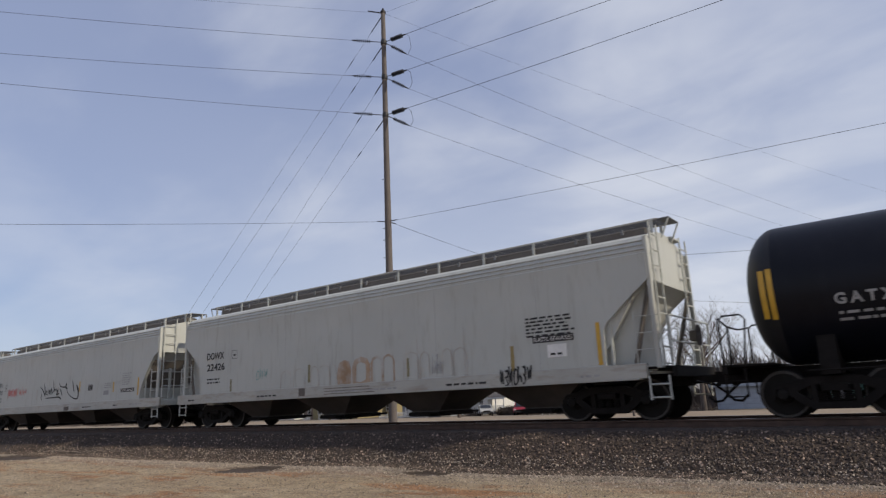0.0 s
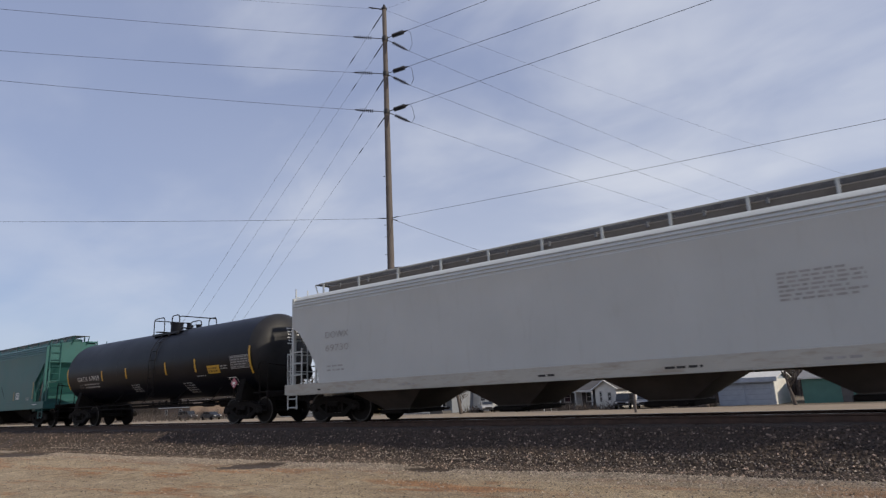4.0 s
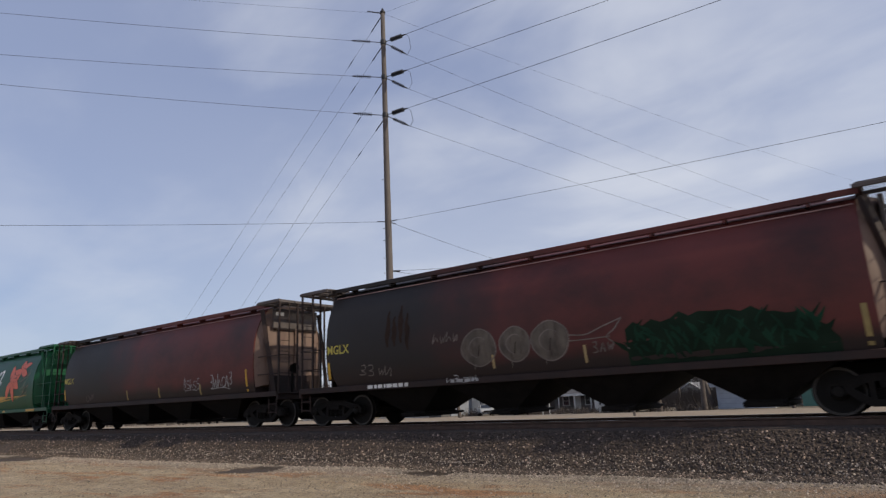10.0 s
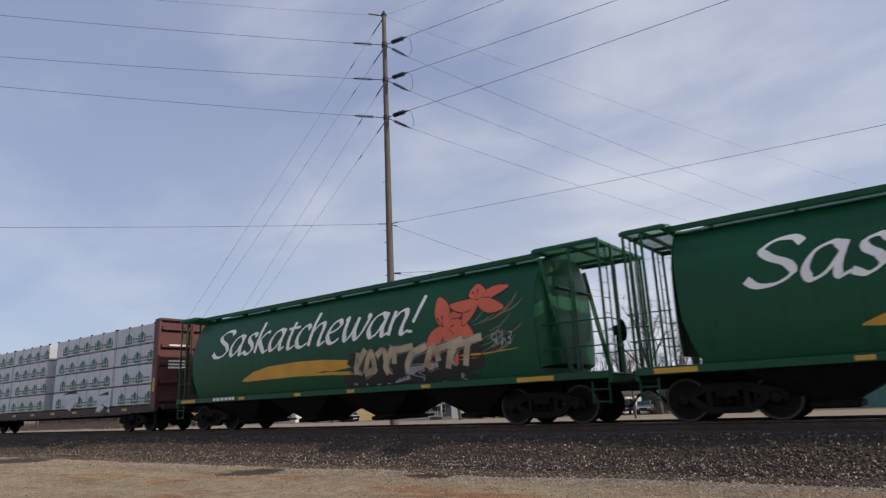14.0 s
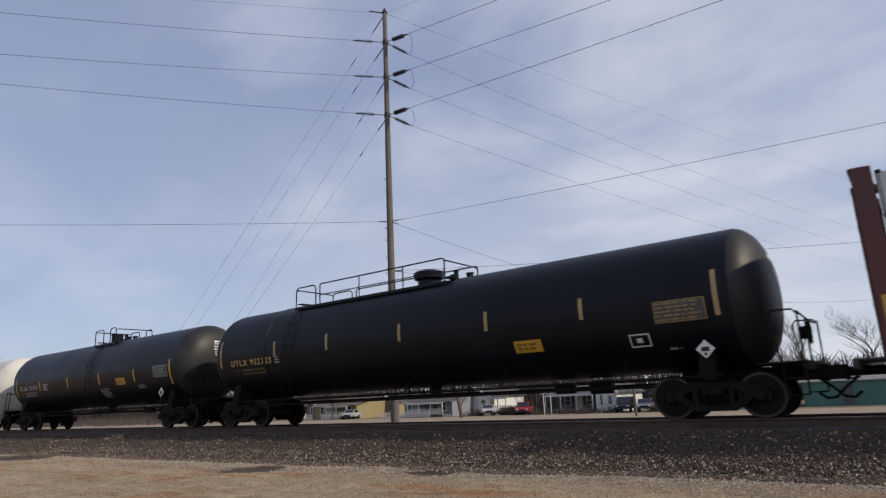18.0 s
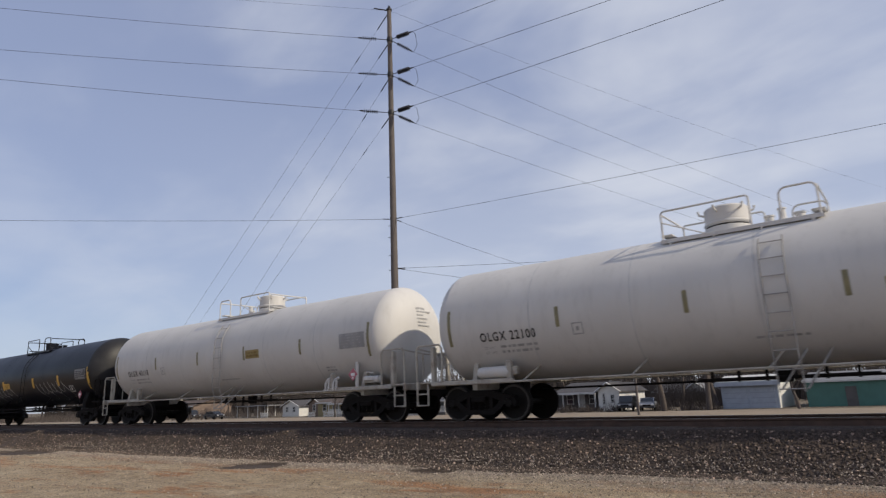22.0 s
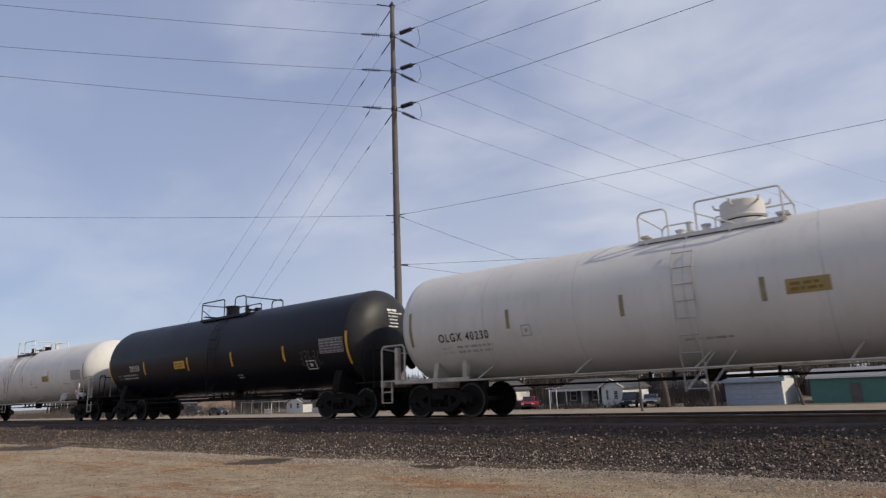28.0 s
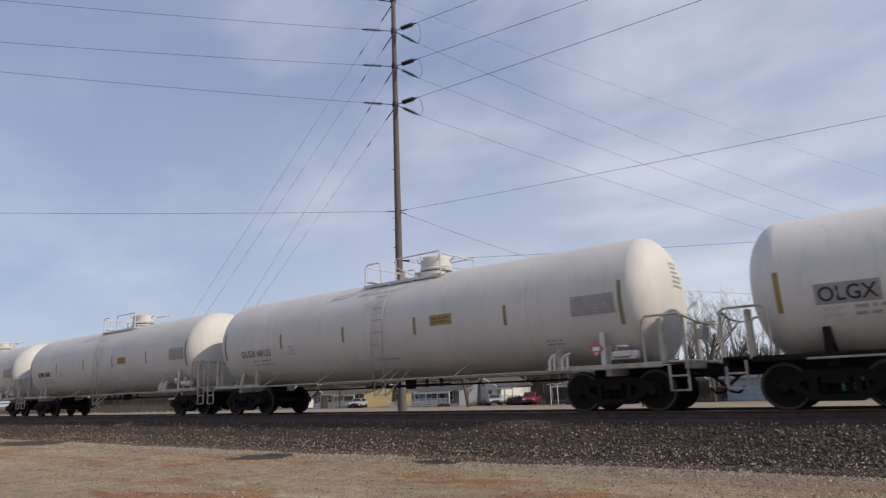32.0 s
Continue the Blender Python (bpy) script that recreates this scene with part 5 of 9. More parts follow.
def bays(car, half, n, z_top, z_low, w_top, mat, drop=0.5, reach=0.92, flat_len=0.7, top_share=0.5, shift=0.0):
    span = 2 * half * reach / n
    for k in range(n):
        c = shift - half * reach + span * (k + 0.5)
        ring = lambda hx, hy, z: [(c - hx, -hy, z), (c + hx, -hy, z), (c + hx, hy, z), (c - hx, hy, z)]
        b = Build().loft([ring(span * top_share, w_top, z_top), ring(flat_len * 0.75, 0.75, z_low + 0.14), ring(flat_len * 0.75, 0.75, z_low + 0.1)])
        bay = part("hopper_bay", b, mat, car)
        b = Build().box((c, 0, z_low + 0.05), (flat_len * 1.7, 1.7, 0.12), 0.02)
        b.pipe([(c + flat_len * 0.7, -1.2, z_low + 0.06), (c + flat_len * 0.7, 1.2, z_low + 0.06)], 0.035, 7)
        part("outlet_gate", b, m_under, bay)


# grime plus the shade inside arched end openings; braces and trough reuse it
m_slope = material("grimy_shaded_slope_sheet_paint", (0.13, 0.115, 0.10), 0.7, vary=0.25, scale=1.2, dirt=(0.06, 0.05, 0.042), dirt_amount=0.7, spread=0.45)
m_sill = material("dusty_pale_sill_paint", (0.37, 0.365, 0.335), 0.6, vary=0.12, scale=0.8, dirt=(0.24, 0.20, 0.15), dirt_amount=0.7, dirt_scale=(0.8, 0.8, 3.0), spread=0.48)


def covered_hopper(x_left, x_right, paint, style, label, sill=(0.93, 1.14)):
    """Centre-flow hopper: smooth bulged sides, ribbed eaves, sloped ends."""
    x, half = (x_left + x_right) / 2, (x_right - x_left) / 2
    car = car_root("hopper_car", x, label, "hopper car")
    hb = half - 0.35
    if style == "wedge":
        prof0 = lambda zb: hopper_profile(1.56, zb, 4.06, 3.62, 4.28, True)
        cuts = [(1.03, 1.1), (1.0, 2.20), (0.95, 2.30), (0.62, 2.60), (0.3, 2.90), (0.0, 3.2)]
    elif style == "arch":
        prof0 = lambda zb: hopper_profile(1.58, zb, 3.99, 3.60, 4.30, True)
        cuts = [(1.25, 1.1), (1.22, 1.5), (1.05, 1.85), (0.8, 2.22), (0.55, 2.55), (0.3, 2.85), (0.0, 3.0)]
    else:
        prof0 = lambda zb: hopper_profile(1.58, zb, 3.99, 3.57, 4.30, True)
        cuts = [(1.15, 1.1), (1.12, 2.0), (1.05, 2.15), (0.7, 2.45), (0.35, 2.75), (0.0, 3.02)]
    rings = []
    stations = [(-hb + d, z) for d, z in reversed(cuts)] + [(hb - d, z) for d, z in cuts]
    for u, zb in stations:
        half_p = prof0(zb)
        ring = [(u, -y, z) for y, z in half_p] + [(u, y, z) for y, z in reversed(half_p[:-1])]
        rings.append(ring)
    body = part("hopper_body", Build().loft(rings), paint, car, "", sharp=28)
    surf = lambda z: 1.58 if style != "wedge" else 1.56
    for s in (-1, 1):
        b = Build()
        d0 = cuts[0][0]
        b.prism([(s * (hb - d0 - 0.9), 1.06), (s * (hb - d0 - 0.3), 1.06), (s * (hb - 0.25), 2.95), (s * (hb - 0.9), 2.98)], -1.46, 1.46, 1)
        # arched ends take the sheet colour that holds the recess's shade
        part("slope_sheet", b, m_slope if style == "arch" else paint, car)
        if style != "arch":
            b = Build().prism([(s * (hb - d0 - 0.2), 1.06), (s * (hb - 0.12), 1.06), (s * (hb - 0.12), 2.9), (s * (hb - d0 - 0.2), 2.9)], -1.27, -1.22, 1)
            part("shear_plate", b, paint, car, "flat steel plate behind the end opening")
    for s in (-1, 1):
        b = Build()
        trim = 0.6 if style == "diagonal" else 0.0
        b.box((-trim / 2, s * 1.52, (sill[0] + sill[1]) / 2), (2 * half - trim, 0.16, sill[1] - sill[0]), 0.012)
        b.box((-trim / 2, s * 1.52, sill[0] - 0.01), (2 * half - 0.3 - trim, 0.22, 0.03), 0.005)
        part("side_sill", b, m_sill if paint in (m_grey, m_clean) else paint, car)
    for s in (-1, 1):
        part("stub_sill", Build().box((s * (half - 1.6), 0, 0.86), (3.0, 0.36, 0.3), 0.02), m_under, car)
    if style == "wedge":
        bays(car, 6.5, 3, 1.12, 0.22, 1.45, m_under, 0.5, 1.0, 0.80, 0.27, 0.37)
    else:
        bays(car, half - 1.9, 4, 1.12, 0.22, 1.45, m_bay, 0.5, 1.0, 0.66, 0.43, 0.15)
    for s in (-1, 1):
        truck(car, s * (half - 1.75))
        b = Build()
        b.box((s * (half - 0.55), 0, 1.12), (1.1, 2.9, 0.05), 0.01)
        b.box((s * (half - 0.04), 0, 1.02), (0.10, 3.04, 0.24), 0.02)
        b.box((s * (half - 1.75), 0, 0.92), (0.4, 2.7, 0.22), 0.02)
        part("end_platform", b, m_under if style == "diagonal" and s > 0 else paint, car)
        for q in (-1, 1):
            if style != "arch":
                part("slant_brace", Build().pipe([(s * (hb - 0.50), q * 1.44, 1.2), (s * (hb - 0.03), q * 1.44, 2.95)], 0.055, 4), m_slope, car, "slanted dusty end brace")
            part("corner_post", Build().box((s * (hb + 0.02), q * 1.50, 2.55), (0.10, 0.12, 2.9), 0.015), paint, car)
            part("brace_post", Build().box((s * (half - 1.35), q * 1.46, 1.7), (0.06, 0.06, 1.2), 0.01), paint, car)
            if style == "arch":
                part("inner_post", Build().box((s * (half - 0.9), q * 0.7, 1.75), (0.10, 0.10, 1.3), 0.02), paint, car)
            b = Build()
            ladder(b, s * (hb + 0.09), q * 1.12, 1.15, 4.35, 0.5, False)
            part("end_ladder", b, paint, car)
            b = Build()
            ladder(b, s * (half - 0.50), q * 1.55, 1.1, 2.35, 0.55, True, r=0.018 if style == "arch" else 0.011)
            part("side_ladder", b, paint, car)
            b = Build()
            ladder(b, s * (half - 0.35), q * 1.57, 0.45, 0.95, 0.42, True, 0.27)
            part("stirrup", b, paint, car)
        b = Build()
        b.pipe([(s * (hb + 0.3), -1.5, 1.1), (s * (hb + 0.33), -1.5, 2.2), (s * (hb + 0.33), 1.5, 2.2), (s * (hb + 0.3), 1.5, 1.1)], 0.022, 5)
        b.pipe([(s * (hb + 0.33), -1.5, 1.65), (s * (hb + 0.33), 1.5, 1.65)], 0.018, 5)
        part("end_handrail", b, paint, car)
    b = Build()
    brake_wheel(b, hb + 0.40, 0.3, 1.85, 0.24)
    part("hand_brake", b, m_slope if paint is m_grey else m_dusty, car, "dusty spoked hand brake wheel")
    couplers(car, half + 0.42)
    roof_walk(car, paint, hb, 4.63 if style != "wedge" else 4.58, 0.74 if style != "wedge" else 0.60, 12)
    for s in (-1, 1):
        b = Build()
        b.box((s * (hb + 0.14), 0, 4.62 if style != "wedge" else 4.56), (0.28, 0.76, 0.03), 0.01)
        for q in (-1, 1):
            part("walk_stay", Build().pipe([(s * (hb + 0.05), q * 0.37, 4.15), (s * (hb + 0.26), q * 0.37, 4.60 if style != "wedge" else 4.54)], 0.022, 5), paint, car)
        part("end_walk", b, m_galvwalk, car)
    b = Build()
    crest = 4.52 if style != "wedge" else 4.46
    b.prism([(-0.30, 4.2), (0.30, 4.2), (0.30, crest - 0.05), (0.22, crest), (-0.22, crest), (-0.30, crest - 0.05)], -hb + 0.35, hb - 0.35, 0)
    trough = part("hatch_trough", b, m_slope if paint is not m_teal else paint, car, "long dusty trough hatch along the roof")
    for k in range(14):
        u = -hb + 0.9 + (2 * hb - 1.8) * k / 13
        part("hatch_clamp", Build().box((u, -0.31, crest - 0.06), (0.07, 0.06, 0.14), 0.01), m_galvwalk, trough)
    for k in range(6):
        b = Build()
        c = -hb * 0.86 + hb * 1.72 * k / 5
        b.box((c, 0.62, 4.27), (hb * 0.30, 0.55, 0.10), 0.03)
        b.pipe([(c - 0.5, 0.3, 4.34), (c + 0.5, 0.3, 4.34)], 0.02, 5)
        part("roof_hatch", b, paint, car)
    return car, surf, half, hb


# bay paint: dusty, and darkened for the shade under the car
m_bay = material("dusty_shaded_hopper_bay_paint", (0.055, 0.046, 0.040), 0.7, vary=0.3, scale=1.5, dirt=(0.03, 0.025, 0.022), dirt_amount=0.8, spread=0.42)

CYL = [(1.40, 1.16), (1.47, 1.35), (1.53, 1.7), (1.56, 2.1), (1.56, 2.5), (1.52, 2.9), (1.44, 3.25), (1.31, 3.58), (1.14, 3.85), (0.95, 4.05), (0.70, 4.18), (0.40, 4.24), (0.0, 4.26)]


def cyl_surf(z):
    for (ya, za), (yb, zb) in zip(CYL, CYL[1:]):
        if za <= z <= zb:
            return ya + (yb - ya) * (z - za) / (zb - za)
    return CYL[0][0] if z < CYL[0][1] else 0.0


m_endtan = material("dusty_tan_end_paint", (0.15, 0.098, 0.076), 0.7, vary=0.2, scale=1.0, dirt=(0.07, 0.035, 0.03), dirt_amount=0.8, dirt_scale=(1.2, 1.2, 0.5), spread=0.50)
m_dusty = material("dusty_grey_brown_steel", (0.075, 0.062, 0.060), 0.7, vary=0.3, scale=1.5, dirt=(0.03, 0.02, 0.018), dirt_amount=0.6, spread=0.5)
m_gutter = material("pale_dusty_drip_rail", (0.30, 0.20, 0.19), 0.7, vary=0.35, scale=1.0, dirt=(0.05, 0.02, 0.018), dirt_amount=0.9, dirt_scale=(0.6, 0.6, 0.6), spread=0.52)
m_endgrime = material("sooty_brown_end_paint", (0.026, 0.014, 0.012), 0.65, spec=0.3, vary=0.3, scale=1.0, dirt=(0.012, 0.010, 0.010), dirt_amount=0.7, spread=0.45)


def cylinder_hopper(x_left, x_right, paint, label):
    """Grain hopper with curved sides and open cages at the ends."""
    x, half = (x_left + x_right) / 2, (x_right - x_left) / 2
    car = car_root("hopper_car", x, label, "hopper car")
    ends = {-1: half - 0.72, 1: half - 1.98}
    brown = paint is m_brown
    tips = {-1: half + (0.58 if brown else 0.35), 1: half - (0.73 if brown else 0.20)}
    bogies = {-1: half - (0.65 if brown else 1.40), 1: half - (1.95 if brown else 2.20)}
    bl, br = -ends[-1], ends[1]
    frame_paint = m_endgrime if brown else paint
    walk_paint = m_dusty if brown else paint
    full = []
    for k in range(9):
        u = bl + (br - bl) * k / 8
        cut = (lambda z: (0.05 * (4.3 - z) if z > 2.0 else 0.115 + 0.33 * (2.0 - z))) if k == 0 else (lambda z: 0.0)
        full.append([(u + cut(z), -y, z) for y, z in CYL] + [(u + cut(z), y, z) for y, z in reversed(CYL[:-1])])
    part("hopper_body", Build().loft(full), paint, car, "", sharp=40)
    ze = 4.18
    for s in (-1, 1):
        hb, tip = ends[s], tips[s]
        deep = tip - hb
        ring0 = [(s * hb, -y * 0.97, z) for y, z in CYL[1:]] + [(s * hb, y * 0.97, z) for y, z in reversed(CYL[1:-1])]
        bow = 0.34 if s > 0 else 0.10
        rings = [[(s * (hb + bow * d), p[1] * w, 2.75 + (p[2] - 2.75) * (1 - 0.06 * d)) for p in ring0] for d, w in ((0, 1.0), (0.45, 0.93), (0.8, 0.80), (1.0, 0.55))]
        part("end_sheet", Build().loft(rings), m_endtan if brown else paint, car, "dusty tan bowed end sheet" if brown else "", sharp=35)
        part("end_stiffener", Build().box((s * (hb + bow + 0.03), 0, 2.4), (0.10, 0.12, 2.4), 0.01), m_endtan if brown else paint, car)
        part("end_shelf", Build().box((s * (hb + bow), 0, 3.32), (0.14, 1.9, 0.05), 0.01), m_endgrime if brown else paint, car)
        if brown:
            part("end_apron", Build().box((s * (hb + bow + 0.04), 0, 1.42), (0.06, 2.3, 0.60), 0.02), m_endgrime, car, "sooty lower end plate")
            part("end_hood", Build().box((s * (hb + bow + 0.05), -0.05, 3.70), (0.08, 2.0, 0.70), 0.015), m_dusty, car, "dusty grey plate")
            part("hood_print", Build().box((s * (hb + bow + 0.095), -0.78, 3.86), (0.006, 0.34, 0.13)), m_whitemark, car)
        for q in (-1, 1):
            if s > 0:
                part("end_brace", Build().pipe([(hb + 0.12, q * 1.30, 4.0), (hb + 0.70, q * 1.20, 1.12)], 0.095 if brown else 0.065, 4), m_endgrime if brown else paint, car)
            mid = hb + deep * 0.55
            for u, y in ((tip - 0.06, 1.40), (tip - 0.06, 0.62)) if brown and s > 0 else ((tip - 0.06, 1.40), (mid, 1.42), (tip - 0.06, 0.62)):
                part("cage_post", Build().box((s * u, q * y, (1.12 + ze) / 2), (0.055, 0.055, ze - 1.12), 0.006), frame_paint, car)
            b = Build()
            for k in range(8):
                z = 1.4 + 0.36 * k
                b.pipe([(s * (tip - 0.06), q * 1.40, z), (s * (tip - 0.06), q * 0.98, z)], 0.010, 5)
            b.pipe([(s * (tip - 0.06), q * 0.98, 1.15), (s * (tip - 0.06), q * 0.98, ze)], 0.02, 5)
            part("end_ladder", b, frame_paint, car)
            for z in (1.75, 2.35):
                part("grab_rail", Build().pipe([(s * (hb + 0.1), q * 1.42, z), (s * (tip + 0.02), q * 1.42, z), (s * (tip + 0.02), q * 0.62, z)], 0.016, 5), frame_paint, car)
            part("walk_frame", Build().box((s * (tip - deep / 2), q * 1.45, ze), (deep, 0.05, 0.09), 0.01), walk_paint, car)
            part("walk_frame", Build().box((s * (tip - deep / 2), q * 0.75, ze), (deep, 0.05, 0.08), 0.01), walk_paint, car)
        for u in (tip - 0.06, hb + deep * 0.55, hb + 0.12):
            part("walk_crossbar", Build().box((s * u, 0, ze), (0.06, 2.9, 0.09), 0.01), walk_paint, car)
        b = Build()
        for q in (-1, 1):
            b.box((s * (tip - deep / 2), q * 1.42, ze + 0.055), (deep - 0.1, 0.025, 0.04))
        grate = part("end_walk", b, walk_paint, car, "open steel grating")
        slat = once(("slat", walk_paint.name), lambda: Build().box((0, 0, 0), (0.018, 2.8, 0.02)).mesh("slat", walk_paint, smooth=False))
        for k in range(int(deep / 0.055)):
            part("slat", slat, None, grate, "", pose(s * (tip - 0.10 - 0.055 * k), 0, ze + 0.055))
        b = Build()
        b.box((s * (tip - deep / 2), 0, 1.10), (deep + 0.1, 2.86, 0.05), 0.01)
        b.box((s * (tip - 0.05), 0, 1.0), (0.10, 2.96, 0.22), 0.02)
        part("end_platform", b, frame_paint, car)
        b = Build()
        ladder(b, s * (tip - 0.3), -1.44, 0.45, 0.95, 0.4, True, 0.27)
        part("stirrup", b, frame_paint, car)
        truck(car, s * bogies[s])
    for q in (-1, 1):
        part("side_sill", Build().box(((tips[1] - tips[-1]) / 2, q * 1.44, 1.09), (tips[1] + tips[-1] - 0.1, 0.12, 0.17), 0.012), frame_paint, car)
    for s in (-1, 1):
        part("stub_sill", Build().box((s * (tips[s] - 1.6), 0, 0.86), (3.0, 0.36, 0.3), 0.02), m_under, car)
    part("train_pipe", Build().pipe([(-half + 1, 0.9, 0.95), (half - 1, 0.9, 0.95)], 0.03, 6), m_under, car)
    bays(car, 6.14 if brown else 6.6, 4, 1.1, 0.22, 1.40, m_under, 0.5, 1.0, 0.5, 0.5, -0.3 if brown else -0.63)
    for q in (-1, 1):
        b = Build()
        b.box(((bl + br) / 2, q * 0.98, 4.20), (br - bl + 0.2, 0.34, 0.05), 0.008)
        b.box(((bl + br) / 2, q * 1.14, 4.165), (br - bl + 0.2, 0.03, 0.13), 0.006)
        for k in range(9):
            b.box((bl + (br - bl) * (k + 0.5) / 9, q * 1.0, 4.10), (0.06, 0.25, 0.16))
        part("running_board", b, paint, car)
        if brown:
            part("drip_rail", Build().box(((bl + br) / 2, q * (cyl_surf(3.93) + 0.012), 3.93), (br - bl - 0.1, 0.03, 0.028), 0.004), m_gutter, car, "pale dusty drip rail")
    b = Build()
    b.box(((bl + br) / 2, 0, 4.30), (br - bl - 1.0, 0.62, 0.12), 0.03)
    for k in range(12):
        b.box((bl + 1 + (br - bl - 2) * k / 11, 0, 4.33), (0.08, 0.8, 0.12), 0.01)
    part("hatch_trough", b, paint, car)
    b = Build()
    by, bz, bs = (-0.50, 1.95, 0.6) if brown else (0.25, 2.2, 1.0)
    brake_wheel(b, tips[1] - 0.33, by, bz, 0.27 * bs)
    b.pipe([(tips[1] - 0.45, by, bz - 0.1), (tips[1] - 0.45, by, 1.1)], 0.05, 6)
    part("hand_brake", b, m_under, car)
    couplers(car, tips[1] + 0.38, tips[-1] + 0.38)
    return car, cyl_surf, half, bl


def writing(car, words, h, x, z, surf, mat, label="stencilled lettering", **kw):
    return part("lettering", lettering(words, h, x, z, surf, 0.012, **kw), mat, car, label)


def strip(car, x, z, h, surf, mat=None, w=0.10):
    return part("reflector", patch(Build(), x - w / 2, x + w / 2, z - h / 2, z + h / 2, surf, 0.008, 3), mat or m_yellow, car, "faded yellow reflective strip")


def flat_sheet(car, name, x0, x1, z0, z1, surf, mat, label="", off=0.008):
    return part(name, patch(Build(), x0, x1, z0, z1, surf, off, 3), mat, car, label)


WHITE_TANK = "white tank car streaked with grime, side ladder and top railing"
BLACK_TANK = "black tank car with yellow reflective strips and top railing"
m_ghost = material("faint_brown_spray", (0.36, 0.325, 0.285), 0.7, vary=0.25, scale=1.2, dirt=(0.5, 0.5, 0.48), dirt_amount=0.9, spread=0.45, dirt_scale=(1.5, 1.5, 1.5))
m_rustfade = material("faded_rust_spray", (0.335, 0.222, 0.135), 0.7, vary=0.2, scale=1.5, dirt=(0.42, 0.42, 0.40), dirt_amount=1.0, spread=0.40, dirt_scale=(1.2, 1.2, 0.8))
m_darkplate = material("dark_sill_plate", (0.10, 0.085, 0.075), 0.7, vary=0.2)
m_tanspray = material("tan_spray", (0.40, 0.33, 0.22), 0.6, vary=0.3, scale=2.0)
m_dustspray = material("dusty_pale_spray", (0.15, 0.125, 0.112), 0.8, vary=0.3, scale=2.0)
m_teal_tag = material("faint_teal_spray", (0.16, 0.33, 0.31), 0.7, vary=0.2)

# leading tank car
car, surf, half, xb = tank_car(-2.72, 14.2, False, "GATX", "", 1, r=1.46, zc=2.48, label="black tank car with broad yellow strips leading the hoppers", strips=((-7.86, 1.0), (-8.0, 0.95), (-4.4, 0.45), (-1.4, 0.45), (1.6, 0.45)), strip_z=2.38, text=(-5.3, 2.05, 1.3), ink=m_whitemark, placard=7.0)
part("reporting_mark", lettering("GATX", 0.19, -6.83, 2.06, surf, 0.012, width=0.95, spacing=1.5, bold=0.01), m_greymark, car, "worn white reporting mark")
part("data_print", bars(-6.8, 1.92, 1.2, 2, surf, 0.05, 0.12, 37), m_greymark, car)

# three pale hoppers
side = lambda z: 1.58
sill_side = lambda z: 1.60
car, surf, half, hb = covered_hopper(-22.75, -4.1, m_grey, "diagonal", "pale grey covered hopper with rust-coloured spray paint along its side", (0.90, 1.22))
writing(car, "DOWX", 0.24, -7.5, 2.42, side, m_blackmark, "black reporting mark", width=1.05, bold=0.007)
writing(car, "22426", 0.24, -7.47, 2.02, side, m_blackmark, "black car number", width=1.08, bold=0.007)
part("data_print", bars(-7.45, 1.74, 1.0, 2, side, 0.05, 0.12, 31), m_blackmark, car)
b = Build()
for u0, u1, z0, z1 in ((-5.98, -5.68, 2.36, 2.375), (-5.98, -5.68, 2.645, 2.66), (-5.98, -5.965, 2.375, 2.645), (-5.695, -5.68, 2.375, 2.645), (-5.88, -5.78, 2.46, 2.52)):
    patch(b, u0, u1, z0, z1, side, 0.008, 1)
part("test_stencil", b, m_blackmark, car, "small boxed stencil")
part("notice_print", bars(5.88, 2.48, 1.40, 6, side, 0.045, 0.085, 41), m_blackmark, car)
flat_sheet(car, "print_panel", 6.04, 7.12, 1.86, 2.02, side, m_blackmark, "black printed panel")
writing(car, "PLASTIC GRANULES", 0.10, 6.08, 1.89, lambda z: 1.585, m_whitemark, "white lettering on black", width=1.0)
flat_sheet(car, "placard_plate", 6.42, 6.92, 1.50, 1.80, side, m_whitemark, "white placard plate")
part("plate_print", bars(6.5, 1.60, 0.35, 1, lambda z: 1.585, 0.05, 0.1, 47), m_blackmark, car)
for u, z, h in ((-6.0, 1.45, 0.42), (-1.94, 1.62, 0.55), (2.1, 1.55, 0.5), (5.45, 1.55, 0.6), (7.72, 1.72, 0.95)):
    strip(car, u, z, h, side, m_greystrip if u < 3 else m_dullyellow if u < 7 else m_yellow)
def arch(u0, u1, z0, z1, width, off):
    """One rounded spray stroke: up, over and down again."""
    w = u1 - u0
    pts = [(u0, z0), (u0 + 0.02 * w, z1 - 0.18), (u0 + 0.15 * w, z1 - 0.06), (u0 + 0.5 * w, z1), (u0 + 0.85 * w, z1 - 0.06), (u0 + 0.98 * w, z1 - 0.18), (u1, z0)]
    return ribbon(Build(), pts, width, side, off)


part("spray_letter", blob(Build(), [(-0.66, 1.14), (-0.10, 1.16), (-0.08, 1.6), (-0.16, 1.88), (-0.4, 1.93), (-0.62, 1.84), (-0.7, 1.5)], side, 0.005), m_rustfade, car, "faded rust-orange sprayed letter")
part("spray_letter", arch(0.03, 0.60, 1.18, 1.90, 0.17, 0.0065), m_rustfade, car, "faded rust-orange sprayed letter")
part("spray_letter", ribbon(Build(), [(0.0, 1.24), (0.3, 1.17), (0.62, 1.28)], 0.14, side, 0.008), m_rustfade, car, "faded rust-orange sprayed letter")
part("spray_letter", arch(0.74, 1.16, 1.22, 1.93, 0.09, 0.0065), m_rustfade, car, "thin rust-brown sprayed letter")
part("spray_letter", arch(1.18, 1.60, 1.22, 1.95, 0.07, 0.008), m_rustfade, car, "thin rust-brown sprayed letter")
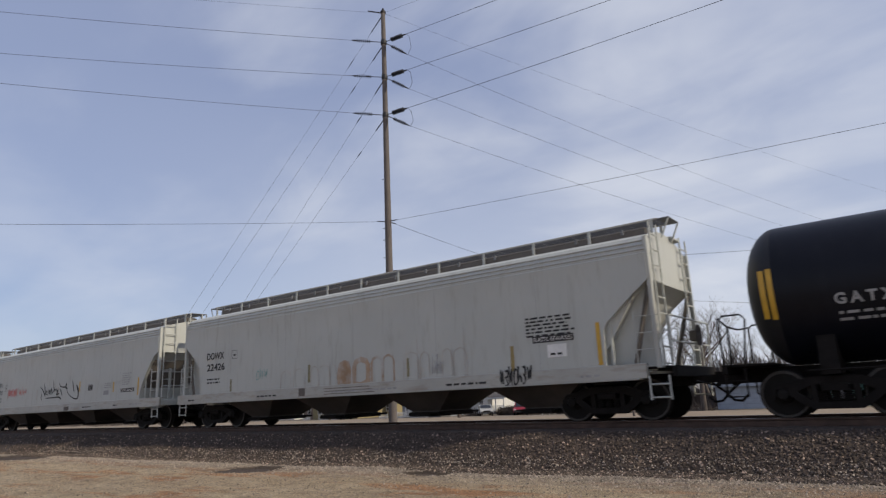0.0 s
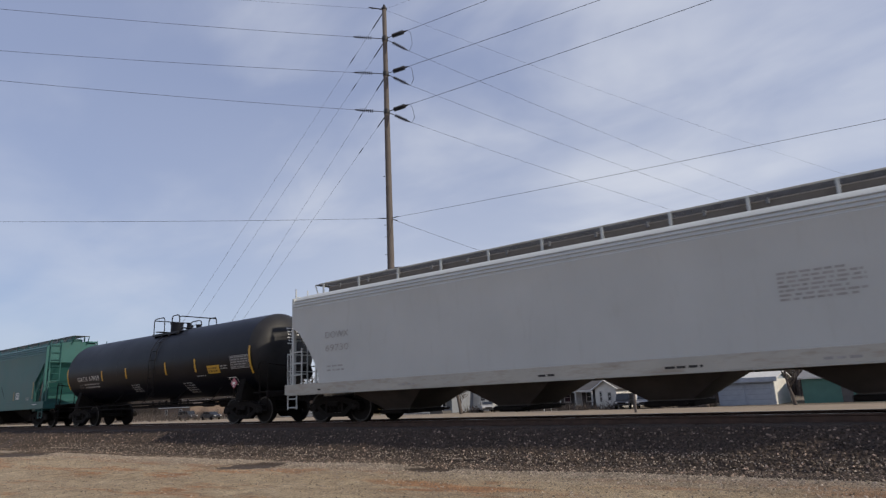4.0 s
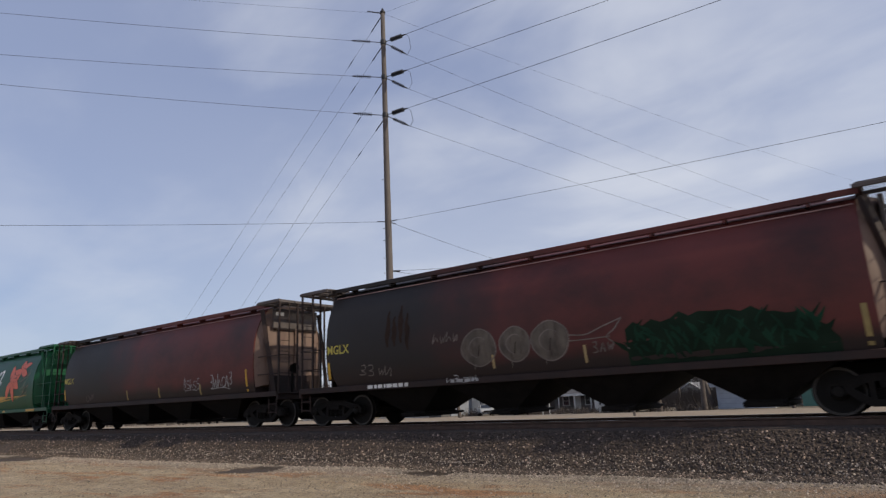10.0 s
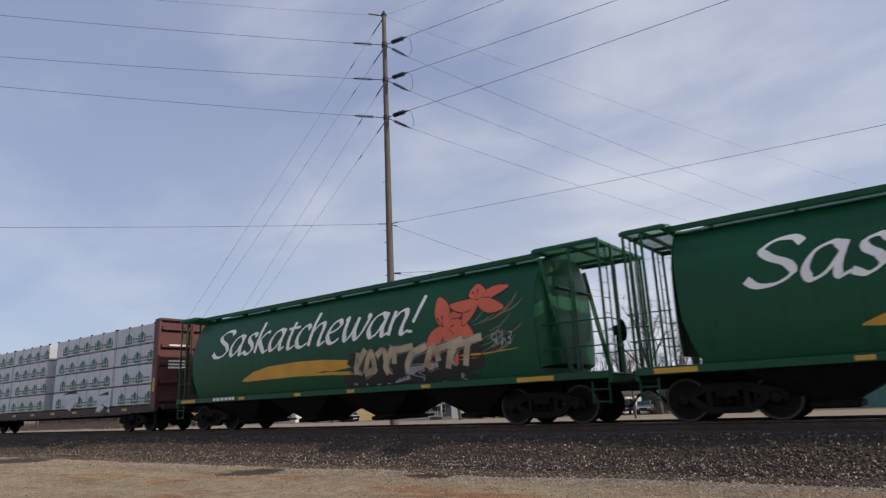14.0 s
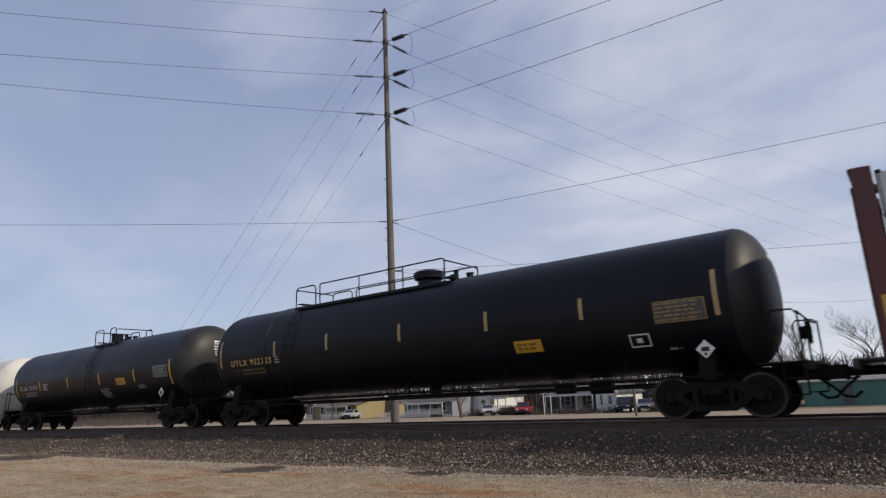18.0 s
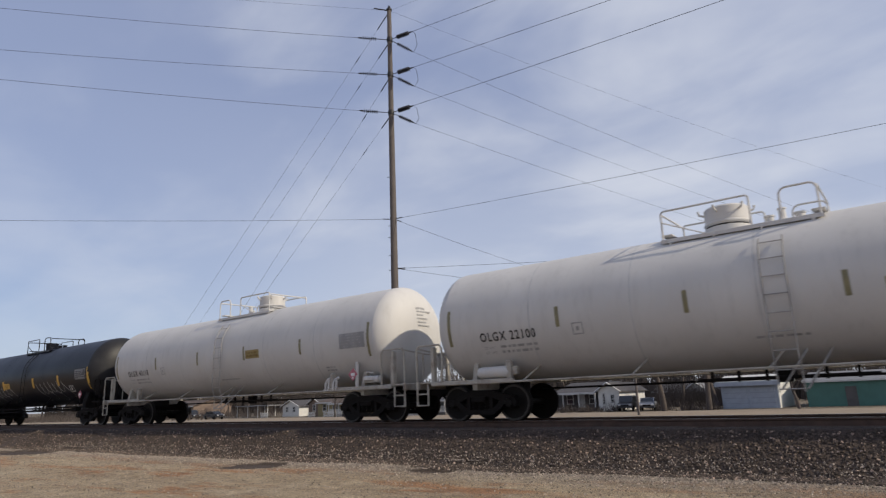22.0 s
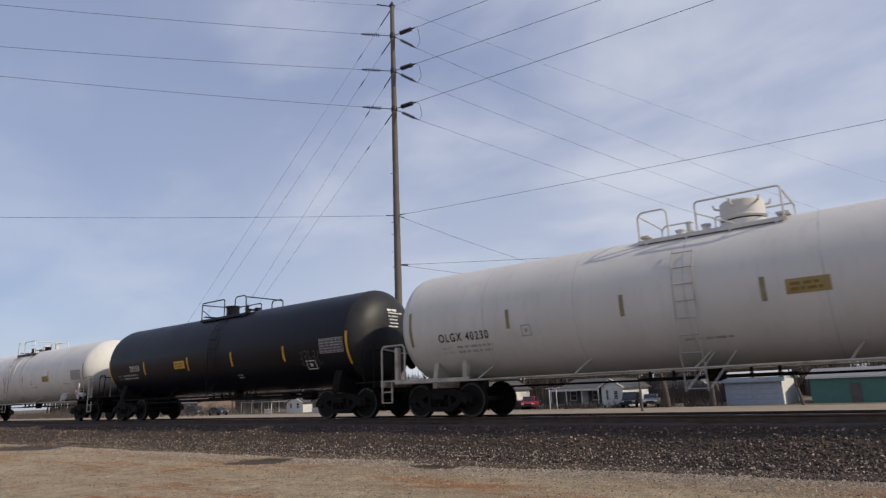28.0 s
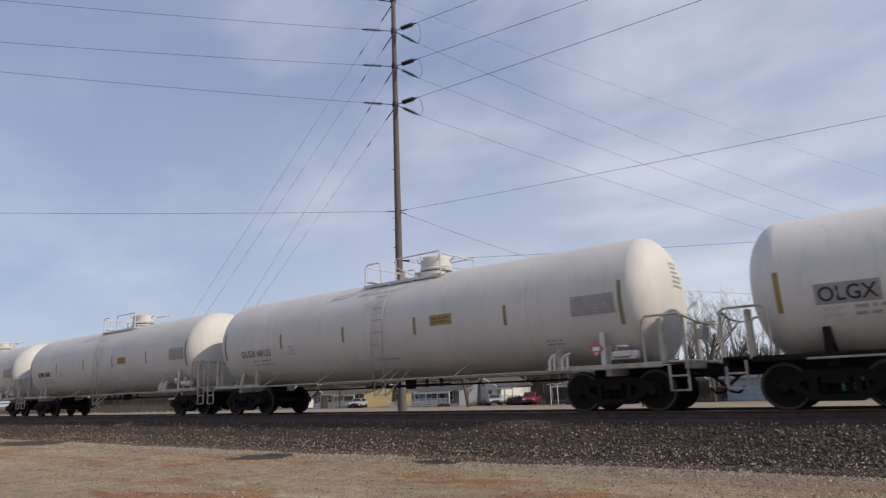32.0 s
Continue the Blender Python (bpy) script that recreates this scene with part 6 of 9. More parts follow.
for k, (u0, u1, z1) in enumerate(((-3.3, -2.8, 1.78), (-2.67, -2.12, 1.80), (-1.85, -1.52, 1.83), (-1.48, -1.02, 1.84), (-0.98, -0.72, 1.84), (1.95, 2.50, 1.96), (2.55, 2.86, 1.93), (3.30, 3.62, 1.96), (3.67, 4.10, 1.95))):
    part("letter_outline", arch(u0, u1, 1.2, z1, 0.026, 0.009 + 0.0005 * (k % 3)), m_ghost, car, "faint sprayed outline")
part("spray_outline", scrawl(2.95, 3.30, 1.35, 1.85, side, 4, 72, 0.02), m_greymark, car, "faint dark sprayed outlines")
for u, z1 in ((1.55, 2.25), (2.06, 2.45), (2.45, 2.42), (4.02, 2.55), (-1.02, 2.05), (3.62, 2.1)):
    part("paint_drip", ribbon(Build(), [(u, 1.2), (u + 0.005, (z1 + 1.2) / 2), (u, z1)], [0.022, 0.018, 0.006], side, 0.0105), m_ghost, car)
for k in range(3):
    part("sill_print", patch(Build(), -1.25, 0.85 - 0.1 * k, 0.95 + 0.08 * k, 0.972 + 0.08 * k, sill_side, 0.007, 1), m_dustspray, car)
part("spray_tag", scrawl(-4.6, -4.0, 1.55, 1.95, side, 3, 73, 0.02), m_teal_tag, car, "small teal scrawl")
part("sill_tag", scrawl(5.08, 5.95, 0.92, 1.38, sill_side, 7, 74, 0.045), m_blackmark, car, "black sprayed scrawl")
for u, w, s in ((-4.5, 1.3, 51), (-0.9, 2.6, 52), (3.4, 1.4, 53), (7.2, 0.5, 54), (-8.6, 0.5, 55)):
    part("sill_print", bars(u, 1.04, w, 1, sill_side, 0.05, 0.1, s), m_blackmark if s % 2 else m_greymark, car)
flat_sheet(car, "sill_plate", -2.4, -2.1, 0.94, 1.18, sill_side, m_darkplate, "dark bolted plate")
for k in range(5):
    flat_sheet(car, "panel_joint", -6.2 + 3.1 * k, -6.19 + 3.1 * k, 1.16, 3.55, side, m_greymark, "", 0.003)

car, surf, half, hb = covered_hopper(-42.95, -24.03, m_grey, "arch", "pale grey covered hopper with black sprayed scrawl on its side", (0.90, 1.22))
writing(car, "DOWX", 0.24, -7.45, 2.30, side, m_blackmark, "black reporting mark", width=0.92)
writing(car, "22270", 0.24, -7.42, 1.90, side, m_blackmark, "black car number", width=0.92)
writing(car, "LD LMT 220500", 0.09, -7.40, 1.66, side, m_blackmark, "small stencilled limit", width=0.88)
writing(car, "LT WT 53500", 0.09, -7.38, 1.50, side, m_blackmark, "small stencilled weight", width=0.88)
part("spray_tag", scrawl(-5.75, -4.4, 1.80, 2.22, side, 7, 81, 0.028), m_pink, car, "pale red sprayed scrawl")
b = Build()
for u0, u1, z0, z1 in ((-6.20, -5.90, 2.10, 2.115), (-6.20, -5.90, 2.385, 2.40), (-6.20, -6.185, 2.115, 2.385), (-5.915, -5.90, 2.115, 2.385), (-6.1, -6.0, 2.20, 2.26)):
    patch(b, u0, u1, z0, z1, side, 0.008, 1)
part("test_stencil", b, m_blackmark, car, "small boxed stencil")
part("spray_tag", scrawl(-5.7, -4.5, 1.86, 2.16, side, 9, 86, 0.03), m_pink, car, "pale red sprayed scrawl")
part("spray_tag", scrawl(-4.3, -3.35, 1.85, 2.2, side, 5, 82, 0.024), m_pink, car, "pale red sprayed scrawl")
# a quick black signature: pointed letters, an underline and a long looping tail
SIGNATURE = (
    [(-1.70, 2.22), (-1.25, 1.95), (-0.88, 1.62)], [(-0.95, 1.60), (-0.98, 1.95), (-1.15, 2.38)], [(-0.78, 1.98), (-0.85, 1.78), (-0.62, 1.68)], [(-0.82, 1.85), (-0.66, 1.90)],
    [(-0.55, 1.62), (-0.42, 1.98), (-0.30, 1.72), (-0.12, 2.05), (-0.02, 1.66)], [(-0.05, 1.68), (0.30, 1.98), (0.38, 1.80)], [(0.05, 2.50), (0.16, 2.10), (0.30, 1.92)],
    [(0.62, 2.02), (0.50, 1.86), (0.78, 1.90), (0.58, 1.66), (0.92, 1.70)], [(0.98, 1.98), (1.18, 1.80), (1.32, 1.55)], [(0.85, 2.32), (1.05, 2.10), (1.70, 2.05), (1.78, 2.24), (1.70, 2.05), (1.95, 1.92)],
    [(1.75, 2.02), (2.05, 1.68), (2.60, 1.42), (3.05, 1.33), (3.28, 1.42), (3.25, 1.80), (3.00, 2.10)], [(2.45, 2.42), (2.60, 2.12), (2.78, 1.72)], [(-1.35, 1.78), (-1.42, 1.52), (-1.30, 1.42)],
    [(-0.85, 1.50), (0.10, 1.50), (0.90, 1.50), (1.25, 1.36)])
for k, run in enumerate(SIGNATURE):
    run = curved([(x * 0.84 - 0.30, 1.76 + (z - 1.76) * 0.82) for x, z in run], 4)
    wide = 0.12 if k == 10 else 0.06
    part("spray_tag", ribbon(Build(), run, [0.02 + wide * (i / (len(run) - 1)) ** (1.6 if k == 10 else 0.5) * (1.0 if i < len(run) - 2 else 0.4) for i in range(len(run))], side, 0.008 + 0.0005 * k), m_blackmark, car, "bold black sprayed stroke")
flat_sheet(car, "print_panel", 3.38, 3.80, 1.72, 1.98, side, m_blackmark, "black printed panel")
part("panel_print", bars(3.42, 1.95, 0.34, 3, lambda z: 1.585, 0.04, 0.09, 44), m_greymark, car)
flat_sheet(car, "grey_panel", 4.85, 5.30, 1.48, 1.66, side, m_panel_w, "grey repainted panel")
part("notice_print", bars(4.9, 1.98, 0.7, 3, side, 0.045, 0.085, 45), m_greymark, car)
part("notice_print", bars(6.42, 2.32, 0.75, 6, side, 0.045, 0.09, 46), m_greymark, car)
flat_sheet(car, "print_panel", 6.34, 7.44, 1.53, 1.68, side, m_blackmark, "black printed panel")
writing(car, "PLASTIC GRANULES", 0.10, 6.40, 1.555, lambda z: 1.585, m_whitemark, "white lettering on black", width=1.0)
for u, z, h in ((-8.0, 1.55, 0.4), (-5.75, 1.75, 0.4), (-2.05, 1.75, 0.45), (0.35, 1.8, 0.45), (2.55, 1.95, 0.45), (5.7, 1.78, 0.42), (7.75, 1.72, 0.7)):
    strip(car, u, z, h, side, m_yellow if u > 2 or u < -7 else m_ghost)
for u, w, s in ((-7.9, 0.3, 51), (1.9, 0.7, 52), (3.0, 0.9, 53), (5.8, 0.4, 55), (7.2, 0.9, 56)):
    part("sill_print", bars(u, 1.04, w, 1, sill_side, 0.05, 0.1, s), m_blackmark if s % 2 else m_greymark, car)
flat_sheet(car, "sill_plate", 1.15, 1.65, 0.88, 1.08, sill_side, m_darkplate, "dark bolted plate")
for k in range(5):
    flat_sheet(car, "panel_joint", -6.2 + 3.1 * k, -6.19 + 3.1 * k, 1.16, 3.55, side, m_greymark, "", 0.003)

car, surf, half, hb = covered_hopper(-63.82, -44.08, m_clean, "arch", "clean pale grey covered hopper with arched end openings", (0.90, 1.22))
writing(car, "DOWX", 0.20, -7.95, 2.55, side, m_greymark, "faded reporting mark", width=1.0)
writing(car, "69730", 0.20, -7.95, 2.15, side, m_greymark, "faded car number", width=1.0)
part("data_print", bars(-7.9, 1.72, 0.8, 2, side, 0.05, 0.12, 35), m_greymark, car)
part("notice_print", bars(4.75, 2.68, 1.5, 7, side, 0.045, 0.085, 43), m_greymark, car)
part("notice_print", bars(7.4, 2.12, 0.75, 3, side, 0.045, 0.09, 48), m_greymark, car)
for u, w, s in ((-8.3, 0.2, 51), (-5, 0.6, 52), (-0.6, 0.5, 53), (2.4, 1.0, 55), (5.3, 0.6, 56), (7.6, 0.9, 57)):
    part("sill_print", bars(u, 1.04, w, 1, sill_side, 0.05, 0.1, s), m_blackmark if s % 2 else m_greymark, car)
strip(car, 8.1, 0.95, 0.16, sill_side, m_yellow, 0.9)

tank_car(-80.69, -65.39, False, "GATX", "67859", 5, r=1.44, zc=2.47, label=BLACK_TANK, strips=((-7.05, 0.95), (-3.66, 0.45), (-1.53, 0.45), (1.62, 0.5), (3.71, 0.5), (7.1, 0.95)), strip_z=2.2, text=(-6.02, 2.02, 2.07),
         yellow=(4.48, 1.98), panel=(5.95, 2.15), square=(5.58, 1.52), rails=((-0.43, 0.4), (0.98, 1.55)), dome=-0.1, ladder_x=0.7, prints=((-1.35, 1.70, 0.75, 4), (2.55, 1.6, 0.7, 5), (3.7, 1.82, 0.65, 1), (5.3, 2.1, 0.5, 2)))

car, surf, half, hb = covered_hopper(-98.7, -82.18, m_teal, "wedge", "teal green covered hopper with wedge-shaped ends", (0.94, 1.28))
side_e = lambda z: 1.56
writing(car, "ICCX", 0.23, -6.56, 2.48, side_e, m_whitemark, "white reporting mark", width=0.75)
writing(car, "74069", 0.24, -6.54, 2.05, side_e, m_whitemark, "white car number", width=0.93)
part("data_print", bars(-6.48, 1.62, 0.62, 2, side_e, 0.05, 0.11, 61), m_greymark, car)
b = Build()
blob(b, [(-3.82, 1.62), (-3.62, 1.82), (-3.82, 2.02), (-4.02, 1.82)], side_e)
part("emblem", b, m_whitemark, car, "small white diamond emblem")
for u, z, h in ((-7.06, 1.78, 0.7), (-4.62, 1.64, 0.38), (-1.06, 1.65, 0.42), (0.91, 1.65, 0.45), (4.40, 1.64, 0.45), (6.78, 1.86, 0.85)):
    strip(car, u, z, h, side_e, m_dullyellow)
b = Build()
for u0, u1, z0, z1 in ((4.66, 5.12, 1.46, 1.49), (4.66, 5.12, 1.75, 1.78), (4.66, 4.69, 1.49, 1.75), (5.09, 5.12, 1.49, 1.75)):
    patch(b, u0, u1, z0, z1, side_e, 0.008, 1)
part("test_stencil", b, m_whitemark, car)
part("stencil_print", bars(4.72, 1.70, 0.34, 3, side_e, 0.045, 0.08, 62, 0.01), m_whitemark, car)
part("notice_print", bars(6.0, 1.52, 0.45, 2, side_e, 0.05, 0.09, 63), m_greymark, car)
for pts, w in (([(-1.90, 1.95), (-1.62, 1.70), (-1.36, 1.41)], (0.03, 0.11, 0.03)), ([(2.52, 2.20), (2.80, 1.92), (3.15, 1.56)], (0.02, 0.05, 0.02)), ([(-2.75, 2.02), (-2.85, 1.84)], (0.04, 0.02))):
    part("scrape", ribbon(Build(), pts, list(w), side_e, 0.005), m_under, car, "dark scraped streak")
part("sill_print", bars(7.0, 1.16, 0.55, 1, lambda z: 1.604, 0.04, 0.07, 64), m_whitemark, car)
part("sill_print", bars(-7.8, 1.08, 0.3, 1, lambda z: 1.604, 0.05, 0.09, 65), m_whitemark, car)

car, surf, half, xb = tank_car(-115.50, -100.22, False, "UTLX", "667547", 7, r=1.45, zc=2.48, label="black tank car with yellow lettering and sprayed scrawl", ink=m_cream, strips=((-6.95, 0.95), (-3.85, 0.5), (-1.37, 0.5), (1.31, 0.5), (3.78, 0.5), (7.04, 0.95)),
         strip_z=2.3, text=(-6.15, 2.1, 2.25), yellow=(2.72, 2.08), panel=(5.49, 2.2), square=(4.87, 1.75), rails=((-1.7, 0.05), (1.0, 1.9)), dome=-0.75, ladder_x=0.5, prints=((-1.7, 2.0, 0.5, 3),))
m_amber = material("amber_emblem_paint", (0.42, 0.17, 0.035), 0.5, vary=0.15, scale=4.0)
for k in range(5):
    part("emblem_line", patch(Build(), -2.22, -1.62 + 0.02 * (k % 2), 2.86 + 0.075 * k, 2.895 + 0.075 * k, surf, 0.009, 1), m_dimgold, car)
b = Build()
blob(b, [(-2.75, 2.52), (-1.65, 2.52), (-1.52, 2.66), (-1.65, 2.78), (-2.75, 2.72), (-2.8, 2.6)], surf, 0.008)
part("emblem", b, m_faint, car, "dark pill-shaped emblem with grey rim")
pill = [(-2.75, 2.52), (-1.65, 2.52), (-1.52, 2.66), (-1.65, 2.78), (-2.2, 2.75)]
part("emblem_rim", ribbon(Build(), pill, 0.022, surf, 0.011), m_greymark, car)
for k in range(9):
    u = -2.70 + 0.125 * k
    part("emblem_bar", blob(Build(), [(u, 2.57), (u + 0.085, 2.57), (u + 0.125, 2.70), (u + 0.04, 2.70)], surf, 0.013), m_amber if k < 4 else m_greymark, car)
part("spray_tag", scrawl(1.55, 3.5, 1.45, 2.0, surf, 7, 91, 0.05), m_greymark, car, "grey sprayed scrawl")

m_ruststain = material("rust_stain_on_soot", (0.030, 0.018, 0.014), 0.8, spec=0.15, vary=0.35, scale=2.0)
m_ghostbrown = material("faint_dust_on_brown", (0.105, 0.088, 0.070), 0.8, vary=0.35, scale=2.5, dirt=(0.035, 0.022, 0.020), dirt_amount=0.9, spread=0.47, dirt_scale=(2.5, 2.5, 1.0))
m_deepgreen = material("deep_green_spray", (0.011, 0.023, 0.0145), 0.85, spec=0.1, vary=0.3, scale=2.0)
# two brown grain hoppers
for k, (xl, xr, lab) in enumerate(((-133.4, -116.5, "oxide brown grain hopper with sprayed letters and soot stains"), (-151.44, -134.3, "oxide brown grain hopper with dark stained ends"))):
    car, surf, half, bl = cylinder_hopper(xl, xr, m_brown, lab)
    writing(car, "MGLX", 0.26, bl + 0.12, 2.14, surf, m_lemon, "yellow reporting mark", width=0.92, bold=0.004)
    if k == 0:
        b = Build()
        for u, w, h in ((-2.57, 1.06, 0.92), (-1.40, 0.87, 0.84), (-0.50, 1.0, 0.92)):
            loop = lambda k, u=u, w=w, h=h: [(u + w / 2 + k * w / 2 * math.cos(a) * (1 + 0.04 * math.sin(3 * a + u)), 1.90 + k * h / 2 * math.sin(a) * (1 + 0.03 * math.cos(4 * a))) for a in [i * math.pi / 16 for i in range(33)]]
            part("sprayed_letter", blob(Build(), loop(1.0)[:-1], surf, 0.006), m_ghostbrown, car, "faded pale sprayed letter")
            part("letter_outline", ribbon(Build(), loop(1.0), 0.03, surf, 0.010), m_dustspray, car)
            part("letter_outline", ribbon(Build(), loop(0.55)[4:24], [0.012 + 0.02 * math.sin(math.pi * i / 19) for i in range(20)], surf, 0.0105), m_dustspray, car)
            part("letter_outline", ribbon(Build(), [(u + w * 0.47, 1.68), (u + w * 0.53, 1.96)], [0.035, 0.02], surf, 0.011), m_endgrime, car)
            part("paint_drip", ribbon(Build(), [(u + w * 0.35, 1.50), (u + w * 0.33, 1.34)], [0.03, 0.012], surf, 0.009), m_dustspray, car)
        rr = random.Random(17)
        for i in range(4):
            u, z1, z0 = bl + 2.6 + 0.24 * i, rr.uniform(3.0, 3.4), rr.uniform(1.65, 2.3)
            run = [(u + rr.uniform(-0.03, 0.03), z1 + (z0 - z1) * k / 7) for k in range(8)]
            part("rust_streak", ribbon(Build(), run, [rr.uniform(0.12, 0.22) * (0.35 + 0.65 * math.sin(math.pi * k / 7)) for k in range(8)], surf, 0.005 + 0.0003 * i), m_ruststain, car, "long rust-brown streak")
        part("spray_outline", scrawl(-3.5, -2.62, 2.12, 2.44, surf, 4, 101, 0.028), m_dustspray, car)
        for run, w in (([(0.48, 1.98), (0.9, 1.95), (1.3, 2.08), (1.8, 2.24)], 0.03), ([(0.48, 1.84), (0.95, 1.84), (1.5, 1.86)], 0.025), ([(1.8, 2.24), (1.62, 2.02), (1.42, 1.84), (1.75, 1.62), (1.9, 1.55)], 0.03)):
            part("spray_outline", ribbon(Build(), curved(run, 5), w, surf, 0.009), m_dustspray, car)
        part("spray_outline", scrawl(1.05, 1.55, 1.55, 1.80, surf, 3, 102, 0.025), m_dustspray, car)
        part("spray_outline", scrawl(-6.3, -5.0, 1.40, 1.72, surf, 4, 103, 0.03), m_dustspray, car)
        part("sill_tag", scrawl(-3.15, -2.2, 1.07, 1.24, lambda z: 1.50, 4, 109, 0.02), m_greymark, car)
        r = random.Random(8)
        edge = [(1.85 + 0.2 * i, 1.98 + 0.20 * math.sin(0.8 * (0.25 + 0.2 * i)) + r.uniform(-0.09, 0.07) - 0.16 * max(0, i - 17)) for i in range(21)]
        b = Build()
        for (ua, za), (ub, zb) in zip(edge, edge[1:]):
            for m in range(4):
                low = 1.18
                f0, f1 = m / 4, (m + 1) / 4
                quad = [(ua, low + (za - low) * f0), (ub, low + (zb - low) * f0), (ub, low + (zb - low) * f1), (ua, low + (za - low) * f1)]
                b.add([(x, -surf(z) - 0.0055, z) for x, z in quad], [(0, 1, 2, 3)])
        part("spray_field", b, m_deepgreen, car, "dark green sprayed field")
        for i in range(90):
            u, z = r.uniform(1.85, 5.7), r.uniform(1.25, 1.75)
            reach, lean = r.uniform(0.15, 0.5), r.uniform(-0.45, 0.3)
            part("spray_stroke", ribbon(Build(), [(u, z), (u + lean * 0.45, z + reach * 0.55), (u + lean, z + reach)], [0.025, r.uniform(0.05, 0.12), 0.015], surf, 0.0065 + 0.0002 * i), m_spraygreen if i % 3 else m_deepgreen, car)
        part("sill_name", bars(-6.0, 1.15, 1.55, 1, lambda z: 1.50, 0.10, 0.1, 104), m_whitemark, car, "white lettering bars")
        part("sill_print", bars(-3.0, 1.15, 0.9, 1, lambda z: 1.50, 0.08, 0.1, 105), m_greymark, car)
        strip(car, 0.85, 1.52, 0.40, surf, m_tanstrip, 0.07)
        strip(car, -1.64, 1.52, 0.34, surf, m_tanstrip, 0.07)
        strip(car, half - 2.16, 1.62, 0.75, surf, m_dullyellow)
    else:
        part("spray_tag", scrawl(2.33, 3.4, 1.45, 1.85, surf, 5, 106, 0.028), m_greymark, car, "pale grey sprayed scrawl")
        part("spray_tag", scrawl(4.05, 5.45, 1.45, 1.95, surf, 6, 107, 0.035), m_greymark, car, "pale grey sprayed scrawl")
        part("spray_tag", scrawl(-5.6, -4.9, 1.3, 1.6, surf, 3, 108, 0.025), m_dustspray, car)
        for u, h in ((-1.94, 0.4), (0.55, 0.4), (3.4, 0.4), (6.2, 0.75)):
            strip(car, u, 1.42 if h < 0.5 else 1.6, h, surf, m_yellow if h > 0.5 else m_dullyellow)
    strip(car, bl + 0.15, 1.65, 0.5, surf, m_yellow)

# two green grain hoppers with lilies
m_petalline = material("dark_petal_outline", (0.035, 0.009, 0.007), 0.6, vary=0.1)
m_grassline = material("olive_grass_strokes", (0.17, 0.155, 0.095), 0.6, vary=0.3)


def petal(car, c, tip, wide, surf, bend=0.0, k=0):
    wide *= 1.22
    c, tip = Vector(c), Vector(tip)
    d = tip - c
    nrm = Vector((-d.y, d.x)).normalized()
    shape = []
    for grow, mat, off, name in ((0.036, m_petalline, 0.008, "petal_outline"), (0.0, m_orange, 0.0105, "petal")):
        up, lo = [], []
        for i in range(9):
            s = i / 8
            mid = c + d * (s * (1 + grow)) + nrm * bend * math.sin(math.pi * s)
            w = (wide + grow * 2) * (math.sin(math.pi * min(1, s * 0.93 + 0.04)) ** 0.75) * (1 - 0.25 * s) + 0.01
            up.append(tuple(mid + nrm * w / 2))
            lo.append(tuple(mid - nrm * w / 2))
        pts = [(Vector(a) + Vector(b)) / 2 for a, b in zip(up, lo)]
        ws = [(Vector(a) - Vector(b)).length for a, b in zip(up, lo)]
        fine_p, fine_w = [tuple(p) for p in pts], ws
        part(name, ribbon(Build(), fine_p, fine_w, surf, off + 0.0006 * k), mat, car)


m_snow = material("bright_white_lettering", (0.82, 0.82, 0.80), 0.55, vary=0.05, scale=2.0)


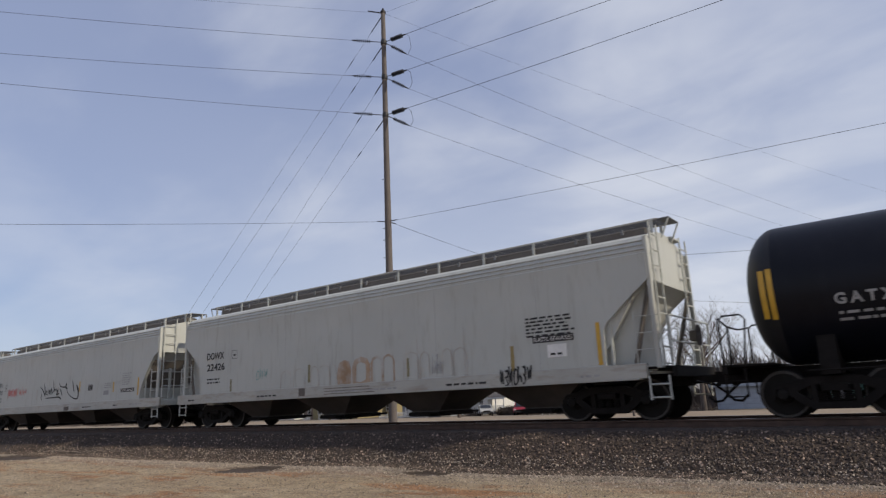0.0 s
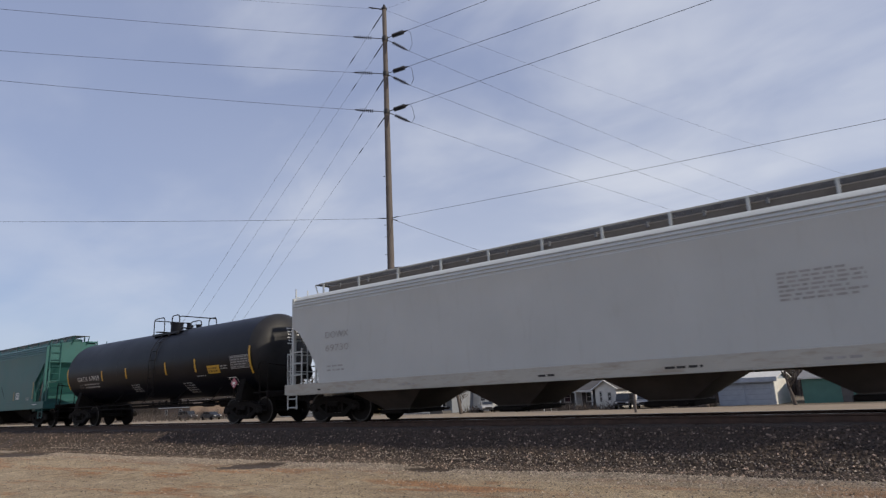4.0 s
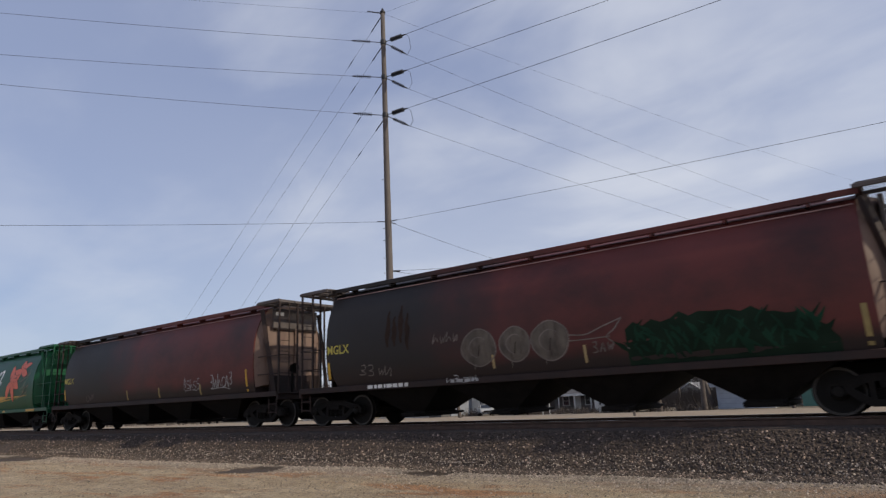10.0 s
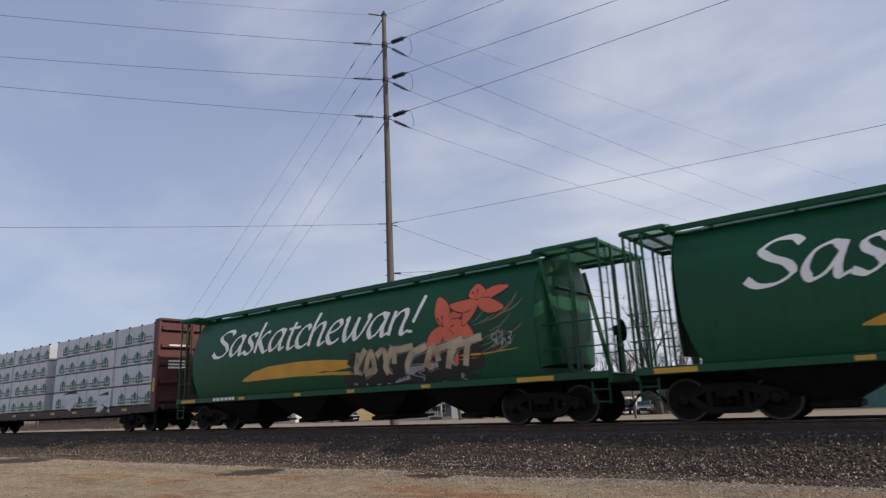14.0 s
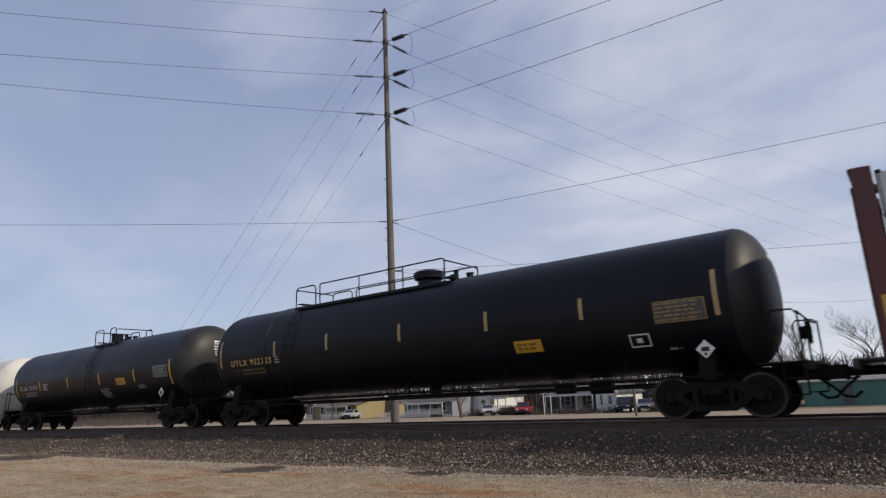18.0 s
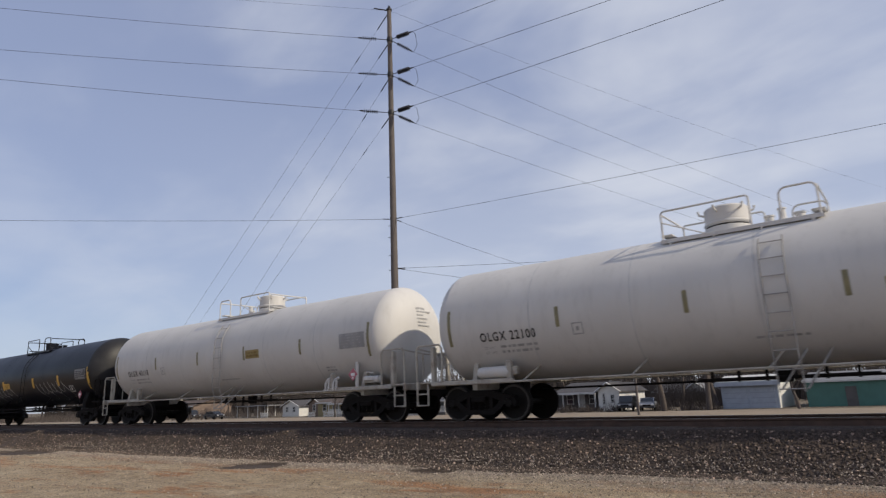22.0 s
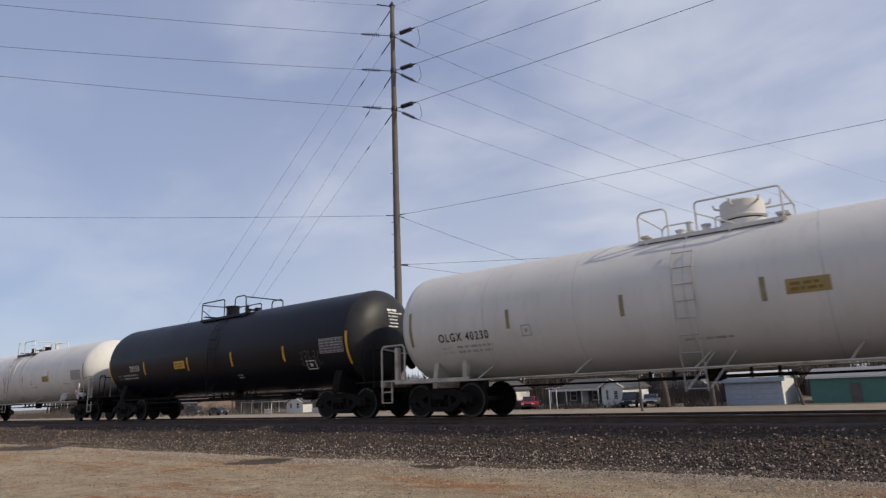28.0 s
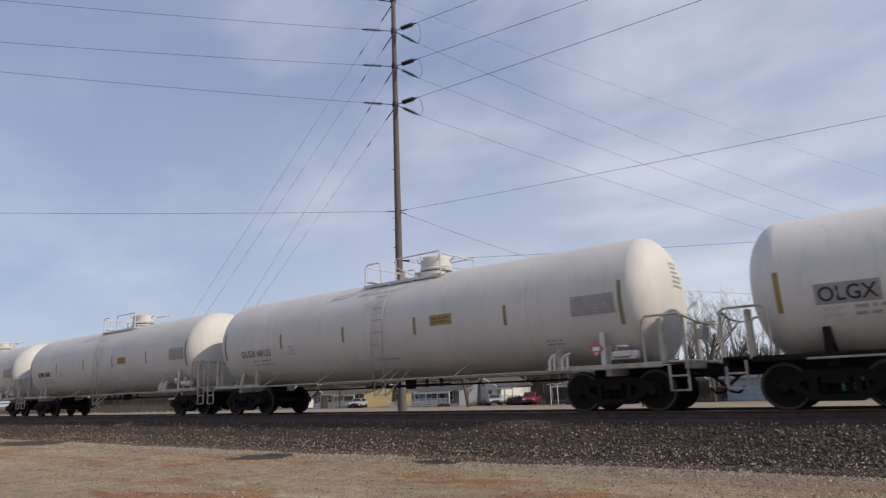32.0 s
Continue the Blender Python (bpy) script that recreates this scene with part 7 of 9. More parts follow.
def lily_hopper(xl, xr, tagged_over):
    car, surf, half, bl = cylinder_hopper(xl, xr, m_green, "green grain hopper with orange lilies, " + ("sprayed letters and golden stripe" if tagged_over else "white lettering and golden stripe"))
    words, wide = ("Saskatchewan!", 10.05) if tagged_over else ("Saskatchewan", 9.6)
    part("lettering", pen_lettering(words, -6.68, 2.57, wide, 0.93, surf, 0.19, 0.28), m_snow, car, "large white italic lettering")
    b = ribbon(Build(), [(-4.85, 1.66), (-4.6, 1.70), (-4.2, 1.78), (-3.4, 1.85), (-2.0, 1.88), (-0.77, 1.85), (0.7, 1.76), (1.6, 1.73), (2.6, 1.74), (3.6, 1.77)], [0.03, 0.16, 0.30, 0.42, 0.46, 0.47, 0.42, 0.30, 0.14, 0.04], surf, 0.006)
    part("golden_stripe", b, m_swoosh, car, "golden brush-stroke stripe")
    part("golden_streak", ribbon(Build(), [(0.6, 1.93), (2.2, 1.86), (3.7, 1.82), (5.2, 1.80), (6.2, 1.86)], [0.03, 0.07, 0.06, 0.05, 0.01], surf, 0.0065), m_swoosh, car)
    part("golden_streak", ribbon(Build(), [(1.5, 1.60), (2.6, 1.62), (3.6, 1.68), (5.0, 1.72)], [0.02, 0.06, 0.05, 0.01], surf, 0.0065), m_swoosh, car)
    r = random.Random(3)
    for i in range(26):
        u, z = r.uniform(4.85, 5.75), r.uniform(1.75, 2.75)
        reach, up = r.uniform(0.35, 0.85), r.uniform(0.15, 0.55)
        run = curved([(u, z), (u + reach * 0.45, z + up * 0.25), (u + reach * 0.8, z + up * 0.62), (u + reach, z + up)], 3)
        part("grass_stroke", ribbon(Build(), run, [0.012 + 0.016 * math.sin(math.pi * k / (len(run) - 1)) for k in range(len(run))], surf, 0.007), m_grassline if i % 3 else m_petalline, car)
    a, c = (3.98, 2.60), (5.07, 3.20)
    petal(car, a, (4.62, 2.98), 0.30, surf, 0.03, 0)
    petal(car, a, (3.72, 3.45), 0.46, surf, -0.06, 1)
    petal(car, a, (3.43, 1.74), 0.40, surf, -0.10, 2)
    petal(car, a, (4.36, 1.58), 0.34, surf, 0.05, 3)
    petal(car, a, (4.95, 2.24), 0.46, surf, 0.08, 4)
    petal(car, c, (4.62, 2.58), 0.30, surf, -0.05, 5)
    petal(car, c, (4.16, 3.18), 0.30, surf, 0.10, 6)
    petal(car, c, (4.98, 3.66), 0.46, surf, 0.02, 7)
    petal(car, c, (5.97, 3.46), 0.26, surf, 0.05, 8)
    petal(car, c, (5.87, 2.92), 0.34, surf, -0.06, 9)
    for dx, dz in ((-0.22, 0.26), (-0.06, 0.32), (-0.34, 0.12)):
        part("stamen", ribbon(Build(), [a, (a[0] + dx * 0.6, a[1] + dz * 0.6), (a[0] + dx, a[1] + dz)], [0.014, 0.016, 0.055], surf, 0.018), m_petalline, car)
        part("stamen", ribbon(Build(), [c, (c[0] + dx * 0.6, c[1] + dz * 0.6), (c[0] + dx, c[1] + dz)], [0.014, 0.016, 0.055], surf, 0.018), m_petalline, car)
    for u in (-4.91, -2.0, 0.39, 3.25):
        flat_sheet(car, "sill_reflector", u - 0.16, u + 0.16, 1.04, 1.13, lambda z: 1.50, m_yellow, "yellow sill reflector")
    flat_sheet(car, "sill_reflector", 6.1, 7.1, 1.03, 1.14, lambda z: 1.50, m_swoosh, "long yellow sill reflector")
    flat_sheet(car, "sill_reflector", -half + 0.1, -half + 1.0, 1.03, 1.14, lambda z: 1.50, m_swoosh, "long yellow sill reflector")
    return car, surf, half


lily_hopper(-169.9, -152.3, False)
car, surf, half = lily_hopper(-188.0, -170.55, True)
r = random.Random(12)
m_slate = material("slate_blue_spray", (0.24, 0.265, 0.30), 0.5, vary=0.3, scale=2.0)
m_paleline = material("pale_spray_outline", (0.40, 0.41, 0.40), 0.6, vary=0.15, scale=3.0)
SHAPES = ([(-0.05, 0.85), (0.32, 0.98), (0.55, 0.05)], [(0.85, 1.0), (0.48, 0.52), (0.88, 0.0)], [(0.0, 0.0), (0.42, 1.0), (0.78, 0.0)], [(0.18, 0.36), (0.72, 0.40)],
          [(0.88, 0.98), (0.22, 0.80), (0.08, 0.30), (0.82, 0.05)], [(0.15, 1.0), (0.25, 0.05), (0.88, 0.12)], [(-0.08, 0.85), (0.92, 1.0)], [(0.5, 0.95), (0.34, 0.0)])
LETTERS = ((7, 1), (2, 3), (0, 1), (5, 6), (4, 3), (2, 3), (7, 1, 6), (6, 7))
back = [(0.05, 1.35), (0.4, 1.14), (1.6, 1.16), (3.0, 1.13), (4.3, 1.15), (5.0, 1.22), (5.25, 1.6), (5.15, 2.1), (4.6, 2.28), (3.6, 2.22), (2.6, 2.30), (1.6, 2.20), (0.9, 2.22), (0.35, 1.98)]
part("spray_backing", blob(Build(), back, surf, 0.0095), m_blackmark, car, "black sprayed backing")
for layer, (mat, grow, name) in enumerate(((m_blackmark, 0.24, "letter_shadow"), (m_paleline, 0.115, "letter_outline"), (m_blackmark, 0.085, "letter_line"), (m_slate, 0.0, "sprayed_letter"), (m_tanspray, 0.0, "letter_fill"))):
    rr = random.Random(5)
    for k, strokes in enumerate(LETTERS):
        u = 0.28 + 0.575 * k
        for j2, i2 in enumerate(strokes):
            pts = [(u + 0.80 * x + 0.12 * z + rr.uniform(-0.05, 0.05), 1.20 + 1.0 * z + rr.uniform(-0.05, 0.05)) for x, z in SHAPES[i2]]
            off = 0.010 + 0.0022 * layer + 0.0002 * (k + j2)
            b = Build()
            if name == "letter_fill":
                run = [p for p in curved(pts, 8)]
                for a2, c2 in zip(run, run[1:]):
                    if (a2[1] + c2[1]) / 2 > 1.60 + 0.10 * math.sin(a2[0] * 9):
                        ribbon(b, [a2, c2], 0.18, surf, off)
                if not b.v:
                    continue
            else:
                ribbon(b, pts if layer else [(x - 0.06, z - 0.05) for x, z in pts], [0.19 + grow * 0.8] * (len(pts) - 1) + [0.12 + grow * 0.7], surf, off)
            part(name, b, mat, car)
rr = random.Random(6)
for k in range(16):
    u, z = 0.45 + 0.31 * k, 2.16 + rr.uniform(-0.04, 0.10)
    part("letter_spike", blob(Build(), [(u - 0.10, z - 0.16), (u + 0.12, z - 0.16), (u + rr.uniform(-0.05, 0.14), z + 0.10)], surf, 0.0098), m_blackmark, car)
    part("letter_crease", ribbon(Build(), [(u, 1.95 + rr.uniform(-0.1, 0.1)), (u + rr.uniform(-0.1, 0.16), 1.5 + rr.uniform(-0.1, 0.2))], [0.028, 0.014], surf, 0.0215), m_blackmark, car)
part("spray_tag", scrawl(5.45, 6.1, 2.0, 2.35, surf, 4, 121, 0.03), m_silver, car, "small silver scrawl")
part("sill_name", bars(-6.6, 1.15, 1.5, 1, lambda z: 1.50, 0.10, 0.1, 122), m_whitemark, car, "white lettering bars")

# ---- lumber on a centre-beam car ----
CAR_K = (-212.9, -189.98)
CARGO = []
m_kred = material("dark_red_car_paint", (0.085, 0.022, 0.022), 0.55, vary=0.2, scale=1.0, dirt=(0.06, 0.03, 0.025), dirt_amount=0.6, spread=0.48)
m_kdeck = material("dark_brown_deck_paint", (0.035, 0.024, 0.022), 0.65, vary=0.25, scale=1.5)
m_wrap = material("white_lumber_wrap", (0.46, 0.485, 0.52), 0.38, vary=0.07, scale=1.2, bump=0.10, grain_scale=2.8, rand=0.04)
m_leaf = material("green_wrap_print", (0.015, 0.115, 0.075), 0.5, vary=0.1)
m_wraptext = material("grey_wrap_print", (0.12, 0.15, 0.155), 0.5, vary=0.1)


def logo_mesh():
    """A house whose roof is a fir tree, in heavy flat shapes."""
    b = Build()
    b.prism([(-0.27, -0.24), (0.27, -0.24), (0.27, 0.07), (0.185, 0.13), (0.185, -0.155), (-0.185, -0.155), (-0.185, 0.13), (-0.27, 0.07)], -0.004, 0.0, 1)
    b.prism([(-0.04, -0.15), (0.04, -0.15), (0.04, -0.085), (0.16, -0.10), (0.07, 0.0), (0.16, -0.005), (0.085, 0.085), (0.20, 0.075), (0.0, 0.245), (-0.20, 0.075), (-0.085, 0.085), (-0.16, -0.005), (-0.07, 0.0), (-0.16, -0.10), (-0.04, -0.085)], -0.004, 0.0, 1)
    return b.mesh("printed_mark", m_leaf, smooth=False)


def line_mesh():
    """Blocks that stand for two words over a dark underline."""
    b = Build()
    u = -0.24
    for k, w in enumerate((0.075, 0.03, 0.028, 0.026, 0.0, 0.05, 0.026, 0.04, 0.028, 0.036, 0.026)):
        if w:
            tall = 0.092 if k in (0, 5) else 0.066
            b.box((u + w / 2, -0.002, 0.017 + tall / 2), (w, 0.004, tall))
        u += w + (0.011 if w else 0.022)
    b.box((0.0, -0.002, -0.065), (0.56, 0.004, 0.042))
    return b.mesh("printed_line", m_wraptext, smooth=False)


def loose_flap(x0, x1, z0, z1, seed):
    """A torn, crumpled piece of wrap that hangs off a bundle."""
    r, nx, nz = random.Random(seed), 12, 7
    vs = []
    for j in range(nz + 1):
        for i in range(nx + 1):
            u, v = i / nx, j / nz
            low = 0.16 * math.sin(9 * u + seed) + r.uniform(-0.05, 0.05)
            z = z1 - (z1 - z0 + low) * v
            vs.append((x0 + (x1 - x0) * u + r.uniform(-0.04, 0.04), -1.386 - abs(r.gauss(0, 0.045)) * (0.25 + v), z))
    n = nx + 1
    return Build().add(vs, [(j * n + i, j * n + i + 1, j * n + n + i + 1, j * n + n + i) for j in range(nz) for i in range(nx)])


def lumber_car():
    x, half = sum(CAR_K) / 2, (CAR_K[1] - CAR_K[0]) / 2
    car = car_root("lumber_car", x, "dark red centre-beam flatcar with tall end bulkheads", "flatcar")
    b = Build()
    b.box((0, 0, 1.00), (2 * half, 2.5, 0.10), 0.01)
    part("deck", b, m_kdeck, car)
    for q in (-1, 1):
        b = Build()
        b.prism([(-half, 1.06), (half, 1.06), (half, 0.80), (half - 3.5, 0.72), (-half + 3.5, 0.72), (-half, 0.80)], q * 1.34 - 0.06, q * 1.34 + 0.06, 1)
        part("side_sill", b, m_kdeck, car)
        for k in range(9):
            u = -half + 1.9 + k * (2 * half - 3.2) / 8.5
            part("sill_reflector", Build().box((u, q * 1.405, 0.93), (0.42, 0.008, 0.10)), m_yellow, car, "yellow sill reflector")
            part("winch", Build().turned([(-0.12, 0.05), (0.12, 0.05)], 0, (u + 0.7, q * 1.36, 0.78), 8), m_under, car)
    part("centre_sill", Build().box((0, 0, 0.80), (2 * half - 0.2, 0.4, 0.36), 0.02), m_under, car)
    for s in (-1, 1):
        truck(car, s * (half - 2.3))
        b = Build()
        b.box((s * (half - 0.12), 0, 2.72), (0.10, 2.7, 3.5), 0.01)
        plate = part("bulkhead", b, m_kred, car, "ribbed dark red steel bulkhead")
        for q in (-1, 1):
            part("bulkhead_post", Build().box((s * (half - 0.16), q * 1.38, 2.70), (0.34, 0.12, 3.66), 0.015), m_kred, plate)
        part("bulkhead_post", Build().box((s * (half + 0.02), 0, 2.72), (0.16, 0.16, 3.5), 0.015), m_kred, plate)
        part("bulkhead_cap", Build().box((s * (half - 0.1), 0, 4.5), (0.3, 2.8, 0.10), 0.015), m_kred, plate)
        for k in range(5):
            part("bulkhead_rib", Build().box((s * (half - 0.02), 0, 1.25 + 0.72 * k), (0.16, 2.6, 0.16), 0.02), m_kred, plate)
        b = Build()
        ladder(b, s * (half + 0.12), 1.05, 1.0, 4.4, 0.42, False)
        part("end_ladder", b, m_kred, car)
        b = Build()
        b.box((s * (half + 0.25), 0, 1.02), (0.6, 2.6, 0.05), 0.01)
        b.box((s * (half + 0.5), 0, 0.95), (0.1, 2.8, 0.2), 0.02)
        part("end_platform", b, m_kdeck, car)
        part("bulkhead_reflector", Build().box((s * (half - 0.16), -1.446, 1.85), (0.14, 0.008, 0.55)), m_yellow, car, "yellow reflective strip")
    b = Build()
    for k, (z, w) in enumerate(((3.4, 0.9), (2.75, 1.0), (2.75, 0.6))):
        for i in range(3 if k else 1):
            b.add([(half + 0.106, -1.0 + (k == 2) * 1.3, z - i * 0.13), (half + 0.106, -1.0 + w * 0.8 + (k == 2) * 1.3, z - i * 0.13), (half + 0.106, -1.0 + w * 0.8 + (k == 2) * 1.3, z - i * 0.13 + 0.07), (half + 0.106, -1.0 + (k == 2) * 1.3, z - i * 0.13 + 0.07)], [(0, 1, 2, 3)])
    part("end_print", b, m_whitemark, car)
    part("hand_brake", Build().turned([(0, 0.26), (0.02, 0.28), (0.04, 0.26)], 0, (half + 0.35, 0.5, 2.0), 20), m_under, car)
    b = Build()
    b.box((0, 0, 4.42), (2 * half - 0.5, 0.30, 0.14), 0.02)
    b.box((0, 0, 1.2), (2 * half - 0.5, 0.20, 0.3), 0.02)
    for k in range(13):
        b.box((-half + 0.8 + (2 * half - 1.6) * k / 12, 0, 2.8), (0.14, 0.12, 3.2), 0.01)
    part("centre_beam", b, m_kred, car)
    writing(car, "DWC", 0.20, -8.15, 0.84, lambda z: 1.40, m_greymark, "white reporting mark", width=0.72)
    writing(car, "626", 0.20, -6.35, 0.84, lambda z: 1.40, m_greymark, "white car number", width=0.6)
    couplers(car, half + 0.75)
    # wrapped bundles, four high on both sides of the beam
    stacks = ((-11.09, -8.01), (-7.97, -3.51), (-3.47, 0.91), (1.85, 7.79), (7.83, 11.06))
    for q in (-1, 1):
        for c, (u0, u1) in enumerate(stacks):
            for row in range(4):
                w, mid = u1 - u0, (u0 + u1) / 2
                z = 1.07 + 0.835 * row
                ob = tagged(new("lumber_bundle"), "lumber bundle in white printed wrap strapped on the flatcar", "lumber", group="lumber bundles")
                ob.matrix_basis = pose(x + mid, TRACK_Y, RAIL_Z)
                CARGO.append((ob, x + mid))
                r = random.Random(c * 7 + row + (q > 0) * 50)
                b = Build()
                b.box((r.uniform(-0.01, 0.01), q * 0.79, z + 0.425), (w, 1.18, 0.80), 0.03)
                part("wrap", b, m_wrap, ob)
                for bx in (-0.3, 0.3):
                    part("bearer", Build().box((bx * w, q * 0.79, z + 0.012), (0.09, 1.15, 0.022)), m_ties, ob)
                n = max(2, round(w / 1.2))
                for k in range(n + 1):
                    part("strap", once(("strap", q), lambda: Build().box((0, q * 1.381, 0), (0.026, 0.006, 0.80)).mesh("strap", m_wraptext, smooth=False)), None, ob, "", pose(-w / 2 + 0.05 + (w - 0.1) * k / n, 0, z + 0.425))
                if row == 3 and q < 0:
                    for k in range(n + 1):
                        part("corner_guard", once("corner_guard", lambda: Build().box((0, -1.36, 0.0), (0.10, 0.08, 0.07), 0.012).mesh("corner_guard", m_under)), None, ob, "", pose(-w / 2 + 0.05 + (w - 0.1) * k / n, 0, z + 0.82))
                if q < 0:
                    u = -w / 2 + 0.35 + 0.28 * (row % 2) + 0.12 * c
                    while u < w / 2 - 0.20:
                        part("printed_mark", once("logo", logo_mesh), None, ob, "", pose(u, -1.383, z + 0.335))
                        if u + 0.56 + 0.27 < w / 2:
                            part("printed_line", once("logo_line", line_mesh), None, ob, "", pose(u + 0.57, -1.383, z + 0.225))
                        u += 1.10
                    if (c, row) == (3, 0):
                        for xa, xe, za, ze, sd in ((2.95, 4.7, 1.16, 1.90, 3), (6.55, 7.75, 1.02, 1.72, 5)):
                            part("torn_edge", blob(Build(), [(xa - mid, ze - 0.12), (xa - mid + 0.5, ze - 0.02), (xe - mid - 0.3, ze + 0.04), (xe - mid - 0.1, za + 0.2), (xa - mid + 0.4, za + 0.25)], lambda v: 1.38, 0.005), m_kdeck, ob, "dark timber behind torn wrap")
                            part("loose_flap", loose_flap(xa - mid, xe - mid, za, ze - 0.12, sd), m_wrap, ob, "crumpled torn wrap", sharp=25)
    return car


lumber_car()

car, surf, half, xb = tank_car(-233.5, -214.65, False, "UTLX", "952723", 8, label="long black tank car with a long railed walkway on top", ink=m_cream, long_walk=True, strips=((-8.6, 0.95), (-5.58, 0.5), (-3.05, 0.5), (-0.05, 0.5), (2.89, 0.5), (5.53, 0.5), (8.5, 0.95)),
         strip_z=2.55, text=(-8.0, 2.08, 2.22), yellow=(3.61, 1.82), panel=(7.2, 2.25), square=(6.54, 1.72), rails=((-5.29, -4.3), (-4.1, 1.15)), dome=-0.1, ladder_x=-4.9, placard=8.15, prints=((7.35, 1.52, 0.3, 1), (-5.6, 2.3, 0.3, 3)))
tank_car(-252.2, -235.12, False, "OLGX", "29234", 10, r=1.53, zc=2.53, label=BLACK_TANK, strips=((-7.55, 0.95), (-4.62, 0.45), (-1.52, 0.5), (1.64, 0.5), (4.71, 0.5), (7.5, 0.95)), strip_z=2.2, text=(-7.06, 2.03, 2.08), yellow=(3.15, 2.02), panel=(6.25, 2.25), square=(-4.25, 2.12),
         rails=((-0.4, 0.42), (1.05, 1.6)), dome=-0.02, ladder_x=0.75, prints=((1.55, 1.78, 0.8, 5), (4.85, 1.8, 0.6, 2)), placard=6.9)
W_STRIPS = ((-7.6, 0.95), (-4.4, 0.48), (-1.4, 0.48), (1.5, 0.48), (4.5, 0.5), (7.55, 1.0))
A_RAILS, B_RAILS = ((0.55, 1.25), (-1.9, -0.03)), ((-1.06, -0.38), (0.25, 1.98))
W_KEYS = dict(strips=W_STRIPS, strip_z=2.42, text=(-6.65, 1.98, 1.62), panel=(6.33, 2.42), square=(-4.05, 2.1), placard=6.85, prints=((5.5, 1.72, 0.5, 2), (-0.2, 1.6, 1.2, 1)))
car, surf, half, xb = tank_car(-270.45, -253.65, True, "OLGX", "22100", 12, label=WHITE_TANK, rails=A_RAILS, dome=-0.68, ladder_x=0.33, yellow=(2.08, 2.3), **W_KEYS)
part("air_reservoir", Build().turned([(-6.85, 0.05), (-6.82, 0.13), (-6.72, 0.15), (-5.98, 0.15), (-5.9, 0.12), (-5.84, 0.05)], 0, (0, -1.32, 1.22), 16), m_white, car, "white air reservoir with a capped end")
part("reservoir_valve", Build().box((-5.76, -1.32, 1.24), (0.14, 0.14, 0.22), 0.02), m_trimwhite, car)
tank_car(-288.6, -271.83, True, "OLGX", "40118", 13, label=WHITE_TANK, rails=B_RAILS, dome=1.05, ladder_x=0.0, yellow=(1.6, 2.36), **W_KEYS)
car, surf, half, xb = tank_car(-306.55, -290.0, False, "OLGX", "29358", 15, r=1.53, zc=2.53, label="black tank car with white sprayed scrawl and broad yellow strips", old_mark=True, strips=((-7.6, 0.95), (-4.9, 0.5), (-2.62, 0.5), (1.36, 0.5), (4.35, 0.5), (7.55, 1.0)), strip_z=2.16, text=(-7.0, 2.0, 2.05),
         yellow=(-2.45, 2.12), panel=(6.28, 2.35), square=(5.45, 1.73), rails=((-1.5, 0.02), (0.72, 1.45)), dome=-0.65, ladder_x=0.35, placard=6.9)
for x0, step, z1, n, seed in ((-4.95, 0.50, 2.10, 6, 131), (1.75, 0.48, 2.10, 6, 132)):
    r = random.Random(seed)
    for i in range(n):
        u, z = x0 + step * i, z1 + r.uniform(-0.05, 0.06)
        run = curved([(u, z), (u + 0.18, z - 0.28), (u + 0.42, z - 0.48), (u + 0.62, z - 0.50), (u + 0.72, z - 0.34), (u + 0.68, z - 0.14)], 4)
        part("spray_tag", ribbon(Build(), run, [0.05 - 0.030 * k / len(run) for k in range(len(run))], surf, 0.008), m_greymark, car, "pale hooked sprayed stroke")
        run = curved([(u + 0.42, z - 0.46), (u + 0.72, z - 0.62), (u + 0.80, z - 0.78), (u + 0.62, z - 0.86), (u + 0.45, z - 0.80)], 3)
        part("spray_tag", ribbon(Build(), run, 0.02, surf, 0.0095), m_panel_b if i % 2 else m_greymark, car, "thin sprayed tail")
    u = x0 + step * n + 0.1
    run = curved([(u, z1), (u + 0.45, z1 - 0.34), (u + 0.80, z1 - 0.62), (u + 0.62, z1 - 0.78)], 4)
    part("spray_tag", ribbon(Build(), run, [0.045 - 0.02 * k / len(run) for k in range(len(run))], surf, 0.008), m_greymark, car, "pale hooked sprayed stroke")
    run = curved([(u + 0.70, z1 - 0.86), (u + 0.95, z1 - 0.62), (u + 1.35, z1 - 0.62), (u + 1.6, z1 - 0.85)], 4)
    part("spray_tag", ribbon(Build(), run, 0.022, surf, 0.008), m_panel_b, car, "thin sprayed arch")
for u in (-7.6, -4.9, -2.62, 1.36, 4.35, 7.55):
    strip(car, u + 0.09, 2.16, 0.5, lambda z, f=surf: f(z) + 0.002, m_yellow, 0.14)
tank_car(-324.6, -307.94, True, "OLGX", "40238", 17, label=WHITE_TANK, rails=B_RAILS, dome=1.05, ladder_x=0.0, yellow=(1.9, 2.4), **W_KEYS)
tank_car(-342.7, -325.95, True, "OLGX", "40230", 19, label=WHITE_TANK, rails=B_RAILS, dome=1.05, ladder_x=0.0, yellow=(1.9, 2.4), **W_KEYS)
car, surf, half, xb = tank_car(-360.35, -343.95, False, "OLGX", "29353", 21, r=1.53, zc=2.53, label=BLACK_TANK, old_mark=True, strips=((-7.6, 0.95), (-4.61, 0.5), (-1.29, 0.5), (1.59, 0.5), (4.55, 0.5), (7.6, 1.0)), strip_z=2.15, text=(-7.02, 2.05, 2.0), yellow=(-2.27, 2.14), panel=(6.36, 2.25), square=(5.56, 1.72),
         rails=((-1.45, 0.1), (0.8, 1.5)), dome=-0.6, ladder_x=0.45, prints=((1.65, 1.6, 0.3, 2),), placard=False)
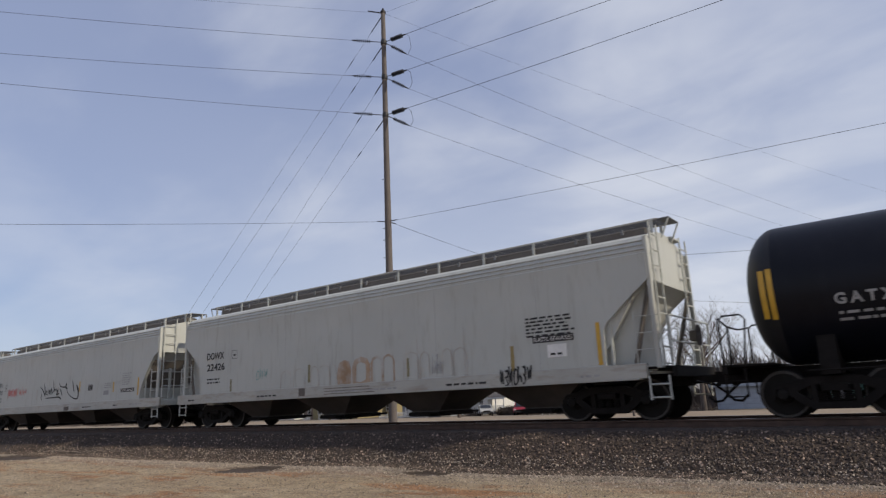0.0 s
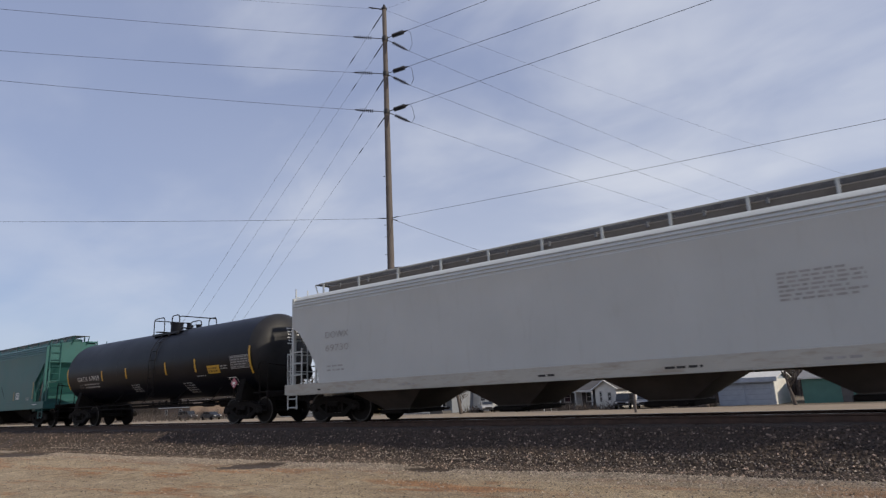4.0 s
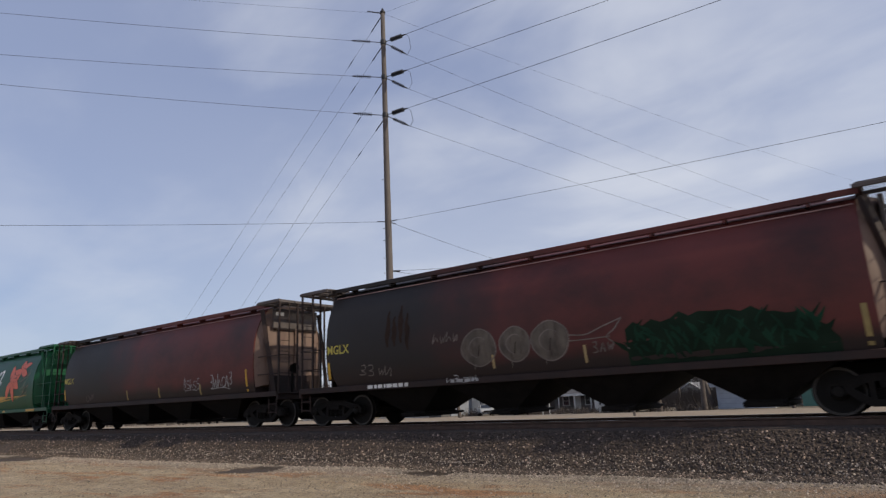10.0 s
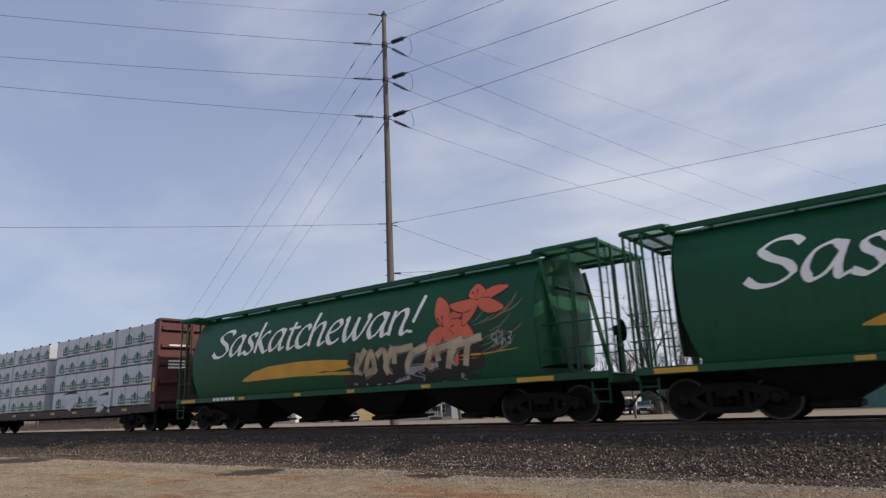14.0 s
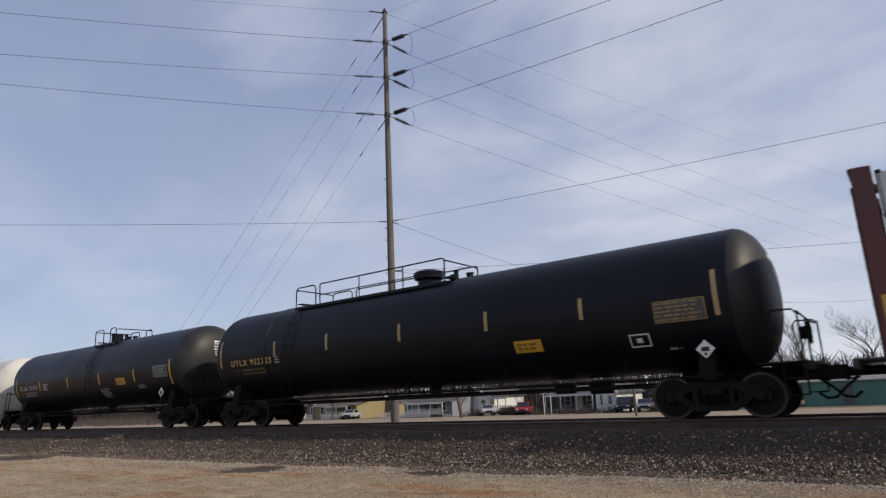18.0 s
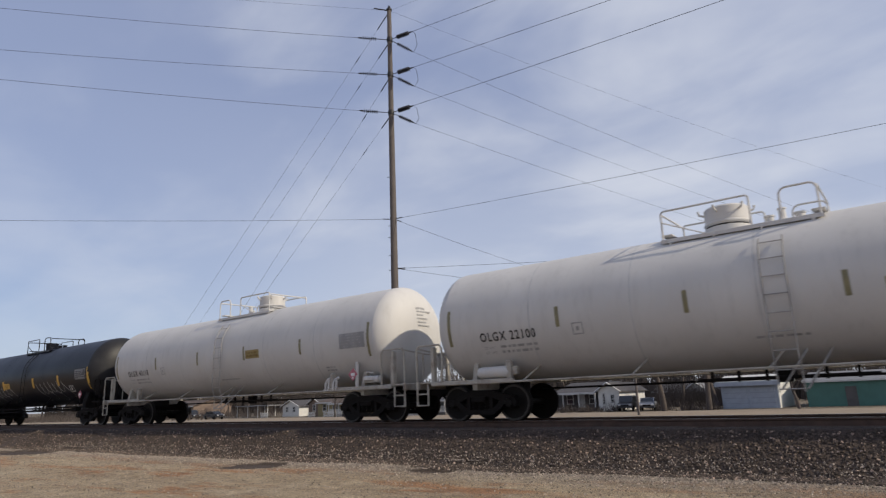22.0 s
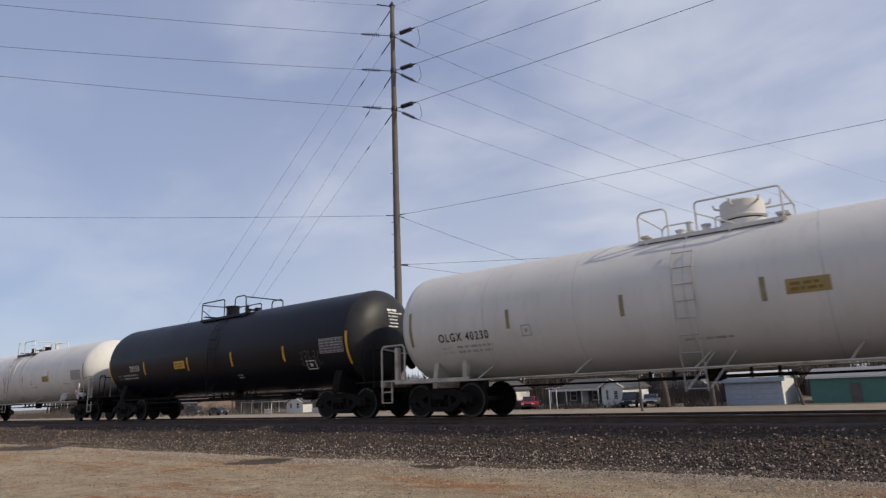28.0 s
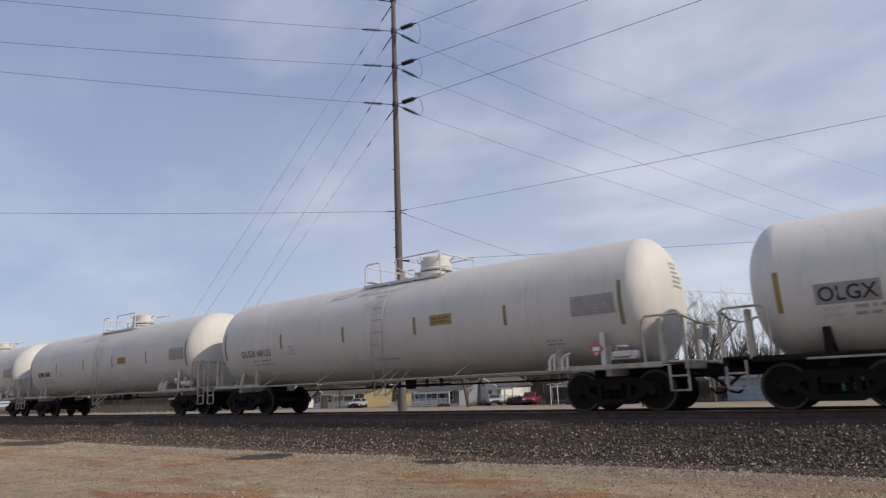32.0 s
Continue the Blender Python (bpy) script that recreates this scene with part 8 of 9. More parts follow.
part("spray_tag", scrawl(5.3, 6.4, 1.75, 2.2, surf, 5, 134, 0.03), m_panel_b, car, "grey sprayed scrawl")
car, surf, half, xb = tank_car(-380.5, -361.98, True, "OLGX", "29016", 23, label="long white tank car with rusty streaks below its fittings", r=1.43, zc=2.46, pressure=True, tank=m_whitesoot, old_mark=True, strips=((-8.6, 0.8), (-4.51, 0.42), (-1.45, 0.42), (1.25, 0.42), (8.55, 0.9)), strip_z=2.25, text=(-7.93, 2.0, 2.05),
         yellow=(3.8, 2.15), panel=(7.2, 2.2), square=None, rails=((-1.36, -1.3), (-0.45, 0.95)), dome=0.15, ladder_x=-0.73, placard=8.2, prints=((2.2, 2.15, 0.4, 3), (2.2, 1.8, 0.9, 1), (6.2, 1.85, 1.0, 1)))
m_ruststreak = material("thin_rust_streak", (0.40, 0.335, 0.265), 0.7, vary=0.15, scale=3.0, dirt=(0.50, 0.485, 0.45), dirt_amount=0.9, spread=0.42, dirt_scale=(5, 5, 0.6))
for u, w, z0 in ((0.92, 0.13, 1.5), (1.04, 0.05, 2.5), (-0.42, 0.07, 2.2), (-1.2, 0.05, 3.1)):
    part("rust_streak", ribbon(Build(), [(u, zz) for zz in [3.62 - (3.62 - z0) * i / 10 for i in range(11)]], [w * (1 - 0.06 * i) for i in range(11)], surf, 0.006), m_ruststreak, car)
for u, w, z0 in ((-1.42, 0.16, 3.42), (-1.15, 0.34, 3.52), (0.98, 0.34, 3.40), (1.2, 0.14, 3.5)):
    part("soot_stain", ribbon(Build(), [(u, zz) for zz in [3.66 - (3.66 - z0) * i / 4 for i in range(5)]], [w * (1 - 0.22 * i) for i in range(5)], surf, 0.008), m_dusty, car, "dark grimy stain")
b = Build()
strip_x = 4.55
part("reflector", patch(b, strip_x, strip_x + 0.1, 2.05, 2.55, surf, 0.008), m_yellow, car, "faded yellow reflective strip")
tank_car(-398.9, -382.17, True, "OLGX", "60123", 25, label=WHITE_TANK, rails=B_RAILS, dome=1.14, ladder_x=0.1, yellow=(2.06, 2.5), **W_KEYS)
tank_car(-416.7, -400.1, True, "OLGX", "", 27, label=WHITE_TANK, rails=B_RAILS, dome=1.1, ladder_x=0.05, yellow=(2.0, 2.4), **W_KEYS)
tank_car(-434.6, -418.0, True, "OLGX", "", 29, label=WHITE_TANK, rails=B_RAILS, dome=1.1, ladder_x=0.05, yellow=(2.0, 2.4), **W_KEYS)


# ---- beyond the track: houses, sheds, vehicles, trees ----
AFAR = 1.25  # the yards were planned nearer: this carries the plan out to its true distance


m_roof_g = material("grey_shingle_roof", (0.060, 0.057, 0.060), 0.9, vary=0.2, scale=2.0, grain=0.3, grain_scale=12)
m_roof_b = material("brown_shingle_roof", (0.085, 0.062, 0.050), 0.9, vary=0.2, scale=2.0, grain=0.3, grain_scale=12)
m_roof_p = material("pale_metal_roof", (0.17, 0.17, 0.175), 0.6, metal=0.0, vary=0.1, scale=1.0)
m_w_white = material("white_clapboard", (0.60, 0.595, 0.575), 0.7, vary=0.08, scale=2.0)
m_w_yellow = material("yellow_clapboard", (0.25, 0.205, 0.105), 0.75, vary=0.1, scale=2.0)
m_w_blue = material("grey_blue_clapboard", (0.20, 0.215, 0.245), 0.75, vary=0.1, scale=2.0)
m_w_pale = material("pale_blue_siding", (0.29, 0.33, 0.40), 0.7, vary=0.08, scale=2.0)
m_w_green = material("teal_green_siding", (0.062, 0.155, 0.135), 0.7, vary=0.12, scale=1.0)
m_w_dark = material("dark_grey_clapboard", (0.09, 0.085, 0.085), 0.8, vary=0.15, scale=2.0)
m_w_brown = material("brown_clapboard", (0.17, 0.125, 0.10), 0.8, vary=0.15, scale=2.0)
m_trim = material("white_trim_paint", (0.52, 0.52, 0.51), 0.6, vary=0.08)
m_pane = material("dark_window_glass", (0.02, 0.024, 0.03), 0.12, vary=0.1)
m_bark = material("grey_brown_bark", (0.075, 0.060, 0.052), 0.9, vary=0.25, scale=3.0)
m_twig = material("grey_twigs", (0.105, 0.088, 0.080), 0.9, vary=0.2, scale=2.0)


def window_on(house, x, y, z, w, h):
    f = Build()
    for dx, dz, sx, sz in ((-w / 2, 0, 0.09, h + 0.18), (w / 2, 0, 0.09, h + 0.18), (0, h / 2, w, 0.09), (0, -h / 2, w + 0.16, 0.11), (0, 0, w, 0.05)):
        f.box((x + dx, y - 0.03, z + dz), (sx, 0.08, sz))
    win = part("window", f, m_trim, house, "white framed window")
    part("pane", Build().box((x, y - 0.006, z), (w, 0.03, h)), m_pane, win)


def door_on(house, x, y, z0, w=0.9, h=2.0, mat=None, trim=None):
    d = part("door", Build().box((x, y - 0.02, z0 + h / 2), (w, 0.06, h), 0.01), mat or m_w_dark, house)
    part("door_frame", Build().prism([(x - w / 2 - 0.08, z0), (x - w / 2, z0), (x - w / 2, z0 + h), (x + w / 2, z0 + h), (x + w / 2, z0), (x + w / 2 + 0.08, z0), (x + w / 2 + 0.08, z0 + h + 0.08), (x - w / 2 - 0.08, z0 + h + 0.08)], y - 0.06, y, 1), trim or m_trim, d)


def house(x0, x1, y0, deep, eave, ridge, wall, roof, label, gable=False, windows=(), doors=(), over=0.35, name="house", boards=True):
    """A small house whose front stands at y0. gable: the ridge runs away from the track."""
    z0 = FAR_Z - 0.05
    x0, x1, y0, deep = x0 * AFAR, x1 * AFAR, y0 * AFAR, deep * AFAR
    h = tagged(new(name), label, "house" if name == "house" else name.replace("_", " "))
    xm, ym = (x0 + x1) / 2, y0 + deep / 2
    b = Build()
    if gable:
        b.prism([(x0, z0), (x1, z0), (x1, z0 + eave), (xm, z0 + ridge), (x0, z0 + eave)], y0, y0 + deep, 1)
    else:
        b.prism([(y0, z0), (y0 + deep, z0), (y0 + deep, z0 + eave), (ym, z0 + ridge), (y0, z0 + eave)], x0, x1, 0)
    body = part("wall", b, wall, h, smooth=False)
    t = 0.12
    b = Build()
    if gable:
        k = (ridge - eave) / (xm - x0)
        b.prism([(x0 - over, z0 + eave - over * k), (xm, z0 + ridge), (x1 + over, z0 + eave - over * k), (x1 + over, z0 + eave - over * k + t), (xm, z0 + ridge + t), (x0 - over, z0 + eave - over * k + t)], y0 - over, y0 + deep + over, 1)
    else:
        k = (ridge - eave) / (ym - y0)
        b.prism([(y0 - over, z0 + eave - over * k), (ym, z0 + ridge), (y0 + deep + over, z0 + eave - over * k), (y0 + deep + over, z0 + eave - over * k + t), (ym, z0 + ridge + t), (y0 - over, z0 + eave - over * k + t)], x0 - over, x1 + over, 0)
    part("roof", b, roof, h, smooth=False)
    if boards:
        n = int(eave / 0.2)
        board = Build().box((0, 0, 0), (x1 - x0, 0.02, 0.03)).mesh("clapboard", wall, smooth=False)
        for i in range(1, n):
            part("clapboard", board, None, body, "", pose(xm, y0 - 0.012, z0 + 0.2 * i))
    if not gable:
        part("fascia", Build().box((xm, y0 - over - 0.02, z0 + eave - over * (ridge - eave) / (ym - y0) + 0.04), (x1 - x0 + 2 * over, 0.05, 0.18)), m_trim, h)
    else:
        for s, xa in ((-1, x0 - over), (1, x1 + over)):
            b = Build().pipe([(xa, y0 - over - 0.02, z0 + eave - over * k + 0.05), (xm, y0 - over - 0.02, z0 + ridge + 0.06)], 0.09, 4)
            part("bargeboard", b, m_trim, h)
    for u, z, w, hh in windows:
        window_on(h, u * AFAR, y0, z0 + z, w, hh)
    for u, w, hh, mat in doors:
        door_on(h, u * AFAR, y0, z0, w, hh, mat, wall if name == "shed" else None)
    return h


def porch(h, x0, x1, y0, deep, z_roof, roof, posts=4, rail=True, wall=None):
    z0 = FAR_Z - 0.05
    x0, x1, y0, deep = x0 * AFAR, x1 * AFAR, y0 * AFAR, deep * AFAR
    part("porch_roof", Build().prism([(y0 - deep, z0 + z_roof), (y0, z0 + z_roof + 0.45), (y0, z0 + z_roof + 0.57), (y0 - deep, z0 + z_roof + 0.12)], x0, x1, 0), roof, h, smooth=False)
    part("porch_fascia", Build().box(((x0 + x1) / 2, y0 - deep - 0.03, z0 + z_roof + 0.05), (x1 - x0 + 0.1, 0.06, 0.24)), m_trim, h)
    part("porch_floor", Build().box(((x0 + x1) / 2, y0 - deep / 2, z0 + 0.2), (x1 - x0, deep, 0.4), 0.02), m_w_dark, h)
    for k in range(posts):
        u = x0 + 0.12 + (x1 - x0 - 0.24) * k / (posts - 1)
        part("porch_post", Build().box((u, y0 - deep + 0.1, z0 + z_roof / 2 + 0.1), (0.13, 0.13, z_roof - 0.1), 0.01), m_trim, h)
    if rail:
        b = Build()
        b.box(((x0 + x1) / 2, y0 - deep + 0.06, z0 + 1.2), (x1 - x0, 0.07, 0.07))
        b.box(((x0 + x1) / 2, y0 - deep + 0.06, z0 + 0.52), (x1 - x0, 0.07, 0.07))
        n = int((x1 - x0) / 0.16)
        for k in range(n):
            b.box((x0 + 0.08 + (x1 - x0 - 0.16) * k / (n - 1), y0 - deep + 0.06, z0 + 0.86), (0.05, 0.04, 0.62))
        part("porch_railing", b, m_trim, h)


h = house(-77.6, -73.9, 62, 6, 1.9, 2.9, m_w_white, m_roof_g, "small white gabled house with two windows", True, ((-76.6, 1.3, 0.7, 0.9), (-75.0, 1.3, 0.7, 0.9)))
# an open carport beside it
cp = tagged(new("carport"), "open grey carport on thin white posts", "carport")
part("roof", Build().prism([(-108.2, 1.05), (-98.2, 1.05), (-98.2, 1.2), (-108.2, 1.2)], 75, 82, 1), m_roof_p, cp, smooth=False)
for u in (-107.9, -104.6, -101.5, -98.6):
    for v in (75.3, 81.7):
        part("post", Build().box((u, v, 0.0), (0.13, 0.13, 2.1), 0.01), m_trim, cp)
h = house(-67.6, -59.7, 60, 8, 2.3, 3.3, m_w_yellow, m_roof_b, "yellow clapboard house with a brown roof and white porch rail", False, ((-66.2, 1.5, 0.9, 1.1), (-61.0, 1.5, 1.0, 1.1)), ((-64.2, 0.9, 2.0, None),))
porch(h, -63.9, -59.9, 60, 1.6, 2.0, m_roof_b, 3)
h = house(-70.2, -67.7, 60.6, 7, 2.2, 3.1, m_w_brown, m_roof_g, "brown clapboard house wing with a gable front", True, ((-69.0, 1.5, 0.7, 1.0),))
h = house(-62.4, -58.0, 66, 8, 2.4, 3.5, m_w_yellow, m_roof_b, "pale yellow house with a hipped brown roof", True, ((-61.2, 1.5, 0.9, 1.1), (-59.2, 1.5, 0.9, 1.1)))
h = house(-51.2, -44.0, 59.6, 8, 2.25, 3.4, m_w_blue, m_roof_g, "grey-blue clapboard house with a railed front porch", False, ((-50.4, 1.6, 0.75, 1.25), (-47.6, 1.5, 1.2, 1.2), (-45.2, 1.5, 0.9, 1.2)), ((-46.4, 0.9, 2.0, m_w_dark),))
porch(h, -49.4, -44.1, 59.6, 1.7, 1.95, m_roof_g, 4)
h = house(-45.4, -41.7, 64, 8, 2.7, 3.9, m_w_white, m_roof_g, "white gabled house front with a side porch", True, ((-44.6, 1.5, 0.8, 1.2), (-42.6, 1.5, 0.8, 1.2), (-43.5, 2.9, 0.5, 0.5)), ((-43.6, 0.9, 2.0, m_trim),))
porch(h, -41.6, -39.2, 65.2, 1.6, 2.2, m_roof_g, 3)
h = house(-33.0, -27.6, 64, 8, 2.5, 3.6, m_w_dark, m_roof_g, "dark clapboard house behind a deep white-fascia porch", False, ((-31.6, 1.5, 0.9, 1.2), (-29.0, 1.5, 0.9, 1.2)), ((-30.3, 0.9, 2.0, m_trim),))
porch(h, -33.3, -27.7, 64, 2.2, 2.2, m_roof_g, 4, False)
h = house(-26.8, -24.6, 60.5, 7, 2.5, 3.4, m_w_white, m_roof_g, "white house end with a narrow dark window", True, ((-26.2, 1.5, 0.35, 1.3), (-25.3, 1.5, 0.5, 1.0)))
for k, (xa, xb2, yy, wall, lab) in enumerate(((-27.2, -23.6, 78, m_w_brown, "low brown house with a pale roof"), (-23.0, -20.4, 76, m_w_white, "low white house with a pale roof"), (-19.6, -17.0, 79, m_w_blue, "low grey house with a pale roof"))):
    house(xa, xb2, yy, 6, 2.0, 3.1, wall, m_roof_p if k else m_roof_g, lab, k == 1, ((xa + 1.0, 1.2, 0.7, 0.8),))
# garage with two wide doors
g = house(-15.0, -10.5, 60, 7, 2.75, 3.5, m_w_pale, m_trim, "pale blue garage with two wide doors and a pale roof", False, (), (), 0.5, "garage", False)
part("eave_board", Build().box((-15.95, 74.35, FAR_Z + 2.62), (6.6, 0.06, 0.5), 0.01), m_w_pale, g)
for u in (-17.3, -14.6):
    d = part("garage_door", Build().box((u, 74.96, FAR_Z + 1.12), (2.45, 0.08, 2.25), 0.01), m_w_pale, g, "pale panelled overhead door")
    for z in (0.55, 1.1, 1.65):
        part("door_joint", Build().box((u, 74.915, FAR_Z + z), (2.4, 0.02, 0.03)), m_w_blue, d)
part("side_wall", Build().box((-13.09, 79.4, FAR_Z + 1.3), (0.06, 8.6, 2.7)), m_w_white, g)
h = house(-8.6, 9.0, 61.5, 9, 2.6, 3.5, m_w_green, m_roof_p, "long teal green shed with a pale metal roof", False, (), ((-5.4, 1.0, 2.0, m_w_dark), (-1.0, 2.6, 2.2, m_w_green)), 0.3, "shed", False)
h = house(16.0, 26.0, 70, 9, 2.7, 4.2, m_w_white, m_roof_g, "white house far along the street", False, ((18.0, 1.5, 0.9, 1.2), (22.0, 1.5, 0.9, 1.2)), ((20.2, 0.9, 2.0, None),))
h = house(-118.0, -108.0, 66, 8, 2.6, 4.0, m_w_brown, m_roof_b, "brown house among bare brush", False, ((-116.0, 1.5, 0.9, 1.2), (-111.0, 1.5, 0.9, 1.2)), ())

# low white fences
for xa, xe, yy in ((-66.8, -65.4, 57.6), (-63.6, -60.2, 57.4), (-79.5, -77.9, 59.5), (-52.6, -51.2, 57.0), (-49.9, -45.2, 57.0)):
    xa, xe, yy = xa * AFAR, xe * AFAR, yy * AFAR
    fence = tagged(new("fence"), "short white picket fence by the street", "fence")
    n = int((xe - xa) / 0.2)
    for k in range(n + 1):
        part("picket", once("picket", lambda: Build().box((0, 0, 0.45), (0.09, 0.03, 0.9), 0.01).mesh("picket", m_trim)), None, fence, "", pose(xa + 0.2 * k, yy, FAR_Z))
    for z in (0.25, 0.7):
        part("rail", Build().box(((xa + xe) / 2, yy + 0.03, FAR_Z + z), (xe - xa, 0.04, 0.08)), m_trim, fence)


def vehicle(x, y, paint, label, kind, length=4.6, heading=0):
    """A parked car or pickup seen from its side."""
    v = tagged(new("pickup_truck" if kind == "pickup" else "car"), label, "pickup truck" if kind == "pickup" else "car")
    v.matrix_basis = pose(x * AFAR, y * AFAR, FAR_Z, 0, 0, heading)
    l = length / 2
    low = [(-l, 0.40), (-l, 0.85), (-l + 0.15, 0.98), (l * 0.35, 1.0), (l - 0.25, 0.92), (l, 0.75), (l, 0.40)]
    part("body", Build().prism(low, -0.85, 0.85, 1), paint, v, sharp=30)
    if kind == "pickup":
        cab = [(-0.35, 0.98), (-0.25, 1.62), (0.75, 1.64), (1.25, 1.0)]
    elif kind == "van":
        cab = [(-l + 0.05, 0.98), (-l + 0.25, 1.75), (0.9, 1.78), (1.55, 1.0)]
    else:
        cab = [(-l + 0.35, 0.98), (-l + 0.95, 1.45), (0.5, 1.47), (1.15, 1.0)]
    c = part("cabin", Build().prism(cab, -0.76, 0.76, 1), paint, v, sharp=30)
    inner = [(u * 0.86 + 0.02, 0.98 + (z - 0.98) * 0.82 + 0.04) for u, z in cab]
    part("side_window", Build().prism(inner, -0.775, 0.775, 1), m_pane, c)
    (xa, za), (xc, zc2) = cab[-2], cab[-1]
    nx, nz = (za - zc2), (xc - xa)
    k = 0.02 / math.hypot(nx, nz)
    part("windscreen", Build().add([(xa + nx * k + s * (xc - xa), y, za + nz * k + s * (zc2 - za)) for s, y in ((0.1, -0.66), (0.1, 0.66), (0.9, 0.70), (0.9, -0.70))], [(0, 1, 2, 3)]), m_pane, c)
    part("grille", Build().box((l + 0.005, 0, 0.66), (0.03, 0.9, 0.16), 0.01), m_under, v)
    part("headlight", Build().box((l - 0.03, 0.62, 0.74), (0.1, 0.3, 0.14), 0.02), m_trim, v)
    for u in (-l * 0.62, l * 0.62):
        for q in (-1, 1):
            w = part("wheel", once("car_tyre", lambda: Build().turned([(-0.1, 0.2), (-0.1, 0.31), (-0.07, 0.33), (0.07, 0.33), (0.1, 0.31), (0.1, 0.2)], 1, (0, 0, 0), 18).mesh("wheel", m_under)), None, v, "", pose(u, q * 0.80, 0.33))
            part("rim", once("car_rim", lambda: Build().turned([(-0.105, 0.03), (-0.09, 0.2), (0.09, 0.2), (0.105, 0.03)], 1, (0, 0, 0), 14).mesh("rim", m_galv)), None, w)
    part("bumper", Build().box((l + 0.02, 0, 0.5), (0.12, 1.6, 0.18), 0.03), m_galv, v)
    part("headlight", Build().box((l - 0.03, -0.62, 0.74), (0.1, 0.3, 0.14), 0.02), m_trim, v)


m_carred = material("red_car_paint", (0.28, 0.022, 0.04), 0.35, vary=0.08)
m_carwhite = material("white_car_paint", (0.34, 0.345, 0.35), 0.35, vary=0.05)
m_cargrey = material("silver_car_paint", (0.26, 0.27, 0.29), 0.3, metal=0.4, vary=0.05)
m_cardark = material("dark_car_paint", (0.03, 0.032, 0.038), 0.3, vary=0.08)
vehicle(-33.9, 58.5, m_carred, "red pickup truck parked nose out in a yard", "pickup", 4.6, -68)
vehicle(-38.2, 58, m_carwhite, "white car parked nose out beside a white house", "car", 4.2, -50)
vehicle(-21.3, 59, m_cargrey, "silver car parked nose out beside a pole", "car", 4.4, -75)
vehicle(-23.4, 59.5, m_cardark, "dark van parked nose out beside a white house", "van", 4.2, -80)
vehicle(-59.2, 58.5, m_carwhite, "white car parked nose out before a yellow house", "car", 4.2, -65)
vehicle(-86.0, 56, m_cardark, "dark car parked near a carport", "car", 4.4)
vehicle(-95.5, 58, m_cardark, "dark van parked among bare brush", "van", 4.6)

# a short utility pole by the street
up = tagged(new("utility_pole"), "short bare timber pole by the street", "utility pole")
part("pole", Build().turned([(-1.2, 0.13), (2.0, 0.12), (4.6, 0.11)], 2, (-23.2, 61.5, 0), 12), m_pole, up)
for u, yy in ((-38.6, 71.5), (-38.0, 72.2)):
    p = tagged(new("clothes_pole"), "thin white steel pole in a yard", "pole")
    part("post", Build().pipe([(u, yy, FAR_Z - 0.1), (u, yy, 1.6)], 0.06, 8), m_trim, p)
    part("crossbar", Build().pipe([(u - 0.5, yy, 1.5), (u + 0.5, yy, 1.6)], 0.05, 6), m_trim, p)


def bare_tree(x, y, tall, seed, lean=0.0, dense=1.0, label="bare grey-brown tree with fine twigs"):
    rnd = random.Random(seed)
    x, y, tall = x * AFAR, y * AFAR, tall * AFAR
    t = tagged(new("tree"), label, "tree", group="bare trees")
    trunk, twigs = Build(), Build()

    def grow(p, d, length, r, level):
        pts, rs = [p], [r]
        q, way = p, d
        steps = 4 if level < 2 else 3
        for i in range(steps):
            way = (way + Vector((rnd.uniform(-1, 1), rnd.uniform(-1, 1), rnd.uniform(-0.3, 0.6))) * (0.16 if level < 2 else 0.28)).normalized()
            q = q + way * length / steps
            pts.append(q)
            rs.append(r * (1 - 0.6 * (i + 1) / steps))
        (trunk if level < 2 else twigs).pipe(pts, rs, 7 if level == 0 else 5 if level == 1 else 3, caps=False)
        if level >= 4:
            return
        count = (5, 5, 5, 4)[level]
        for k in range(int(count * (dense if level else 1) + 0.5)):
            s = rnd.uniform(0.35, 1.0) if level else rnd.uniform(0.45, 1.0)
            i = min(steps - 1, int(s * steps))
            base = pts[i].lerp(pts[i + 1], s * steps - i)
            a = rnd.uniform(0, 6.28)
            side_way = Vector((math.cos(a), math.sin(a), rnd.uniform(0.25, 0.9))).normalized()
            grow(base, (way * 0.45 + side_way * 0.75).normalized(), length * rnd.uniform(0.48, 0.68), max(0.010, rs[i] * 0.55), level + 1)

    grow(Vector((x, y, FAR_Z - 0.1)), Vector((lean, 0, 1)).normalized(), tall * 0.5, tall * 0.022, 0)
    part("trunk", trunk, m_bark, t, sharp=80)
    part("crown", twigs, m_twig, t, sharp=80)


